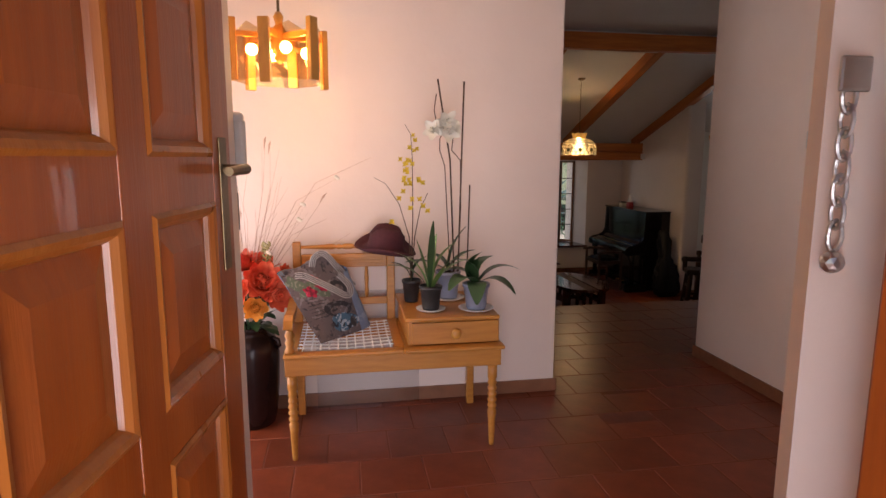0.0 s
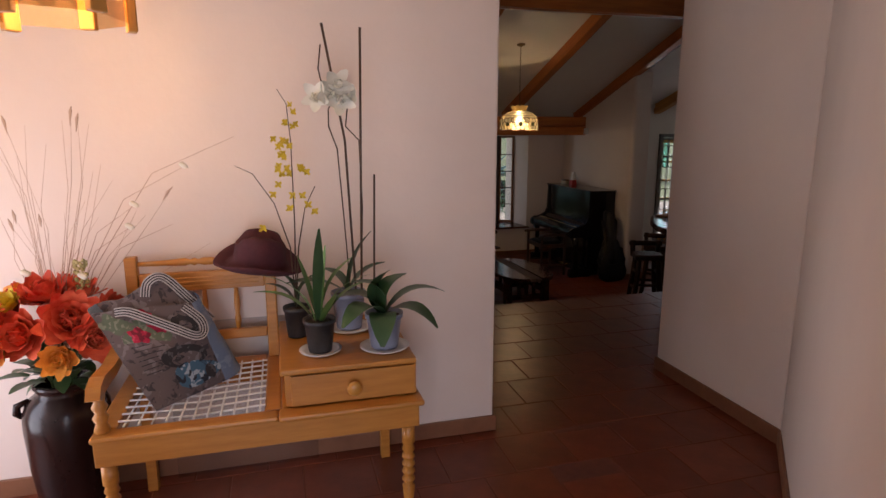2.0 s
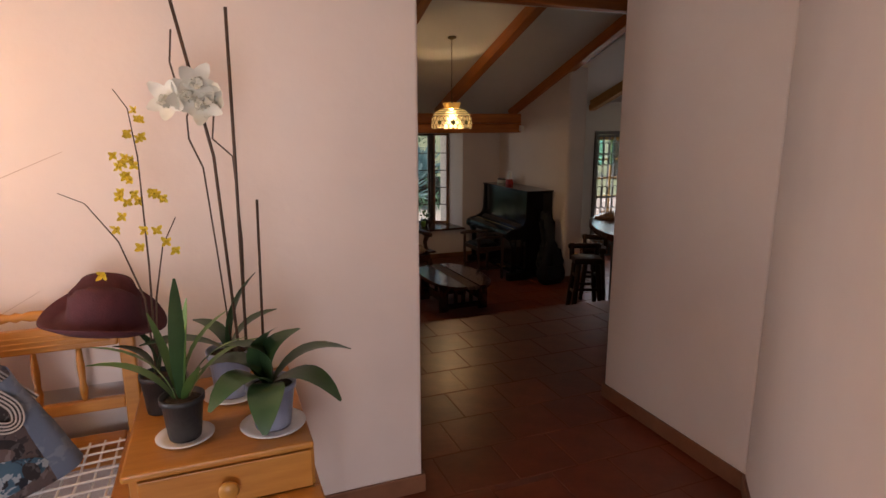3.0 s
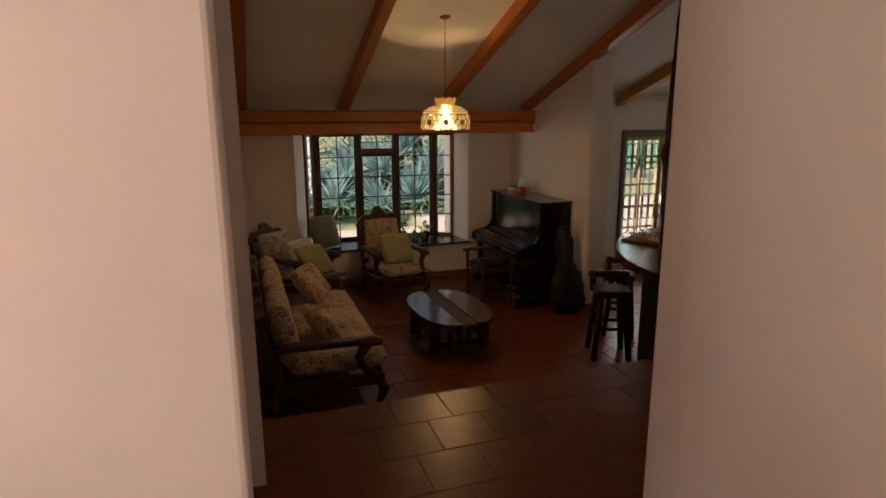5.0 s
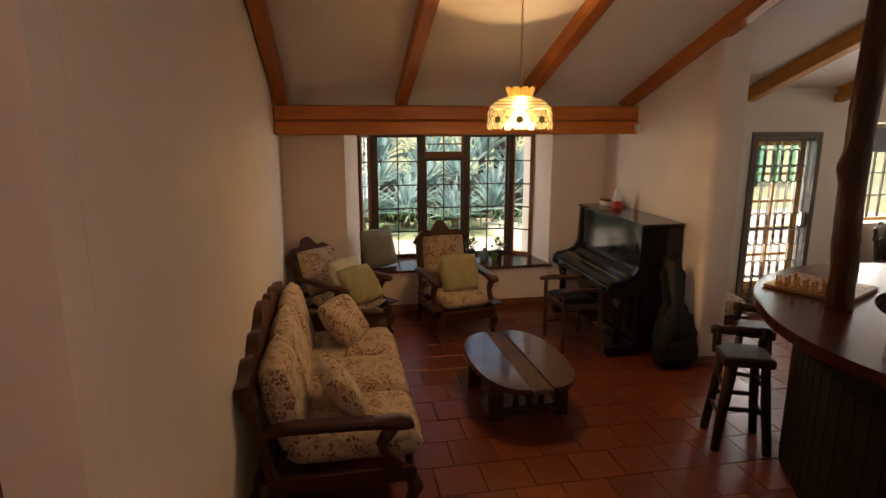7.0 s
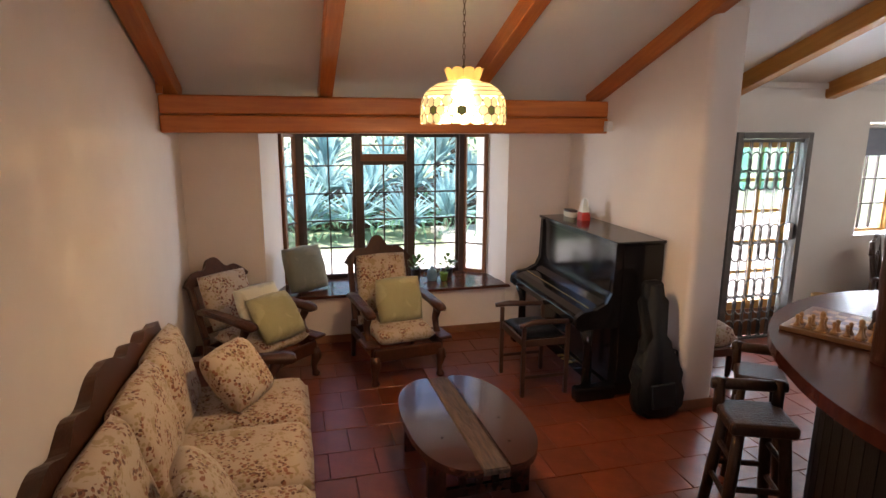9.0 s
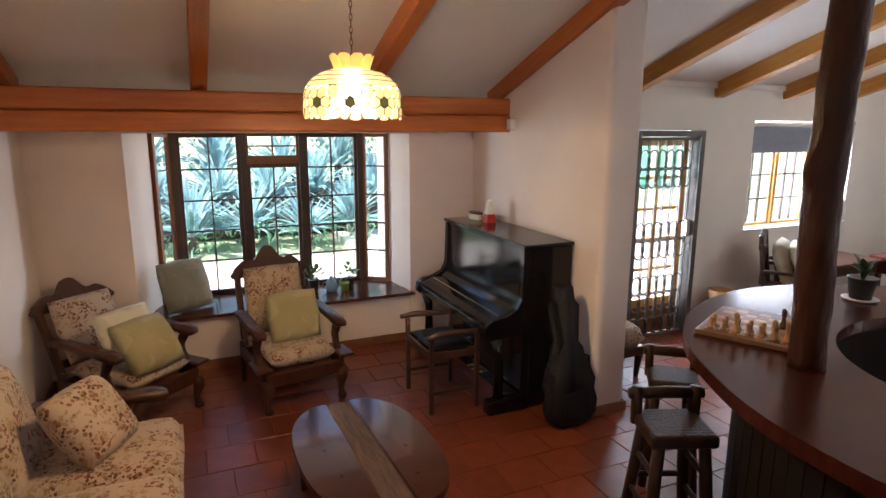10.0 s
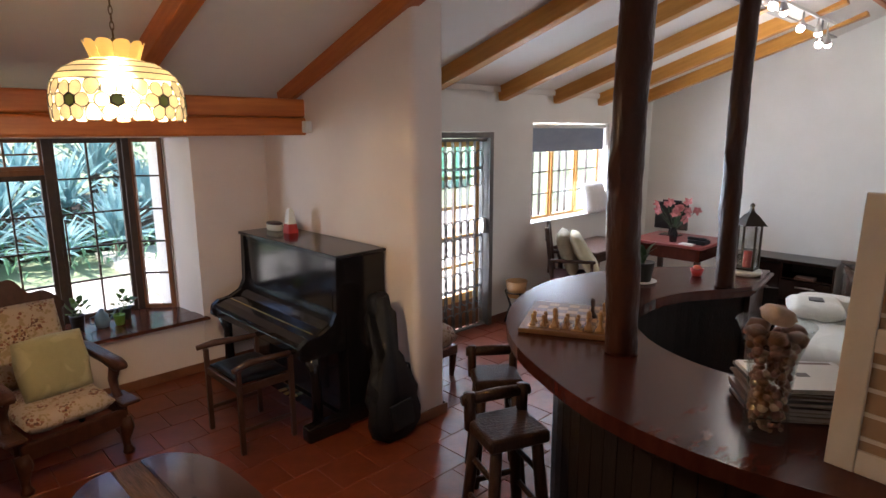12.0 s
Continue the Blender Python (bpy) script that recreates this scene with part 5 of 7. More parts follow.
for k in range(10):
    bm = B()
    g = []
    for j in range(6):
        v = j / 5
        row = []
        for i in range(7):
            u = i / 6 * 2 - 1
            a = 2 * math.pi * (k + 0.5 + 0.5 * u * 0.98) / 10
            r = 0.079 + 0.022 * v + 0.006 * (1 - u * u)
            row.append(bm.verts.new((r * math.cos(a), r * math.sin(a), 0.233 + v * (0.050 + 0.014 * math.sqrt(max(0, 1 - u * u))))))
        g.append(row)
    for p, q in zip(g, g[1:]):
        for i in range(6):
            bm.faces.new((p[i], p[i + 1], q[i + 1], q[i]))
    part("crown_petal", bm, AMBERG, lamp, "amber scalloped crown petal", True)
bm = lathe(B(), [(0.028, 0.244), (0.026, 0.262), (0.012, 0.28), (0.008, 0.31)], 20)
for k in range(3):
    a = 2 * math.pi * k / 3
    tube(bm, [(0.02 * math.cos(a), 0.02 * math.sin(a), 0.25), (0.08 * math.cos(a), 0.08 * math.sin(a), 0.236)], 0.004, 6)
part("cap", bm, BRONZE, lamp, "", True)
for k in range(24):
    z = 0.325 + k * 0.0285
    pts = [(0.007 * math.cos(q) * (1 if k % 2 else 0.05), 0.007 * math.cos(q) * (0.05 if k % 2 else 1), z + 0.018 * math.sin(q)) for q in (2 * math.pi * j / 8 for j in range(9))]
    part("chain_link", tube(B(), pts, 0.0022, 5, cap=False), BRONZE, lamp)
part("canopy", lathe(B(), [(0.055, 1.02), (0.05, 1.0), (0.012, 0.985)], 20), BRONZE, lamp, "", True)
bm = bmesh.new()
bmesh.ops.create_icosphere(bm, subdivisions=3, radius=0.04, matrix=T(0, 0, 0.11))
part("bulb", bm, glow("bright_bulb", (1.0, 0.82, 0.5), 40), lamp, "lit bulb", True)
bulb("pendant_light", 11, LP + Vector((0, 0, 0.02)), (1.0, 0.70, 0.36), 0.08)
bulb("pendant_uplight", 6.5, LP + Vector((0, 0, 0.172)), (1.0, 0.74, 0.38), 0.008)


# armchairs and sofa
def scroll_arm(x, y0, y1, z, w=0.075):
    """A carved arm with a drooping scroll at the front (front at y0)."""
    pts = [(y1, z + 0.02), (y1 - 0.15, z + 0.035), (y0 + 0.20, z + 0.025), (y0 + 0.06, z + 0.03), (y0 - 0.01, z + 0.01), (y0 - 0.02, z - 0.03), (y0 + 0.02, z - 0.045), (y0 + 0.06, z - 0.03), (y0 + 0.20, z - 0.02), (y1 - 0.15, z - 0.01), (y1, z - 0.025)]
    bm = plank(B(), pts, w, "x", x - w / 2)
    bmesh.ops.bevel(bm, geom=[e for e in bm.edges], offset=0.008, segments=2, affect="EDGES")
    return bm


def s_post(x, y, z0, z1, r=0.03):
    return tube(B(), [(x, y - 0.02, z0), (x, y + 0.05, z0 + 0.35 * (z1 - z0)), (x, y + 0.07, z0 + 0.6 * (z1 - z0)), (x, y + 0.01, z1)], [r * 1.2, r * 0.9, r, r * 1.25], 10)


def claw_leg(x, y, h=0.20):
    return tube(B(), [(x, y, h), (x, y - 0.025, h * 0.75), (x, y + 0.012, h * 0.35), (x, y + 0.005, h * 0.16), (x, y - 0.012, h * 0.05), (x, y - 0.012, 0)], [0.042, 0.045, 0.026, 0.024, 0.038, 0.034], 10)


def crest(w, z, bump=0.10, y=0.0, th=0.045, n=28):
    """A carved top rail with a raised centre and rounded shoulders."""
    top = []
    for i in range(n + 1):
        u = i / n * 2 - 1
        h = 0.05 * math.cos(u * 2.2) + bump * math.exp(-(u / 0.27) ** 4) * (1 - 0.25 * (u / 0.27) ** 2) + 0.035 * math.exp(-((abs(u) - 0.62) / 0.18) ** 2) - 0.05 * max(0, abs(u) - 0.85) * 6
        top.append((u * w / 2, z + h))
    pts = top + [(w / 2 - 0.02, z - 0.10), (-w / 2 + 0.02, z - 0.10)]
    bm = plank(B(), pts, th, "y", y)
    return bm


def armchair(label, m, mat=FLORAL, back=1.0):
    t = thing("armchair", label, "armchair", m, "carved lounge suite")
    W = 0.64
    for x in (-W / 2 + 0.03, W / 2 - 0.03):
        part("front_leg", claw_leg(x, -0.34, 0.24), DARKV, t, "", True)
        part("back_leg", tube(B(), [(x, 0.36, 0), (x, 0.33, 0.22), (x, 0.31, 0.36)], [0.022, 0.026, 0.03], 8), DARKV, t, "", True)
        s = 1 if x > 0 else -1
        part("armrest", scroll_arm(x + 0.02 * s, -0.33, 0.34, 0.60), DARKV, t, "", True)
        part("arm_post", s_post(x + 0.02 * s, -0.25, 0.30, 0.57), DARKV, t, "", True)
        part("arm_shelf", box(B(), x + 0.03 * s - 0.06, x + 0.03 * s + 0.06, -0.40, -0.16, 0.335, 0.36, 0.012), DARKV, t, "small rounded shelf under the arm")
    bm = box(B(), -W / 2 + 0.02, W / 2 - 0.02, -0.37, -0.33, 0.20, 0.31, 0.012)
    box(bm, -W / 2, -W / 2 + 0.04, -0.33, 0.33, 0.24, 0.31, 0.006)
    box(bm, W / 2 - 0.04, W / 2, -0.33, 0.33, 0.24, 0.31, 0.006)
    box(bm, -W / 2 + 0.04, W / 2 - 0.04, 0.29, 0.33, 0.24, 0.31, 0.006)
    part("seat_frame", bm, DARKV, t)
    mb = T(0, 0.36, 0.36) @ R(-14 - 60 * (1 - back), "X") @ Matrix.Diagonal((1, 1, back, 1))
    bm = box(B(), -0.29, -0.24, -0.02, 0.03, -0.06, 0.58, 0.01)
    box(bm, 0.24, 0.29, -0.02, 0.03, -0.06, 0.58, 0.01)
    box(bm, -0.24, 0.24, -0.015, 0.02, 0.02, 0.09, 0.006)
    bm.transform(mb)
    part("back_frame", bm, DARKV, t)
    bm = crest(0.64, 0.60, 0.105, -0.025)
    bm.transform(mb)
    part("crest_rail", bm, DARKV, t, "carved crest rail")
    bm = B()
    pad(bm, 0.52, 0.62, 0.14, T(0, -0.03, 0.375), 0.25, 14, 0.4, 0.008, 2)
    part("seat_cushion", bm, mat, t, "floral seat cushion", True)
    bm = B()
    pad(bm, 0.48, 0.56, 0.12, mb @ T(0, -0.085, 0.30) @ R(90, "X"), 0.25, 14, 0.4, 0.008, 4)
    part("back_cushion", bm, mat, t, "floral back cushion", True)
    return t


armchair("dark carved wooden armchair with floral cushions facing the room", T(2.93, 9.16, L) @ R(9, "Z"))
armchair("dark carved wooden armchair with floral cushions in the corner", T(1.78, 9.18, L) @ R(42, "Z"), back=0.86)
cushion_thing("scatter_cushion", "olive satin cushion propped on the floral armchair", 0.42, 0.40, 0.14, T(2.965, 9.13, L + 0.62) @ R(9, "Z") @ R(70, "X"), OLIVE, 3)
cushion_thing("scatter_cushion", "olive and cream cushion on the corner armchair", 0.44, 0.42, 0.14, T(1.93, 9.02, L + 0.58) @ R(42, "Z") @ R(52, "X"), OLIVE, 4)
cushion_thing("scatter_cushion", "cream cushion tucked behind on the corner armchair", 0.44, 0.34, 0.12, T(1.80, 9.12, L + 0.66) @ R(42, "Z") @ R(66, "X"), CREAM_OL, 6)

sofa = thing("sofa", "three-seat carved wooden sofa with floral cushions along the wall", "sofa", T(1.66, 7.12, L) @ R(90, "Z"), "carved lounge suite")
W = 2.0
for x in (-W / 2 + 0.05, W / 2 - 0.05):
    s = 1 if x > 0 else -1
    part("front_leg", claw_leg(x, -0.40, 0.26), DARKV, sofa, "", True)
    part("back_leg", tube(B(), [(x, 0.40, 0), (x, 0.38, 0.30)], [0.025, 0.03], 8), DARKV, sofa, "", True)
    part("armrest", scroll_arm(x, -0.40, 0.38, 0.60, 0.085), DARKV, sofa, "", True)
    part("arm_post", s_post(x, -0.31, 0.33, 0.57, 0.034), DARKV, sofa, "", True)
bm = box(B(), -W / 2 + 0.02, W / 2 - 0.02, -0.43, -0.39, 0.22, 0.33, 0.012)
box(bm, -W / 2 + 0.03, -W / 2 + 0.07, -0.39, 0.36, 0.24, 0.33, 0.006)
box(bm, W / 2 - 0.07, W / 2 - 0.03, -0.39, 0.36, 0.24, 0.33, 0.006)
box(bm, -W / 2 + 0.07, W / 2 - 0.07, 0.32, 0.36, 0.24, 0.33, 0.006)
part("seat_frame", bm, DARKV, sofa)
mb = T(0, 0.34, 0.36) @ R(-13, "X")
for x in (-0.95, -0.32, 0.31, 0.93):
    bm = box(B(), x - 0.03, x + 0.03, -0.02, 0.03, -0.05, 0.46, 0.008)
    bm.transform(mb)
    part("back_post", bm, DARKV, sofa)
top = []
n = 60
for i in range(n + 1):
    u = i / n * 2 - 1
    h = 0.06 * math.cos(u * 1.5) + 0.07 * math.exp(-(u / 0.22) ** 2) + 0.03 * math.sin(abs(u) * 19) * math.exp(-((abs(u) - 0.5) / 0.35) ** 2)
    top.append((u * (W / 2 + 0.01), 0.53 + h))
bm = plank(B(), top + [(W / 2, 0.40), (-W / 2, 0.40)], 0.075, "y", -0.045)
bm.transform(mb)
part("crest_rail", bm, DARKV, sofa, "wavy carved crest rail")
for k in range(3):
    x = -0.60 + 0.60 * k
    bm = B()
    pad(bm, 0.605, 0.76, 0.17, T(x, -0.11, 0.41), 0.16, 14, 0.3, 0.01, 7 + k)
    part("seat_cushion", bm, FLORAL, sofa, "floral seat cushion", True)
    bm = B()
    pad(bm, 0.605, 0.52, 0.18, mb @ T(x, -0.125, 0.28) @ R(90, "X"), 0.28, 14, 0.3, 0.012, 12 + k)
    part("back_cushion", bm, FLORAL, sofa, "floral back cushion", True)
cushion_thing("scatter_cushion", "floral scatter cushion with tied edge on the sofa", 0.42, 0.40, 0.17, T(1.74, 7.74, L + 0.65) @ R(62, "Z") @ R(52, "X"), FLORAL, 9, 0.02)
cushion_thing("scatter_cushion", "floral scatter cushion lying against the near sofa arm", 0.40, 0.36, 0.15, T(1.70, 6.62, L + 0.60) @ R(100, "Z") @ R(55, "X"), FLORAL, 10, 0.02)

# coffee table
ct = thing("coffee_table", "dark oval coffee table with a weathered wood strip", "table", T(3.06, 7.44, L) @ R(1.5, "Z"))


def oval(a, bb, x0=-9, x1=9, n=56, p=2.6):
    pts = []
    for k in range(n):
        q = 2 * math.pi * k / n
        c, s = math.cos(q), math.sin(q)
        pts.append((max(x0, min(x1, a * math.copysign(abs(c) ** (2 / p), c))), bb * math.copysign(abs(s) ** (2 / p), s)))
    out = [pts[0]]
    for q in pts[1:]:
        if (Vector(q) - Vector(out[-1])).length > 1e-4:
            out.append(q)
    return out


for nm, x0, x1, mt, zt, lb in (("top_half", -9, -0.078, TABLE, 0.365, ""), ("top_half", 0.072, 9, TABLE, 0.365, ""), ("wood_strip", -0.076, 0.070, WEATHER, 0.361, "weathered cracked sleeper strip")):
    bm = B()
    pts = [p for p in oval(0.37, 0.60) if x0 <= p[0] <= x1]
    if nm == "wood_strip":
        pts = [(0.070, -0.589), (0.070, 0.589), (-0.076, 0.589), (-0.076, -0.589)]
    elif x1 < 9:
        pts = [p for p in pts] and [(x1, 0.59)] + [p for p in oval(0.37, 0.60) if p[0] < x1 - 0.01] + [(x1, -0.59)]
    else:
        ov = oval(0.37, 0.60)
        h = len(ov)
        ov = ov[h // 2:] + ov[:h // 2]
        pts = [(x0, -0.59)] + [p for p in ov if p[0] > x0 + 0.01] + [(x0, 0.59)]
    prism(bm, pts, 0.322, zt)
    bmesh.ops.bevel(bm, geom=[e for e in bm.edges if abs(e.verts[0].co.z - e.verts[1].co.z) < 1e-4], offset=0.008, segments=2, affect="EDGES")
    part(nm, bm, mt, ct, lb)
for x, y in ((-0.20, -0.22), (-0.22, 0.05), (0.17, 0.38), (0.21, 0.35), (0.13, 0.05), (0.20, -0.08), (0.16, -0.35), (-0.18, 0.35)):
    part("peg", lathe(B(), [(0.010, 0.36), (0.010, 0.3665), (0.002, 0.367)], 10, (x, y, 0)), EBONY, ct, "dark round peg")
for s in (-1, 1):
    for a0 in (-1, 1):
        bm = box(B(), a0 * 0.255 - 0.055, a0 * 0.255 + 0.055, s * 0.30 - 0.02, s * 0.30 + 0.02, 0, 0.321, 0.004)
        part("leg_board", bm, TABLE, ct)
    bm = box(B(), -0.199, 0.199, s * 0.30 - 0.015, s * 0.30 + 0.015, 0.255, 0.321, 0.003)
    box(bm, -0.199, 0.199, s * 0.30 - 0.015, s * 0.30 + 0.015, 0.03, 0.09, 0.003)
    for x in (-0.10, 0.0, 0.10):
        box(bm, x - 0.022, x + 0.022, s * 0.30 - 0.012, s * 0.30 + 0.012, 0.089, 0.256, 0.003)
    part("end_panel", bm, TABLE, ct, "end panel with cut-out openings")
    bm = box(B(), s * 0.24 - 0.015, s * 0.24 + 0.015, -0.278, 0.278, 0.10, 0.19, 0.004)
    part("side_stretcher", bm, TABLE, ct)

# piano with its stool, guitar case
pn = thing("upright_piano", "black lacquered upright piano against the stub wall", "piano", T(4.862, 8.10, L))
PL = 1.40
part("back_case", box(B(), -0.36, -0.01, 0.0, PL, 0.02, 1.235, 0.006), EBONY, pn)
part("lid", box(B(), -0.435, -0.005, -0.02, PL + 0.02, 1.236, 1.262, 0.01, 3), EBONY, pn)
part("upper_panel", box(box(box(B(), -0.405, -0.361, 0.03, PL - 0.03, 0.79, 1.235, 0.004), -0.41, -0.402, 0.06, PL - 0.06, 1.20, 1.225, 0.003), -0.41, -0.402, 0.06, PL - 0.06, 0.80, 0.83, 0.003), EBONY, pn, "mirror-polished upper panel")
for y0 in (0.0, PL - 0.055):
    pts = [(-0.70, 0.585), (-0.73, 0.62), (-0.72, 0.69), (-0.66, 0.73), (-0.56, 0.735), (-0.47, 0.78), (-0.43, 0.86), (-0.425, 1.235), (-0.36, 1.235), (-0.36, 0.585)]
    bm = plank(B(), [(a, z) for a, z in pts], 0.055, "y", y0 - 0.002)
    bmesh.ops.bevel(bm, geom=list(bm.edges), offset=0.005, segments=2, affect="EDGES")
    part("cheek", bm, EBONY, pn)
    yy = y0 + 0.027
    part("leg", tube(B(), [(-0.62, yy, 0.585), (-0.60, yy, 0.45), (-0.60, yy, 0.12)], [0.055, 0.034, 0.04], 10), EBONY, pn, "", True)
    part("foot", box(B(), -0.70, -0.36, yy - 0.05, yy + 0.05, 0.0, 0.115, 0.02, 3), EBONY, pn)
part("key_bed", box(B(), -0.70, -0.36, 0.055, PL - 0.057, 0.60, 0.665, 0.008), EBONY, pn)
bm = plank(B(), [(-0.705, 0.668), (-0.70, 0.70), (-0.64, 0.722), (-0.50, 0.745), (-0.45, 0.785), (-0.41, 0.80), (-0.41, 0.668)], PL - 0.115, "y", 0.056)
part("fallboard", bm, EBONY, pn, "closed polished keyboard lid")
part("inlay", box(B(), -0.585, -0.578, 0.08, PL - 0.08, 0.7325, 0.7355), GOLD, pn, "thin brass line")
part("lower_panel", box(B(), -0.40, -0.361, 0.05, PL - 0.05, 0.12, 0.59, 0.006), EBONY, pn)
part("plinth", box(B(), -0.42, -0.361, 0.0, PL, 0.0, 0.11, 0.006), EBONY, pn)
for y in (0.62, 0.70, 0.78):
    part("pedal", box(B(), -0.48, -0.42, y - 0.018, y + 0.018, 0.055, 0.065, 0.003), GOLD, pn, "brass pedal")
mt_ = thing("metronome", "red and ivory pyramid metronome on the piano", "metronome", T(4.70, 9.13, L + 1.262) @ R(45, "Z"))
part("base", lathe(B(), [(0.062, 0), (0.062, 0.02), (0.052, 0.075)], 4), REDP, mt_)
part("body", lathe(B(), [(0.051, 0.0755), (0.028, 0.185), (0.012, 0.20)], 4), WHITE, mt_, "ivory pyramid top")
bd = thing("oval_box", "small cream oval box on the piano", "box", T(4.68, 9.36, L + 1.262) @ Matrix.Diagonal((0.75, 1.4, 1, 1)))
part("body", lathe(B(), [(0.065, 0), (0.07, 0.01), (0.07, 0.045), (0.065, 0.05)], 24), CREAM_OL, bd, "", True)
part("lid", lathe(B(), [(0.072, 0.0505), (0.072, 0.062), (0.06, 0.068)], 24), DARK, bd, "", True)

st = thing("piano_stool", "dark wooden piano stool with side arms and leather seat", "stool", T(3.98, 8.53, L))
for sx in (-1, 1):
    for sy in (-1, 1):
        part("leg", box(B(), sx * 0.185 - 0.016, sx * 0.185 + 0.016, sy * 0.245 - 0.016, sy * 0.245 + 0.016, 0, 0.60 if sx < 0 else 0.60, 0.005), DARK, st)
for sy in (-1, 1):
    part("arm", tube(B(), [(-0.235, sy * 0.285, 0.605), (-0.12, sy * 0.262, 0.622), (0.05, sy * 0.25, 0.612), (0.21, sy * 0.25, 0.605)], [0.018, 0.025, 0.021, 0.02], 10), DARK, st, "", True)
    part("end_rail", box(B(), -0.168, 0.168, sy * 0.245 - 0.011, sy * 0.245 + 0.011, 0.42, 0.475, 0.004), DARK, st)
    part("low_stretcher", box(B(), -0.168, 0.168, sy * 0.245 - 0.009, sy * 0.245 + 0.009, 0.15, 0.175, 0.003), DARK, st)
for sx in (-1, 1):
    part("front_rail", box(B(), sx * 0.185 - 0.011, sx * 0.185 + 0.011, -0.229, 0.229, 0.42, 0.475, 0.004), DARK, st)
bm = B()
pad(bm, 0.345, 0.46, 0.06, T(0, 0, 0.485), 0.2, 10)
part("seat", bm, BLACKC, st, "black leather seat", True)

gc = thing("guitar_case", "black soft guitar case leaning on the piano end", "guitar case", T(4.675, 7.77, L) @ R(6, "Z") @ R(-10, "X"))
prof = [(-0.0, 0.0), (0.10, 0.0), (0.165, 0.05), (0.185, 0.14), (0.165, 0.24), (0.135, 0.30), (0.14, 0.36), (0.145, 0.42), (0.11, 0.49), (0.06, 0.53), (0.05, 0.60), (0.05, 0.86), (0.065, 0.90), (0.06, 0.98), (0.04, 1.01)]
prof = [(x * 1.22, z) for x, z in prof]
outl = [(x, z) for x, z in prof] + [(-x, z) for x, z in reversed(prof[1:])]
bm = plank(B(), outl[::-1], 0.13, "y", -0.065)
bmesh.ops.bevel(bm, geom=[e for e in bm.edges if abs(e.verts[0].co.y - e.verts[1].co.y) < 1e-5], offset=0.03, segments=3, affect="EDGES")
part("shell", bm, BLACKC, gc, "", True)
part("pocket", box(B(), -0.11, 0.11, -0.085, -0.06, 0.07, 0.25, 0.012, 3), BLACKC, gc, "front pocket")
part("carry_handle", tube(B(), [(0.145, -0.02, 0.34), (0.185, -0.02, 0.36), (0.185, -0.02, 0.46), (0.12, -0.02, 0.49)], 0.009, 8), BLACKC, gc)
bm = box(B(), 4.82, 4.873, 9.01, 9.08, 1.345, 1.435, 0.008)
tagged(part("alarm_sensor", bm, WHITE), "small white alarm sensor at the beam end", "sensor")

# ---- the bar ----
BZ = 0.385
random.seed(21)
outer, inner = [], []
for k in range(41):
    a = radians(215 - 192 * k / 40)
    ro = 1.365 + 0.18 * min(1, max(0, (150 - math.degrees(a)) / 62))
    outer.append((5.35 + ro * math.cos(a), 5.52 + ro * math.sin(a)))
outer = [(4.36, 4.2)] + outer
outer = outer[:-1] + [(6.80, 6.06)] if outer[-1][1] < 6.06 else outer
outer = [p for p in outer if not (p[0] > 6 and p[1] < 6.08 and p != (6.80, 6.06))]
for k in range(31):
    a = radians(40 + 150 * k / 30)
    q = k / 30
    ri = 0.90 - 0.25 * q
    inner.append((5.35 + ri * math.cos(a), 5.55 + ri * math.sin(a)))
inner = [(6.18, 6.05)] + inner[1:] + [(4.78, 4.9), (4.86, 4.2)]
bar = thing("bar_counter", "curved polished dark red hardwood bar counter", "bar")
bm = prism(B(), outer + inner, BZ - 0.062, BZ)
bmesh.ops.bevel(bm, geom=[e for e in bm.edges if abs(e.verts[0].co.z - e.verts[1].co.z) < 1e-4], offset=0.022, segments=4, affect="EDGES")
part("worktop", bm, BAR, bar)
ctr = Vector((5.35, 5.5))
shr = [tuple(Vector(p) + (ctr - Vector(p)).normalized() * 0.26) for p in outer]
shi = [tuple(Vector(p) + (Vector(p) - ctr).normalized() * 0.10) for p in inner]
# near-black tone puts the shade under and inside the counter into the boards
SHADEW = surface("shade_darkened_wood", (0.008, 0.005, 0.004), (0.020, 0.012, 0.009), 8, 0.55, 0.2, 40, (1, 4, 1), spec=0.25)
for i in range(len(shr) - 1):
    p, q = Vector(shr[i]), Vector(shr[i + 1])
    if (q - p).length < 0.02:
        continue
    d = (ctr - (p + q) / 2).normalized() * 0.03
    e = (q - p).normalized() * 0.003
    bm = prism(B(), [tuple(p + e), tuple(q - e), tuple(q - e + d), tuple(p + e + d)], L, BZ - 0.063)
    part("front_board", bm, SHADEW, bar)
for a, c in zip(shi, shi[1:]):
    p, q = Vector(a), Vector(c)
    d = ((p + q) / 2 - ctr).normalized() * 0.02
    part("back_board", prism(B(), [tuple(p), tuple(q), tuple(q + d), tuple(p + d)], L, BZ - 0.063), SHADEW, bar)
part("end_panel", box(B(), 6.22, 6.55, 6.09, 6.12, L, BZ - 0.063), DARK, bar)


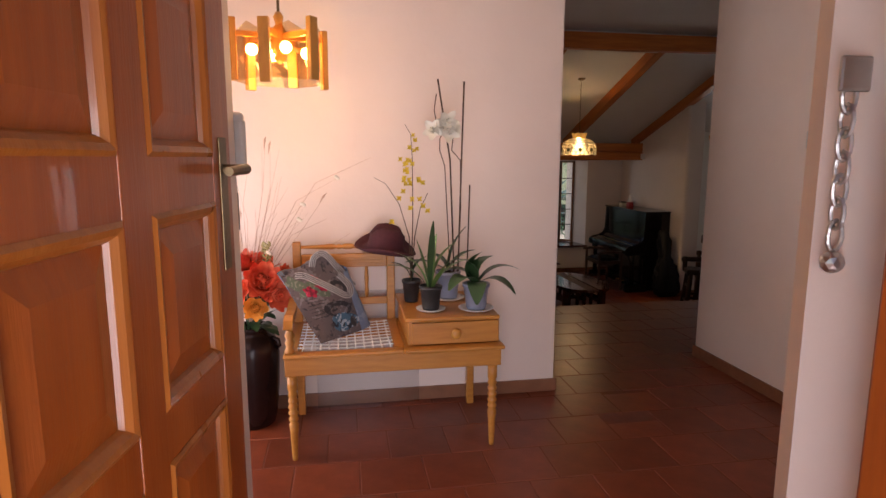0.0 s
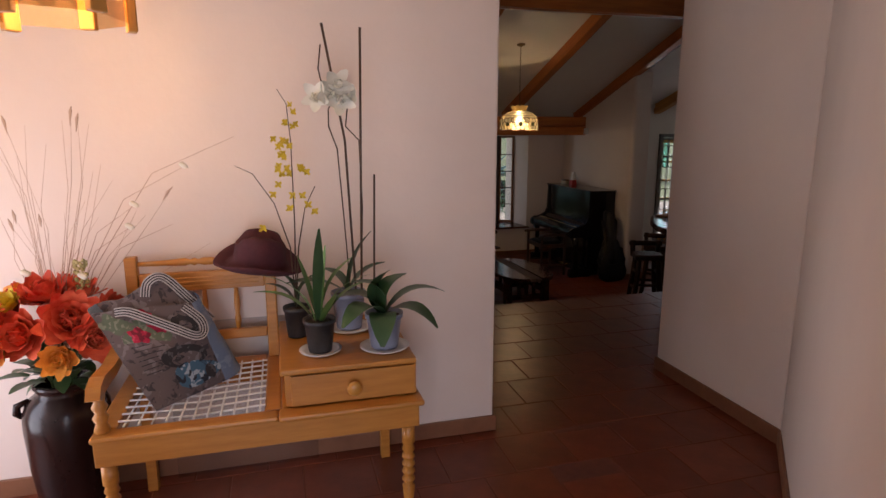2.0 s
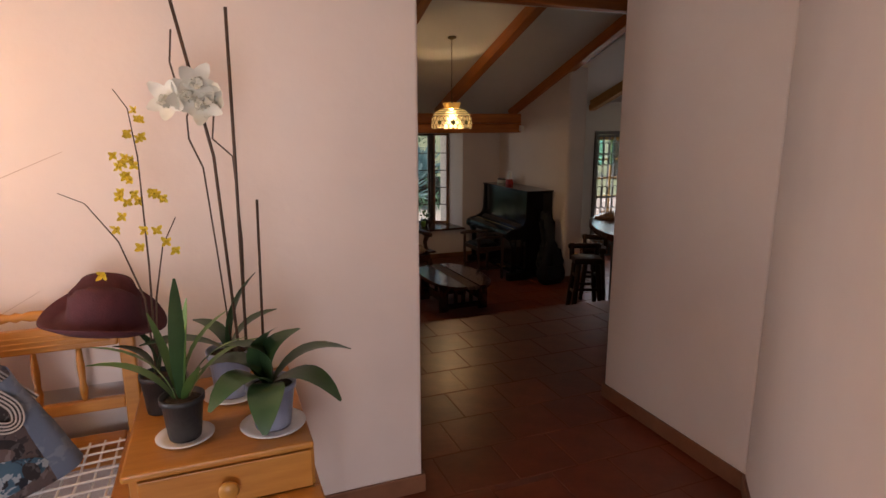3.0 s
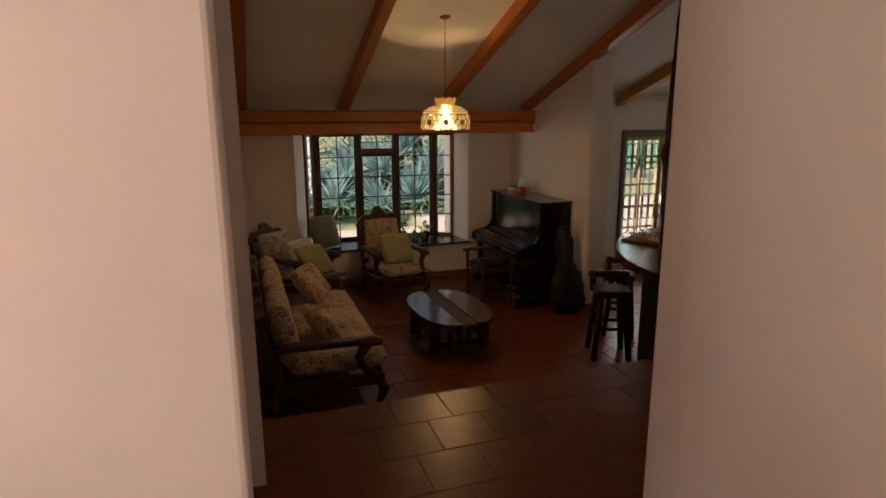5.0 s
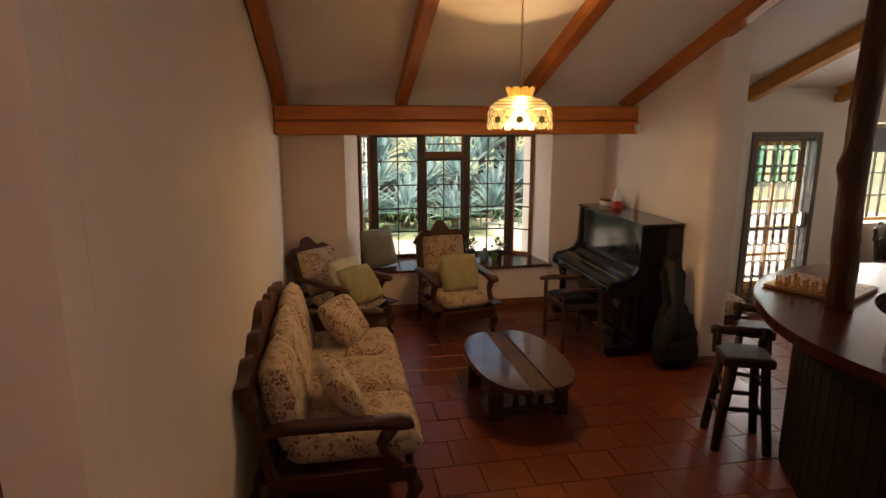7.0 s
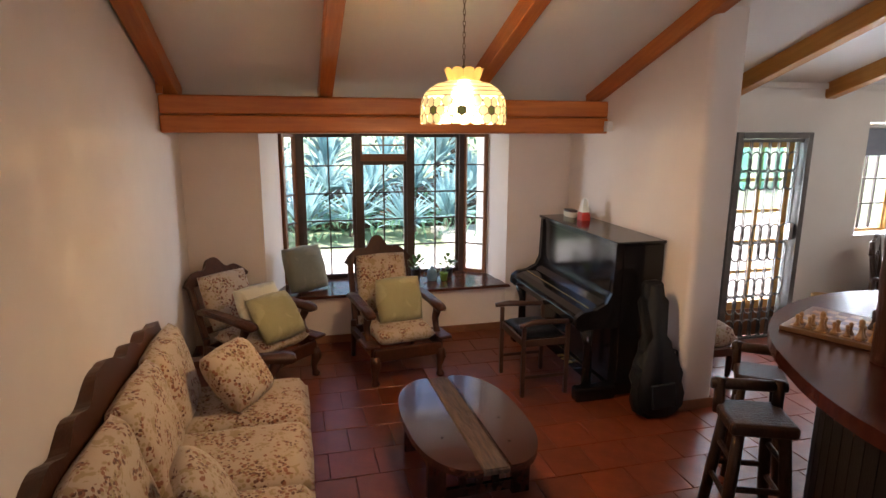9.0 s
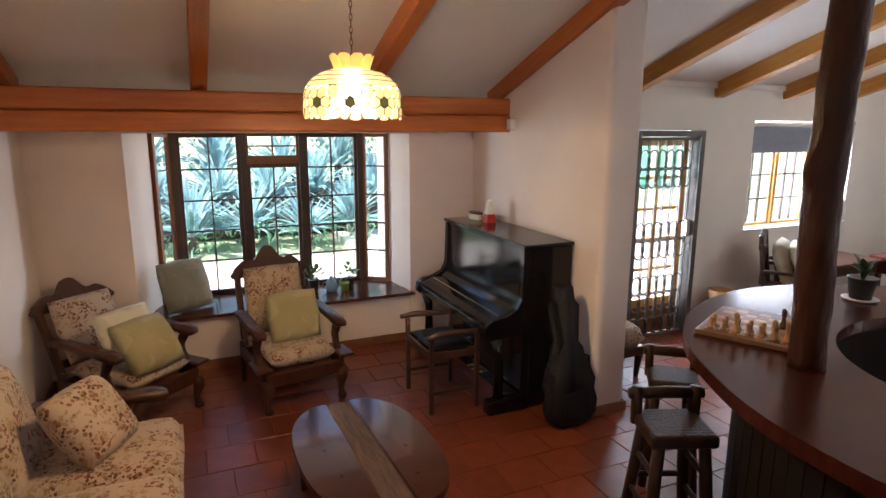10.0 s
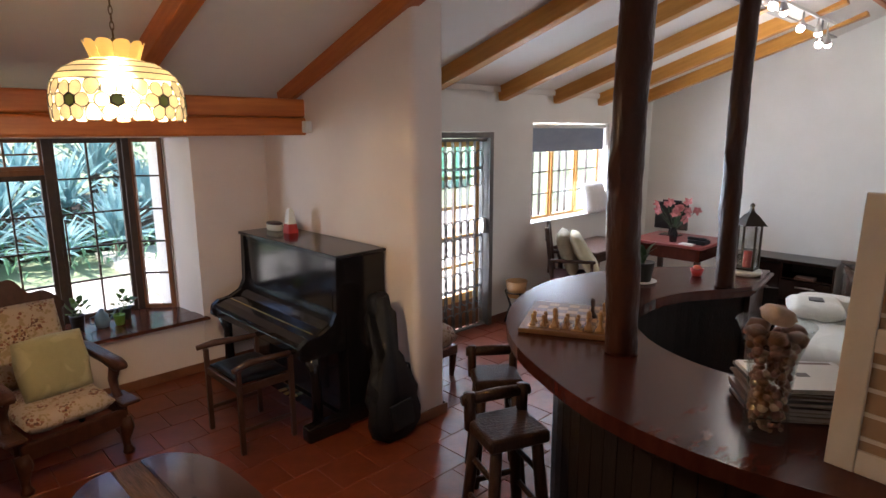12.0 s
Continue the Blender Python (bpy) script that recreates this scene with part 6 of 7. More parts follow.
def log_post(label, x, y, z0, z1, r, lean, seed):
    """A rough tree-trunk post with knots."""
    random.seed(seed)
    n, seg = 110, 26
    bm = B()
    rings = []
    knots = [(random.uniform(0.1, 0.9), random.uniform(0, 6.28), random.uniform(0.006, 0.015)) for _ in range(9)]
    knots.append((0.34, 2.9, 0.03))
    for i in range(n + 1):
        f = i / n
        c = Vector((x + lean[0] * f + 0.02 * math.sin(5 * f + seed), y + lean[1] * f + 0.012 * math.sin(4 * f), z0 + (z1 - z0) * f))
        row = []
        for k in range(seg):
            a = 2 * math.pi * k / seg
            rr = r * (1 + 0.07 * noise.noise(Vector((math.cos(a) * 1.5, math.sin(a) * 1.5, f * 9 + seed))) + 0.07 * noise.noise(Vector((math.cos(a) * 4, math.sin(a) * 4, f * 26 + seed))) + 0.035 * noise.noise(Vector((math.cos(a) * 11, math.sin(a) * 11, f * 70 + seed))))
            for kf, ka, ks in knots:
                da = math.atan2(math.sin(a - ka), math.cos(a - ka))
                rr += ks * math.exp(-((f - kf) / 0.03) ** 2 - (da / 0.4) ** 2)
            row.append(bm.verts.new(c + Vector((rr * math.cos(a), rr * math.sin(a), 0))))
        rings.append(row)
    for p, q in zip(rings, rings[1:]):
        for k in range(seg):
            bm.faces.new((p[k], p[(k + 1) % seg], q[(k + 1) % seg], q[k]))
    bm.faces.new(rings[0][::-1])
    bm.faces.new(rings[-1])
    ob = part("log_post", bm, LOG, None, "", True)
    return tagged(ob, label, "post", "log posts on the bar")


log_post("dark varnished knotty tree-trunk post rising from the bar", 4.585, 6.09, BZ + 0.001, TOP, 0.070, (0.0, 0.0), 3)
log_post("dark varnished slimmer tree-trunk post rising from the bar", 6.05, 6.20, BZ + 0.001, TOP, 0.056, (0.06, 0.0), 8)


def bar_stool(label, m):
    t = thing("bar_stool", label, "stool", m, "bar stools")
    for sx in (-1, 1):
        for sy in (-1, 1):
            part("leg", tube(B(), [(sx * 0.19, sy * 0.18, 0), (sx * 0.15, sy * 0.15, 0.35), (sx * 0.125, sy * 0.125, 0.63)], [0.033, 0.036, 0.033], 10), RUSTIC, t, "", True)
        part("side_rung", tube(B(), [(sx * 0.165, -0.16, 0.24), (sx * 0.165, 0.16, 0.24)], 0.017, 8), RUSTIC, t)
        part("upper_rung", tube(B(), [(sx * 0.145, -0.14, 0.44), (sx * 0.145, 0.14, 0.44)], 0.017, 8), RUSTIC, t)
        part("arm_stub", tube(B(), [(sx * 0.17, 0.12, 0.61), (sx * 0.175, 0.13, 0.80)], [0.034, 0.035], 10), RUSTIC, t, "", True)
    for sy in (-1, 1):
        part("front_rung", tube(B(), [(-0.165, sy * 0.155, 0.30), (0.165, sy * 0.155, 0.30)], 0.017, 8), RUSTIC, t)
    part("back_bar", tube(B(), [(-0.22, 0.13, 0.765), (0.0, 0.135, 0.768), (0.22, 0.13, 0.765)], [0.028, 0.033, 0.029], 10), RUSTIC, t, "", True)
    part("seat", box(B(), -0.19, 0.19, -0.18, 0.17, 0.60, 0.668, 0.022, 3), RUSTIC, t, "thick plank seat")
    return t


bs = bar_stool("rustic dark pole bar stool at the counter", T(4.37, 6.56, L) @ R(-22, "Z") @ Matrix.Diagonal((0.86, 0.86, 1, 1)))
bs2 = copy_thing(bs, T(4.80, 7.00, L) @ R(-38, "Z") @ Matrix.Diagonal((0.86, 0.86, 1, 1)))
tagged(bs2, "rustic dark pole bar stool beside the curved counter")

# chess board
cb = thing("chess_board", "wooden chess board with pieces on the bar", "chess set", T(4.80, 6.465, BZ + 0.001) @ R(27, "Z"))
PALE = surface("pale_maple", (0.38, 0.19, 0.065), (0.50, 0.28, 0.11), 8, 0.4, 0.05, 40)
BROWN = surface("brown_walnut", (0.16, 0.075, 0.03), (0.24, 0.12, 0.05), 8, 0.4, 0.05, 40)
part("board", box(B(), -0.25, 0.25, -0.25, 0.25, 0, 0.022, 0.004), BROWN, cb)
SQ = 0.054
msq = {}
for i in range(8):
    for j in range(8):
        c = PALE if (i + j) % 2 else BROWN
        if c.name not in msq:
            o = part("square", box(B(), -SQ / 2 + 0.001, SQ / 2 - 0.001, -SQ / 2 + 0.001, SQ / 2 - 0.001, 0.022, 0.0245, 0.0008, 1), c, cb)
            msq[c.name] = o.data
            o.matrix_basis = T((i - 3.5) * SQ, (j - 3.5) * SQ, 0)
        else:
            piece("square", msq[c.name], cb, T((i - 3.5) * SQ, (j - 3.5) * SQ, 0))


def chessman(h, r):
    return lathe(B(), [(r, 0), (r, h * 0.10), (r * 0.75, h * 0.16), (r * 0.45, h * 0.35), (r * 0.38, h * 0.58), (r * 0.70, h * 0.62), (r * 0.45, h * 0.68), (r * 0.62, h * 0.80), (r * 0.5, h * 0.92), (r * 0.1, h)], 14)


pm_ = part("chessman", chessman(0.06, 0.017), PALE, cb, "", True)
pm_.matrix_basis = T(-2.5 * SQ, -3.5 * SQ, 0.025)
kg = part("chessman", chessman(0.10, 0.022), PALE, cb, "", True)
kg.matrix_basis = T(-3.5 * SQ, -3.5 * SQ, 0.025)
DKM = surface("dark_chess_wood", (0.04, 0.018, 0.01), (0.075, 0.035, 0.02), 8, 0.35)
kd = part("chessman", chessman(0.10, 0.022), DKM, cb, "dark piece", True)
kd.matrix_basis = T(0.5 * SQ, -1.5 * SQ, 0.025)
pd = part("chessman", chessman(0.065, 0.018), PALE, cb, "", True)
pd.matrix_basis = T(1.5 * SQ, -2.5 * SQ, 0.025)
for j in range(1, 8):
    piece("chessman", kg.data if j in (1, 2, 5) else pm_.data, cb, T(-3.5 * SQ, (j - 3.5) * SQ, 0.025))
    piece("chessman", pm_.data, cb, T(-2.5 * SQ, (j - 3.5) * SQ, 0.025))

# pots, lantern and dishes on the bar
pp = thing("pot_plant", "dark pot on a white saucer standing on the bar", "plant", T(5.80, 6.62, BZ + 0.001))
part("saucer", lathe(B(), [(0, 0), (0.07, 0), (0.095, 0.012), (0.09, 0.014), (0, 0.006)], 24), SAUCER, pp, "", True)
part("pot", lathe(B(), [(0, 0.007), (0.055, 0.007), (0.075, 0.13), (0.08, 0.135), (0.07, 0.135), (0, 0.12)], 24), POTB, pp, "", True)
random.seed(5)
for k in range(9):
    a = 2 * math.pi * k / 9
    bm = B()
    leaf_blade(bm, (0, 0, 0.12), (0.08 * math.cos(a), 0.08 * math.sin(a), 0.20 + 0.03 * (k % 3)), 0.04, 0.02, 5)
    part("leaf", bm, LEAF, pp, "", True)
LANT = surface("dark_bronze_iron", (0.030, 0.020, 0.015), (0.06, 0.04, 0.028), 12, 0.4, 0.1, 80, metal=0.6)
ln = thing("lantern", "dark bronze glass lantern on a white stone on the bar", "lantern", T(6.50, 6.22, BZ + 0.001))
part("stone_base", lathe(B(), [(0.0, 0), (0.09, 0), (0.10, 0.018), (0.09, 0.036), (0, 0.036)], 24), WHITE, ln, "white round base", True)
for sx in (-1, 1):
    for sy in (-1, 1):
        part("corner_post", box(B(), sx * 0.055 - 0.006, sx * 0.055 + 0.006, sy * 0.055 - 0.006, sy * 0.055 + 0.006, 0.037, 0.34), LANT, ln)
part("base_plate", box(B(), -0.062, 0.062, -0.062, 0.062, 0.0365, 0.05, 0.003), LANT, ln)
part("roof", lathe(B(), [(0.105, 0.341), (0.055, 0.40), (0.02, 0.43), (0.012, 0.46), (0.018, 0.475), (0.004, 0.49)], 4), LANT, ln)
part("candle", lathe(B(), [(0.028, 0.051), (0.028, 0.16), (0.02, 0.165)], 16), REDP, ln, "red candle", True)
for a in range(4):
    g = part("pane", box(B(), -0.048, 0.048, 0.054, 0.056, 0.052, 0.338, m=R(90 * a, "Z")), GLASS, ln)
    g.visible_shadow = False
cup = thing("small_bowl", "small dark red dish on the bar", "bowl", T(6.22, 6.44, BZ + 0.001))
part("bowl", lathe(B(), [(0, 0), (0.03, 0), (0.045, 0.05), (0.042, 0.05), (0.028, 0.008), (0, 0.008)], 20), REDP, cup, "", True)
part("petals", lathe(B(), [(0, 0.04), (0.03, 0.055), (0.02, 0.07), (0, 0.075)], 10), PETAL_R, cup)

# shell vase
VX, VY = 4.24, 5.39
vs_ = thing("shell_vase", "tall clear glass vase filled with sea shells", "vase", T(VX, VY, BZ + 0.001) @ Matrix.Scale(1.28, 4))
gb = part("glass", lathe(B(), [(0.0, 0.0), (0.052, 0.0), (0.055, 0.012), (0.048, 0.10), (0.055, 0.20), (0.075, 0.275), (0.088, 0.30), (0.085, 0.30), (0.072, 0.272), (0.052, 0.20), (0.045, 0.10), (0.05, 0.016), (0, 0.014)], 32, cap=False), glass_mat("clear_vase_glass", (0.95, 0.97, 0.96), 0.02, 0.95), vs_, "clear flared glass", True)
gb.visible_shadow = False
SHELL_A = surface("shell_cream", (0.36, 0.24, 0.16), (0.58, 0.43, 0.31), 25, 0.5, 0.2, 60, per=0.3)
SHELL_B = surface("shell_brown", (0.10, 0.04, 0.02), (0.30, 0.14, 0.07), 25, 0.45, 0.2, 60, per=0.3)
random.seed(9)
shell_me = []
for mt in (SHELL_A, SHELL_B, surface("shell_pink", (0.24, 0.10, 0.075), (0.45, 0.24, 0.19), 25, 0.45, 0.2, 60, per=0.3)):
    bm = B()
    rr = []
    for i in range(5):
        f = i / 4
        rr.append([bm.verts.new((0.016 * math.sin(math.pi * (0.12 + 0.8 * f)) * math.cos(a) * (1 + 0.12 * math.cos(5 * a)), 0.016 * math.sin(math.pi * (0.12 + 0.8 * f)) * math.sin(a), 0.026 * (f - 0.5))) for a in (2 * math.pi * k / 9 for k in range(9))])
    for p, q in zip(rr, rr[1:]):
        for k in range(9):
            bm.faces.new((p[k], p[(k + 1) % 9], q[(k + 1) % 9], q[k]))
    bm.faces.new(rr[0][::-1])
    bm.faces.new(rr[-1])
    o = part("shell", bm, mt, vs_, "", True)
    o.matrix_basis = T(0, 0, 0.03) @ R(40, "X")
    shell_me.append(o.data)
for k in range(280):
    z = 0.022 + 0.25 * (k / 280)
    rad = (0.039 if z < 0.19 else 0.039 + 0.30 * (z - 0.19)) * math.sqrt(random.uniform(0.5, 1.0))
    a = random.uniform(0, 6.28)
    s = random.uniform(0.25, 0.4) if z < 0.06 else random.uniform(0.5, 0.85)
    piece("shell", shell_me[random.choice((0, 1, 1, 2, 2))], vs_, T(rad * math.cos(a), rad * math.sin(a), z) @ Euler((random.uniform(0, 6), random.uniform(0, 6), random.uniform(0, 6))).to_matrix().to_4x4() @ Matrix.Diagonal((s, s, s, 1)))
for dx, dy, dz, s, mt in ((-0.045, -0.02, 0.275, 1.3, SHELL_B), (0.04, -0.03, 0.275, 1.4, SHELL_B), (0.0, 0.04, 0.28, 1.5, SHELL_B), (-0.005, -0.05, 0.272, 1.3, SHELL_B), (-0.04, 0.03, 0.28, 1.3, SHELL_B), (0.01, 0.0, 0.315, 2.1, SHELL_A)):
    bm = B()
    pad(bm, 0.036 * s, 0.03 * s, 0.022 * s, R(random.uniform(-30, 30), "X"), 0.45, 8, 1, 0.002, 1)
    o = part("large_shell", bm, mt, vs_, "", True)
    o.matrix_basis = T(dx, dy, dz) @ R(random.uniform(0, 180), "Z")

# magazines
random.seed(14)
zz = BZ + 0.001
COVER = [surface("white_cover", (0.62, 0.60, 0.56), (0.70, 0.68, 0.64), 5, 0.35), surface("dark_cover", (0.03, 0.025, 0.025), (0.06, 0.05, 0.05), 5, 0.35), surface("brown_cover", (0.12, 0.07, 0.05), (0.2, 0.12, 0.09), 5, 0.35)]
PAPER = surface("page_edges", (0.22, 0.19, 0.17), (0.48, 0.43, 0.38), 60, 0.8, 0, 60, (1, 1, 12))
for k in range(10):
    th = random.choice((0.008, 0.012, 0.015, 0.010))
    mg = thing("magazine", "magazine in a pile on the bar", "magazine", T(4.53 + random.uniform(-0.015, 0.015), 5.38 + random.uniform(-0.015, 0.015), zz) @ R(-52 + random.uniform(-5, 5), "Z") @ Matrix.Diagonal((1.15, 1.15, 1, 1)), "pile of magazines")
    part("page_block", box(B(), -0.148, 0.146, -0.108, 0.108, 0.0006, th - 0.0006), PAPER, mg)
    c = COVER[0] if k == 9 else random.choice(COVER[1:])
    bm = box(B(), -0.15, 0.15, -0.11, 0.11, th - 0.0006, th)
    box(bm, -0.15, 0.15, -0.11, 0.11, 0, 0.0006)
    box(bm, -0.15, -0.1485, -0.11, 0.11, 0.0006, th - 0.0006)
    part("cover", bm, c, mg)
    if k == 9:
        part("print", box(B(), -0.02, 0.02, -0.015, 0.015, th, th + 0.0006), COVER[1], mg, "small dark picture")
        part("print", box(B(), -0.13, 0.13, 0.085, 0.10, th, th + 0.0006), COVER[2], mg, "printed title bar")
    zz += th + 0.0006

# distressed white frame standing on the bar
CHIP = surface("chipped_white_paint", (0.64, 0.57, 0.47), (0.74, 0.68, 0.58), 7, 0.6, 0.3, 30)
MESHP = surface("brown_panel", (0.30, 0.19, 0.10), (0.42, 0.28, 0.16), 12, 0.7, 0.2, 50)
wf = thing("shutter_frame", "distressed white painted wooden shutter frame on the bar", "frame", T(4.205, 5.215, BZ + 0.001) @ R(-96, "Z") @ R(-4, "X"))
part("stile", box(B(), 0.0, 0.075, 0, 0.03, 0, 0.80, 0.004), CHIP, wf)
part("stile", box(B(), 0.40, 0.475, 0, 0.03, 0, 0.80, 0.004), CHIP, wf)
for z in (0.0, 0.36, 0.73):
    part("rail", box(B(), 0.0755, 0.3995, 0.002, 0.028, z, z + 0.07, 0.004), CHIP, wf)
for z0, z1 in ((0.0705, 0.3595), (0.4305, 0.7295)):
    part("panel", box(B(), 0.0755, 0.3995, 0.012, 0.018, z0, z1), MESHP, wf, "brown inset panel")
    for k in range(4):
        zc = z0 + (z1 - z0) * (k + 0.5) / 4
        part("bar_slat", box(B(), 0.076, 0.399, 0.006, 0.0115, zc - 0.006, zc + 0.006), CHIP, wf)

# ---- dining side ----
gd = thing("door_garden", "dark steel framed garden door with small panes", "door")
tagged(gd, kind="structure")
b = box(B(), 6.102, 6.16, 8.90, 9.10, L, 1.343, 0.004)
box(b, 6.895, 6.953, 8.90, 9.10, L, 1.343, 0.004)
box(b, 6.161, 6.894, 8.90, 9.10, 1.285, 1.343, 0.004)
part("door_frame", b, IRON, gd)
casement((6.175, 9.06), (6.88, 9.06), L + 0.30, 1.28, 2, 5, 0.085, parent=gd, mat=YELLOWW, bar=0.032)
part("bottom_panel", box(B(), 6.175, 6.88, 9.035, 9.085, L + 0.01, L + 0.299, 0.004), TIMBERW, gd, "wooden bottom panel")
gate = thing("security_gate", "folding steel trellis security gate before the garden door", "gate")
GX = [6.21 + 0.105 * k for k in range(7)]
for k, x in enumerate(GX):
    for dx in (-0.011, 0.011):
        part("upright", box(B(), x + dx - 0.004, x + dx + 0.004, 8.965, 8.975, L + 0.03, 1.25), IRON, gate)
for zc in (L + 0.12, L + 0.46, 0.28, 0.98):
    for k in range(6):
        for dz in (-0.085, 0.085) if zc > L + 0.2 else (0.0,):
            for sg in (-1, 1):
                pts = [((GX[k] + GX[k + 1]) / 2 + 0.058 * math.cos(q) * sg, 8.955 - 0.004 * sg, zc + dz + 0.095 * math.sin(q)) for q in (math.pi * (j / 8 - 0.5) for j in range(9))]
                part("lattice", tube(B(), pts, 0.0085, 4, cap=False), IRON, gate)
part("track", box(B(), 6.165, 6.89, 8.94, 8.985, L + 0.012, L + 0.028), IRON, gate)
part("top_track", box(B(), 6.165, 6.89, 8.94, 8.985, 1.25, 1.28), IRON, gate)
part("lock_box", box(B(), 6.83, 6.88, 8.93, 8.99, 0.30, 0.46, 0.004), STEEL, gate, "steel lock box")
STAIN = glass_mat("stained_glass_turquoise", (0.62, 0.95, 0.93), 0.02, 0.95)
for k in range(3):
    g = part("stained_pane", box(B(), 6.26 + 0.20 * k, 6.37 + 0.20 * k, 9.03, 9.034, 0.80, 1.20), STAIN, gd, "turquoise glass")
    g.visible_shadow = False

dw = tagged(thing("window_dining", "yellow timber and steel small-paned dining window", "window"), kind="structure")
for k in range(3):
    x0 = 7.66 + 0.53 * k
    casement((x0, 9.08), (x0 + 0.51, 9.08), 0.32, 1.43, 3 if k < 2 else 2, 4, 0.04, parent=dw, mat=YELLOWW, inner=STEELW, bar=0.016)
part("sill", box(B(), 7.62, 9.27, 8.905, 9.06, 0.302, 0.318, 0.004), WHITE, dw)
BLIND = surface("blue_grey_blind", (0.22, 0.25, 0.31), (0.30, 0.33, 0.39), 4, 0.8, 0.05, 40, (1, 1, 3))
bl = thing("roller_blind", "half-lowered blue-grey roller blind at the dining window", "blind")
part("roller", tube(B(), [(7.65, 8.985, 1.405), (9.24, 8.985, 1.405)], 0.022, 12), WHITE, bl, "", True)
part("cloth", box(B(), 7.66, 9.23, 8.992, 8.995, 1.13, 1.40), BLIND, bl)
part("hem_bar", box(B(), 7.66, 9.23, 8.988, 8.999, 1.115, 1.131, 0.002), BLIND, bl)

# floral ottoman behind the stub wall
ot = thing("ottoman", "floral ottoman with dark wooden legs", "ottoman", T(5.46, 8.45, L))
bm = B()
pad(bm, 0.52, 0.52, 0.20, T(0, 0, 0.36), 0.2, 12, 0.4, 0.01, 3)
part("cushion", bm, FLORAL, ot, "", True)
part("frame", box(B(), -0.25, 0.25, -0.25, 0.25, 0.20, 0.28, 0.01), DARKV, ot)
for sx in (-1, 1):
    for sy in (-1, 1):
        part("leg", tube(B(), [(sx * 0.21, sy * 0.21, 0), (sx * 0.22, sy * 0.22, 0.20)], [0.02, 0.035], 8), DARKV, ot)
ps = thing("plant_stand", "cream pot in a small black metal stand", "pot stand", T(7.17, 8.74, L))
part("pot", lathe(B(), [(0, 0.30), (0.09, 0.30), (0.12, 0.48), (0.11, 0.48), (0.09, 0.33), (0, 0.33)], 24), PALE, ps, "", True)
for k in range(3):
    a = 2 * math.pi * k / 3
    part("leg", tube(B(), [(0.12 * math.cos(a), 0.12 * math.sin(a), 0), (0.06 * math.cos(a), 0.06 * math.sin(a), 0.2), (0.12 * math.cos(a), 0.12 * math.sin(a), 0.36)], 0.012, 8), BLACKC, ps)
part("ring", tube(B(), [(0.122 * math.cos(q), 0.122 * math.sin(q), 0.36) for q in (2 * math.pi * k / 20 for k in range(21))], 0.008, 6, cap=False), BLACKC, ps)


SEATR = surface("dark_red_seat", (0.10, 0.02, 0.018), (0.16, 0.035, 0.03), 8, 0.6)


def dining_chair(label, m, group="dining chairs"):
    t = thing("dining_chair", label, "chair", m, group)
    for sx in (-1, 1):
        part("front_leg", box(B(), sx * 0.20 - 0.02, sx * 0.20 + 0.02, -0.23, -0.19, 0, 0.44, 0.004), DARK, t)
        part("back_post", tube(B(), [(sx * 0.20, 0.22, 0), (sx * 0.20, 0.20, 0.45), (sx * 0.19, 0.27, 0.98)], 0.022, 8), DARK, t)
        part("armrest", box(B(), sx * 0.23 - 0.025, sx * 0.23 + 0.025, -0.22, 0.22, 0.64, 0.67, 0.008), DARK, t)
        part("arm_post", box(B(), sx * 0.22 - 0.015, sx * 0.22 + 0.015, -0.20, -0.17, 0.47, 0.64, 0.004), DARK, t)
    part("seat", box(B(), -0.23, 0.23, -0.24, 0.22, 0.44, 0.475, 0.01), SEATR, t, "dark red seat")
    bm = crest(0.46, 0.95, 0.03, 0.25, 0.03)
    part("top_rail", bm, DARK, t)
    for x in (-0.10, 0.0, 0.10):
        part("splat", box(B(), x - 0.02, x + 0.02, 0.235, 0.255, 0.50, 0.86, 0.004), DARK, t)
    return t


WHITEC = fabric("white_cushion_cotton", (0.72, 0.71, 0.70), [((0.78, 0.77, 0.76), 6, 0.55)], fold=0.3)
d1 = dining_chair("dark wooden armchair piled with tan cushions by the desk", T(7.76, 8.42, L) @ R(33, "Z") @ Matrix.Scale(1.07, 4))
TAN = fabric("tan_cloth", (0.26, 0.20, 0.12), [((0.32, 0.25, 0.16), 6, 0.55)], fold=0.4)
YCL = fabric("pale_yellow_cloth", (0.46, 0.41, 0.26), [((0.52, 0.46, 0.3), 6, 0.55)], fold=0.4)
cushion_thing("scatter_cushion", "tan cushion standing on the dining armchair", 0.56, 0.50, 0.16, T(7.735, 8.48, L + 0.76) @ R(33, "Z") @ R(72, "X"), TAN, 21)
cushion_thing("scatter_cushion", "pale yellow cushion leaning on the dining armchair", 0.54, 0.56, 0.15, T(7.83, 8.33, L + 0.74) @ R(33, "Z") @ R(58, "X"), YCL, 22)
tb = thing("side_table", "dark brown leather-topped table under the dining window", "table", T(8.48, 8.56, L))
part("top", box(B(), -0.50, 0.50, -0.30, 0.30, 0.70, 0.735, 0.012, 3), surface("brown_leather_top", (0.075, 0.034, 0.024), (0.12, 0.055, 0.04), 7, 0.35, 0.15, 60), tb)
part("apron", box(B(), -0.45, 0.45, -0.26, 0.26, 0.60, 0.6995, 0.004), DARK, tb)
for sx in (-1, 1):
    for sy in (-1, 1):
        part("leg", tube(B(), [(sx * 0.42, sy * 0.23, 0), (sx * 0.42, sy * 0.23, 0.25), (sx * 0.42, sy * 0.23, 0.60)], [0.018, 0.028, 0.03], 10), DARK, tb, "", True)

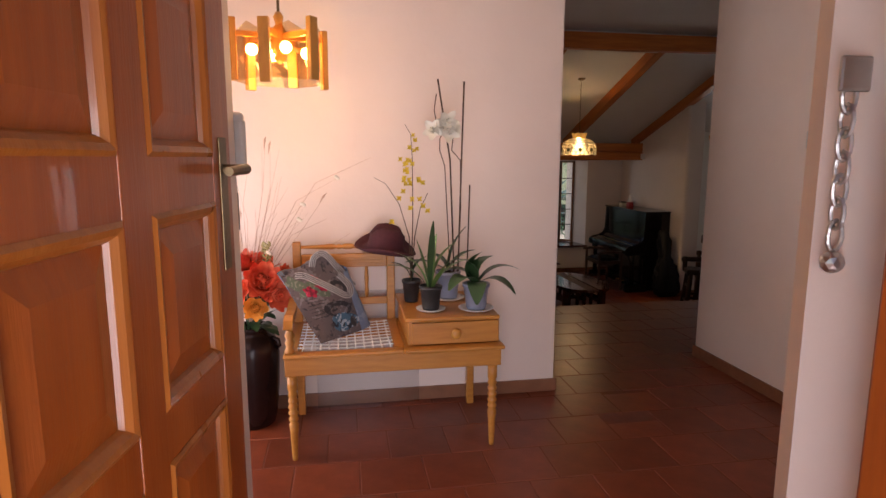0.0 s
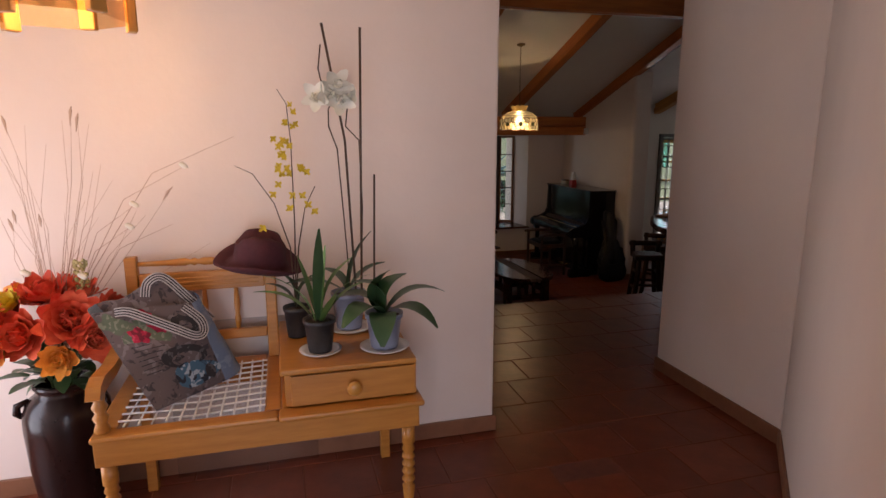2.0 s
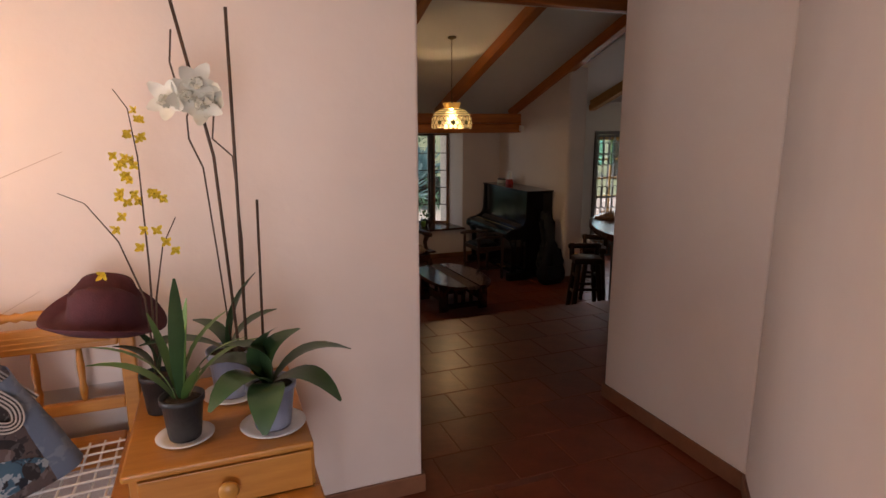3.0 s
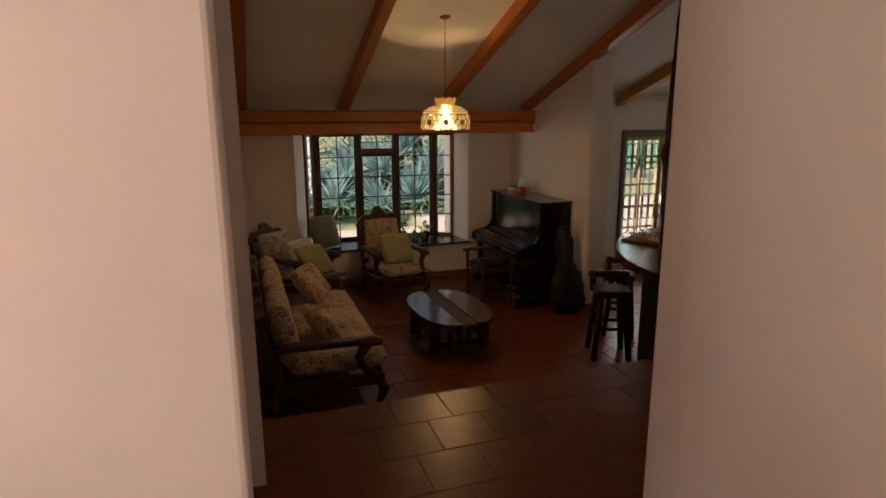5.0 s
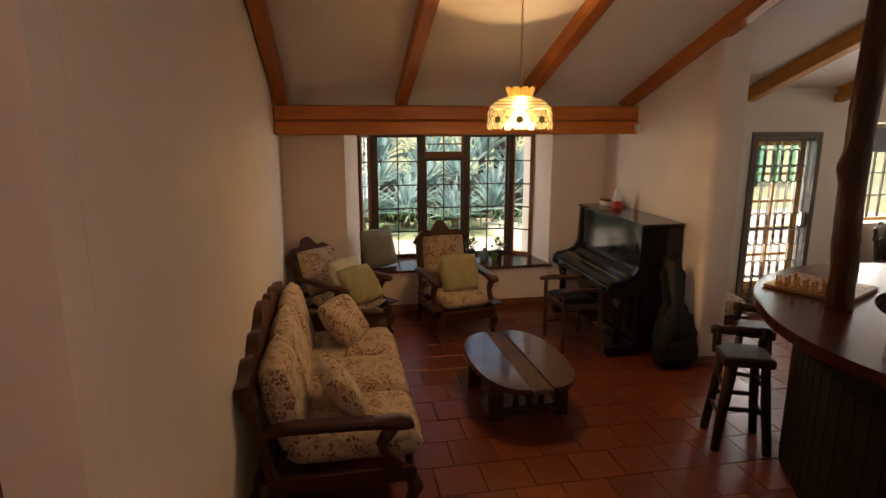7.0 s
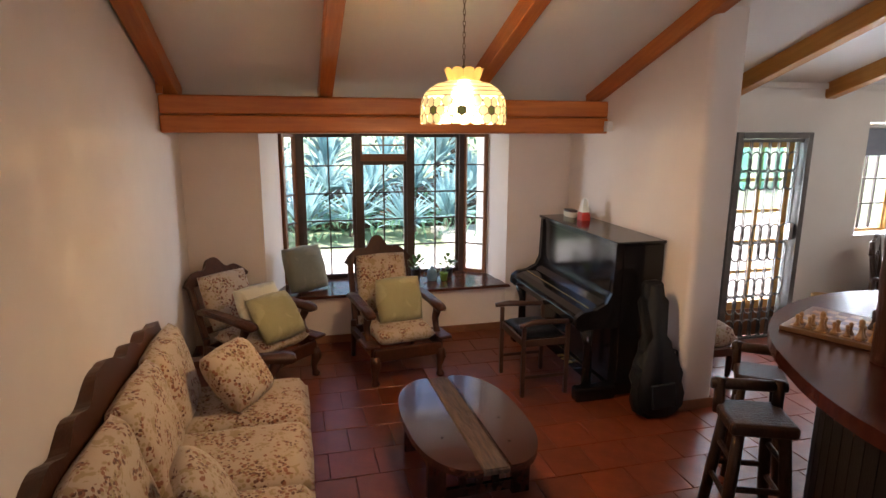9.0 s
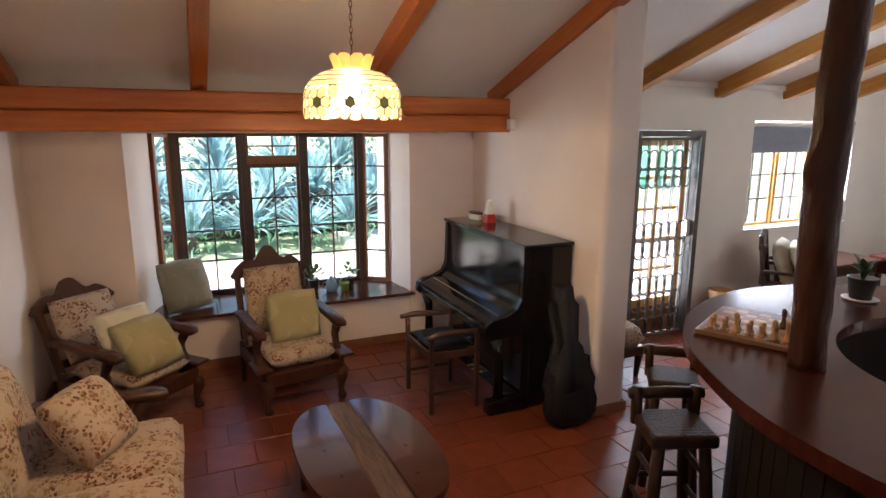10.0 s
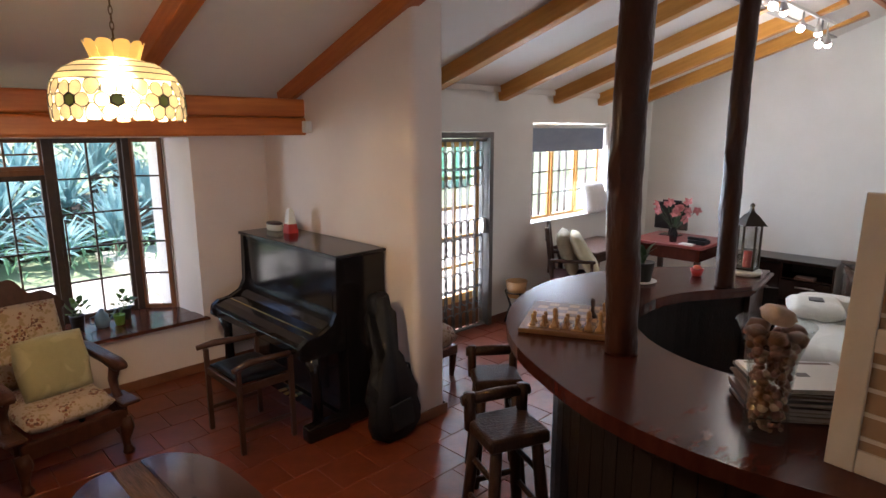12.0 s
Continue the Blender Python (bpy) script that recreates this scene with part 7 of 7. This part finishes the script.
cushion_thing("scatter_cushion", "plump white cushion on the dining window sill", 0.50, 0.40, 0.16, T(8.92, 8.90, 0.32 + 0.19) @ R(4, "Z") @ R(78, "X"), WHITEC, 27)

dk = thing("desk", "dark wooden desk with a red leather top", "desk", T(9.35, 7.85, L))
part("top", box(B(), -0.42, 0.42, -0.36, 0.55, 0.73, 0.765, 0.006), surface("red_leather_top", (0.16, 0.03, 0.025), (0.24, 0.05, 0.04), 8, 0.4, 0.1, 90), dk)
part("body", box(B(), -0.38, 0.38, -0.32, 0.51, 0.58, 0.729, 0.004), BAR, dk)
for x in (-0.35, 0.35):
    for y in (-0.29, 0.48):
        part("leg", box(B(), x - 0.03, x + 0.03, y - 0.03, y + 0.03, 0, 0.58, 0.004), DARK, dk)
part("drawer", box(B(), -0.386, -0.381, -0.28, 0.08, 0.60, 0.71, 0.003), BAR, dk)
tv = thing("monitor", "black flat monitor standing on the desk", "monitor", T(9.50, 8.12, L + 0.765))
part("screen", box(B(), -0.02, 0.02, -0.20, 0.22, 0.08, 0.42, 0.006), EBONY, tv)
part("stand", box(B(), -0.08, 0.08, -0.12, 0.12, 0, 0.015, 0.004), EBONY, tv)
part("neck", box(B(), -0.012, 0.012, -0.03, 0.03, 0.016, 0.0795), EBONY, tv)
part("speaker_bar", box(B(), -0.04, 0.0, -0.12, 0.12, 0.4205, 0.45, 0.008), BLACKC, tv)
ph = thing("desk_phone", "black desk telephone with a corded handset", "telephone", T(9.15, 7.62, L + 0.765))
part("base", box(B(), -0.09, 0.09, -0.10, 0.10, 0, 0.05, 0.012), BLACKC, ph)
part("handset", box(B(), -0.08, -0.03, -0.11, 0.11, 0.0505, 0.085, 0.012), BLACKC, ph)
fv = thing("flower_vase", "glass vase of pink orchid blooms on the desk", "flowers", T(9.08, 7.90, L + 0.765))
part("vase", lathe(B(), [(0, 0), (0.04, 0), (0.05, 0.10), (0.03, 0.17), (0.035, 0.18), (0.028, 0.17), (0, 0.02)], 20), EBONY, fv, "", True)
PINK = surface("pink_petal", (0.55, 0.16, 0.17), (0.78, 0.38, 0.36), 20, 0.55)
random.seed(31)
for k in range(16):
    at = (random.uniform(-0.08, 0.08), random.uniform(-0.26, 0.24), random.uniform(0.26, 0.50))
    bm = B()
    tube(bm, [(0, 0, 0.12), (at[0] * 0.5, at[1] * 0.5, at[2] * 0.7), at], 0.003, 5)
    part("stem", bm, LEAF, fv)
    bm = B()
    bloom(bm, at, 0.055, (-1, random.uniform(-0.6, 0.6), random.uniform(-0.2, 0.6)), 2, 5)
    part("bloom", bm, PINK, fv, "pink bloom", True)
nb = thing("note_pad", "white note pad on the desk", "paper", T(9.02, 7.70, L + 0.765))
part("page_block", box(B(), -0.06, 0.06, -0.08, 0.08, 0, 0.012, 0.001), WHITE, nb)

cab = thing("media_cabinet", "low black media cabinet with an open shelf", "cabinet", T(10.17, 6.95, L))
part("top", box(B(), -0.22, 0.22, -0.56, 0.58, 0.52, 0.56, 0.006), EBONY, cab)
part("base", box(B(), -0.20, 0.21, -0.54, 0.56, 0.0, 0.06, 0.004), EBONY, cab)
for y in (-0.54, 0.0, 0.54):
    part("side", box(B(), -0.20, 0.21, y - 0.012, y + 0.012, 0.0605, 0.5195), EBONY, cab)
part("back", box(B(), 0.20, 0.212, -0.52, 0.52, 0.0605, 0.5195), BLACKC, cab)
part("shelf", box(B(), -0.19, 0.20, -0.527, -0.0125, 0.33, 0.345), EBONY, cab)
part("drawer_front", box(B(), -0.212, -0.2005, -0.525, -0.014, 0.07, 0.32, 0.003), EBONY, cab)
part("drawer_front", box(B(), -0.212, -0.2005, 0.014, 0.525, 0.07, 0.50, 0.003), EBONY, cab)
part("handle", tube(B(), [(-0.225, -0.37, 0.25), (-0.225, -0.17, 0.25)], 0.006, 6), STEEL, cab, "steel bar handle")
bk = thing("book", "book lying on the cabinet shelf", "book", T(10.02, 6.70, L + 0.3455))
part("cover", box(B(), -0.07, 0.07, -0.10, 0.10, 0, 0.025, 0.002), COVER[2], bk)
jar = thing("glass_jar", "tall glass jar with driftwood beside the cabinet", "jar", T(9.95, 6.22, L))
g = part("glass", lathe(B(), [(0, 0), (0.10, 0), (0.11, 0.02), (0.11, 0.52), (0.105, 0.52), (0.105, 0.03), (0, 0.02)], 24), GLASS, jar, "", True)
g.visible_shadow = False
bm = tube(B(), [(0, 0, 0.03), (0.02, 0.01, 0.25), (-0.02, 0.0, 0.45), (0.0, 0.08, 0.58)], [0.04, 0.06, 0.05, 0.03], 8)
tube(bm, [(-0.08, -0.08, 0.55), (0, 0.02, 0.60), (0.06, 0.14, 0.62)], [0.02, 0.05, 0.015], 8)
part("driftwood", bm, WEATHER, jar, "", True)

WLIN = fabric("off_white_linen", (0.62, 0.58, 0.50), [((0.66, 0.62, 0.54), 5, 0.55)], fold=0.3)
ws = thing("white_sofa", "off-white linen sofa with loose cushions", "sofa", T(7.62, 5.95, L) @ R(180, "Z"))
bm = B()
pad(bm, 1.20, 0.80, 0.20, T(0, 0, 0.40), 0.18, 14, 0.2, 0.008, 2)
part("seat_cushion", bm, WLIN, ws, "", True)
part("base", box(B(), -0.62, 0.62, -0.42, 0.42, 0.08, 0.305, 0.03, 3), WLIN, ws)
bm = B()
pad(bm, 0.22, 0.90, 0.56, T(-0.70, 0, 0.34), 0.18, 12, 0.2, 0.006, 3)
part("arm", bm, WLIN, ws, "", True)
bm = B()
pad(bm, 1.4, 0.24, 0.78, T(0, 0.48, 0.46), 0.18, 12, 0.2, 0.008, 5)
part("backrest", bm, WLIN, ws, "", True)
for x in (-0.55, 0.55):
    for y in (-0.36, 0.36):
        part("foot", box(B(), x - 0.03, x + 0.03, y - 0.03, y + 0.03, 0, 0.0795), DARK, ws)
wc_ = cushion_thing("scatter_cushion", "grey-white cushion with a dark print lying on the white sofa", 0.48, 0.44, 0.15, T(8.0, 6.12, L + 0.565) @ R(20, "Z"), WLIN, 31)
cushion_thing("scatter_cushion", "off-white cushion leaning on the sofa back", 0.48, 0.46, 0.16, T(8.05, 5.70, L + 0.66) @ R(165, "Z") @ R(66, "X"), WLIN, 32)
bm = B()
pad(bm, 0.16, 0.12, 0.012, None, 0.4, 8, 1, 0.004, 4)
pr = part("print", bm, COVER[1], wc_, "dark printed motif", True)
pr.matrix_basis = T(0.0, 0.0, 0.074)

tl = thing("track_light", "ceiling track with bright swivelling spotlights", "lamp")
part("track", box(B(), 7.75, 9.60, 6.605, 6.635, 2.405, 2.43, 0.003), WHITE, tl)
SPOT = glow("lit_spot", (1.0, 0.95, 0.85), 30)
for x, z, dx in ((7.80, 2.37, -0.05), (7.98, 2.36, 0.04), (8.57, 2.28, -0.05), (9.05, 2.30, 0.03), (9.20, 2.20, -0.05), (9.40, 2.23, 0.05)):
    part("spot_head", tube(B(), [(x, 6.62, 2.4045), (x, 6.62, z + 0.05), (x + dx * 0.4, 6.62, z + 0.03), (x + dx, 6.62, z - 0.02)], [0.008, 0.010, 0.026, 0.038], 12), STEEL, tl, "chrome spot head", True)
    bm = bmesh.new()
    bmesh.ops.create_icosphere(bm, subdivisions=2, radius=0.034, matrix=T(x + dx * 1.15, 6.62, z - 0.03))
    part("spot_bulb", bm, SPOT, tl, "lit spot lamp", True)
bulb("track_glow", 2.5, (8.6, 6.75, 2.05), (1.0, 0.93, 0.82), 0.2)

# ---- the garden ----
GZ = L - 0.30
b = B()
bmesh.ops.create_grid(b, x_segments=2, y_segments=2, size=400, matrix=T(0, 0, GZ - 0.03))
tagged(part("ground", b, GRASS), "sunny lawn running to the distance", "ground", "", "structure")
tagged(part("paving", box(B(), 5.2, 16.0, 9.2, 17.5, GZ - 0.029, GZ + 0.10), SAND), "pale paved terrace outside the garden door", "pavement", "", "structure")
tagged(part("garden_path", box(B(), -3.0, 5.1, 12.6, 15.6, GZ - 0.029, GZ - 0.01), SAND), "pale sunlit path beyond the bay window", "path", "", "structure")
def leafy(m, share=0.45):
    """Lets sunlight through thin leaves."""
    t = m.node_tree
    b = t.nodes["Principled BSDF"]
    tr, mx = t.nodes.new("ShaderNodeBsdfTranslucent"), t.nodes.new("ShaderNodeMixShader")
    t.links.new(b.inputs["Base Color"].links[0].from_socket, tr.inputs["Color"])
    mx.inputs[0].default_value = share
    t.links.new(b.outputs[0], mx.inputs[1])
    t.links.new(tr.outputs[0], mx.inputs[2])
    t.links.new(mx.outputs[0], t.nodes["Material Output"].inputs["Surface"])
    return m


AGAVE = surface("blue_green_agave", (0.22, 0.41, 0.42), (0.40, 0.60, 0.63), 5, 0.5, 0.1, 30, per=0.25)
HEDGE = surface("hedge_leaf", (0.10, 0.23, 0.13), (0.26, 0.46, 0.30), 6, 0.6, 0.1, 30, per=0.35)
leafy(AGAVE)
leafy(HEDGE)
BARK = surface("tree_bark", (0.06, 0.04, 0.028), (0.13, 0.095, 0.07), 10, 0.9, 0.8, 25, (3, 3, 0.6))
agaves = []
for v in range(3):
    random.seed(40 + v)
    bm = B()
    for k in range(70):
        a, e = random.uniform(0, 6.28), random.uniform(0.15, 1.35)
        ln_ = random.uniform(0.75, 1.15)
        tip = Vector((math.cos(a) * math.cos(e), math.sin(a) * math.cos(e), math.sin(e))) * ln_
        leaf_blade(bm, Vector((math.cos(a) * 0.05, math.sin(a) * 0.05, 0.25)), tip + Vector((0, 0, 0.2)), 0.085, 0.06, 6, 0.5)
    agaves.append(bm)
ag_me = []
for bm in agaves:
    t = thing("agave_plant", "large blue-green agave with sword leaves in the garden", "plant", None, "agaves in the garden bed")
    ob = part("rosette", bm, AGAVE, t, "", True)
    part("stump", tube(B(), [(0, 0, -0.1), (0, 0, 0.35)], [0.10, 0.07], 8), BARK, t)
    ag_me.append(t)
spots = [(1.2, 17.2), (2.3, 16.8), (3.4, 17.3), (4.5, 16.8), (5.6, 17.4), (0.2, 16.9), (-1.0, 17.4), (1.7, 18.6), (2.9, 18.8), (4.0, 18.6), (5.1, 18.9), (6.4, 18.2), (0.6, 18.7), (3.0, 20.2), (4.6, 20.4), (1.4, 20.3), (6.0, 20.1), (-0.5, 20.2), (-2.2, 18.4)]
random.seed(50)
for i, (x, y) in enumerate(spots):
    s = random.uniform(1.0, 1.35)
    m = T(x, y, GZ - 0.03 + (0.0 if y < 18 else 0.55 if y < 19.5 else 1.1)) @ R(random.uniform(0, 360), "Z")
    if i < 3:
        ag_me[i].matrix_basis = m
        ag_me[i].scale = (s, s, s)
    else:
        c = copy_thing(ag_me[i % 3], m)
        c.scale = (s, s, s)
tagged(part("garden_bank", box(B(), -4, 9, 17.9, 26, GZ - 0.029, GZ + 0.5, 0.3, 3), SOIL), "planted earth bank in the garden", "bank", "", "structure")
bm = B()
random.seed(60)
for k in range(5200):
    x, y = random.uniform(-9, 8.5), random.uniform(21.5, 24.5)
    z = GZ + random.uniform(0.3, 5.5) ** 1.0
    d = Vector((random.uniform(-1, 1), random.uniform(-1, 0.2), random.uniform(-0.6, 0.8))).normalized() * random.uniform(0.14, 0.30)
    leaf_blade(bm, (x, y, z), Vector((x, y, z)) + d, 0.10, 0.02, 2)
tagged(part("hedge", bm, HEDGE), "tall leafy hedge behind the agaves", "hedge", "", "stuff")
bm = B()
for k in range(2600):
    x, y = random.uniform(-3.5, 8.5), random.uniform(15.9, 19.5)
    z = GZ + random.uniform(0.0, 0.5) + max(0, (y - 17.5) * 0.35)
    d = Vector((random.uniform(-1, 1), random.uniform(-1, 0.6), random.uniform(0.1, 1.0))).normalized() * random.uniform(0.15, 0.35)
    leaf_blade(bm, (x, y, z), Vector((x, y, z)) + d, 0.045, 0.03, 2)
tagged(part("ground_cover", bm, HEDGE), "low leafy ground cover between the agaves", "plants", "", "stuff")


def tree(label, x, y, h, seed):
    random.seed(seed)
    t = thing("tree", label, "tree", T(x, y, GZ - 0.03), "garden trees")
    bm = tube(B(), [(0, 0, -0.1), (0.08, 0.02, h * 0.3), (-0.06, 0.05, h * 0.6), (0.05, 0, h * 0.85)], [0.26, 0.19, 0.15, 0.07], 12)
    ends = []
    for k in range(9):
        a, z = random.uniform(0, 6.28), h * random.uniform(0.4, 0.85)
        e = Vector((math.cos(a) * random.uniform(1.0, 2.2), math.sin(a) * random.uniform(1.0, 2.2), z + random.uniform(0.4, 1.4)))
        tube(bm, [(0, 0, z), e * 0.5 + Vector((0, 0, z * 0.5)), e], [0.08, 0.05, 0.02], 6)
        ends.append(e)
    part("trunk", bm, BARK, t, "", True)
    bm = B()
    for e in ends:
        for k in range(260):
            p = e + Vector((random.gauss(0, 0.6), random.gauss(0, 0.6), random.gauss(0, 0.42)))
            d = Vector((random.uniform(-1, 1), random.uniform(-1, 1), random.uniform(-0.8, 0.4))).normalized() * random.uniform(0.14, 0.24)
            leaf_blade(bm, p, p + d, 0.09, 0.015, 2)
    part("crown", bm, HEDGE, t)
    return t


tree("leafy garden tree with a thick brown trunk", 1.3, 21.0, 5.5, 71)
tree("leafy garden tree at the edge of the lawn", 6.6, 20.5, 5.0, 72)
tree("leafy garden tree beyond the terrace", 14.5, 27.0, 6.0, 73)
tree("leafy garden tree far across the lawn", 18.0, 24.0, 6.5, 74)

# ---- floor tiles ----
TS, TG = 0.30, 0.004
tile_bm = box(B(), 0, TS - TG, 0, TS - TG, -0.012, 0.0, 0.003, 1)
tile_me = bpy.data.meshes.new("tile")
bmesh.ops.recalc_face_normals(tile_bm, faces=tile_bm.faces)
tile_bm.to_mesh(tile_me)
tile_bm.free()
tile_me.materials.append(TERRA)


def lay(floor, z, x0, x1, y0, y1, keep, near):
    rest, n = B(), 0
    random.seed(80)
    j = 0
    y = y0
    while y < y1:
        x = x0 - (TS / 2 if j % 2 else 0)
        while x < x1:
            if keep(x + TS / 2, y + TS / 2):
                m = T(x, y, z + random.uniform(-0.0012, 0.0012)) @ R(random.uniform(-0.12, 0.12), "X")
                if near(x, y) and n < 300:
                    piece("tile", tile_me, floor, m)
                    n += 1
                else:
                    box(rest, x, x + TS - TG, y, y + TS - TG, z - 0.012, z, 0.0)
            x += TS
        y += TS
        j += 1
    if len(rest.verts):
        tagged(part("tile_field", rest, TERRA, floor), "further terracotta tiles", "", "", "stuff")
    else:
        rest.free()


def in_hall(x, y):
    return y < 4.6 and ((x < 0.95) or (y > 0.86 + (x - 0.85) * 1.121 - 0.30)) or y >= 4.6 and x > 1.0


lay(landing, FH, -1.75, 3.45, -0.6, 4.80, in_hall, lambda x, y: x > -1.0)
lay(lounge, L, 1.05, 10.3, 5.72, 9.8, lambda x, y: not (y > 8.95 and x > 5.0), lambda x, y: x < 5.6 or (x < 7.3 and y > 7.4))
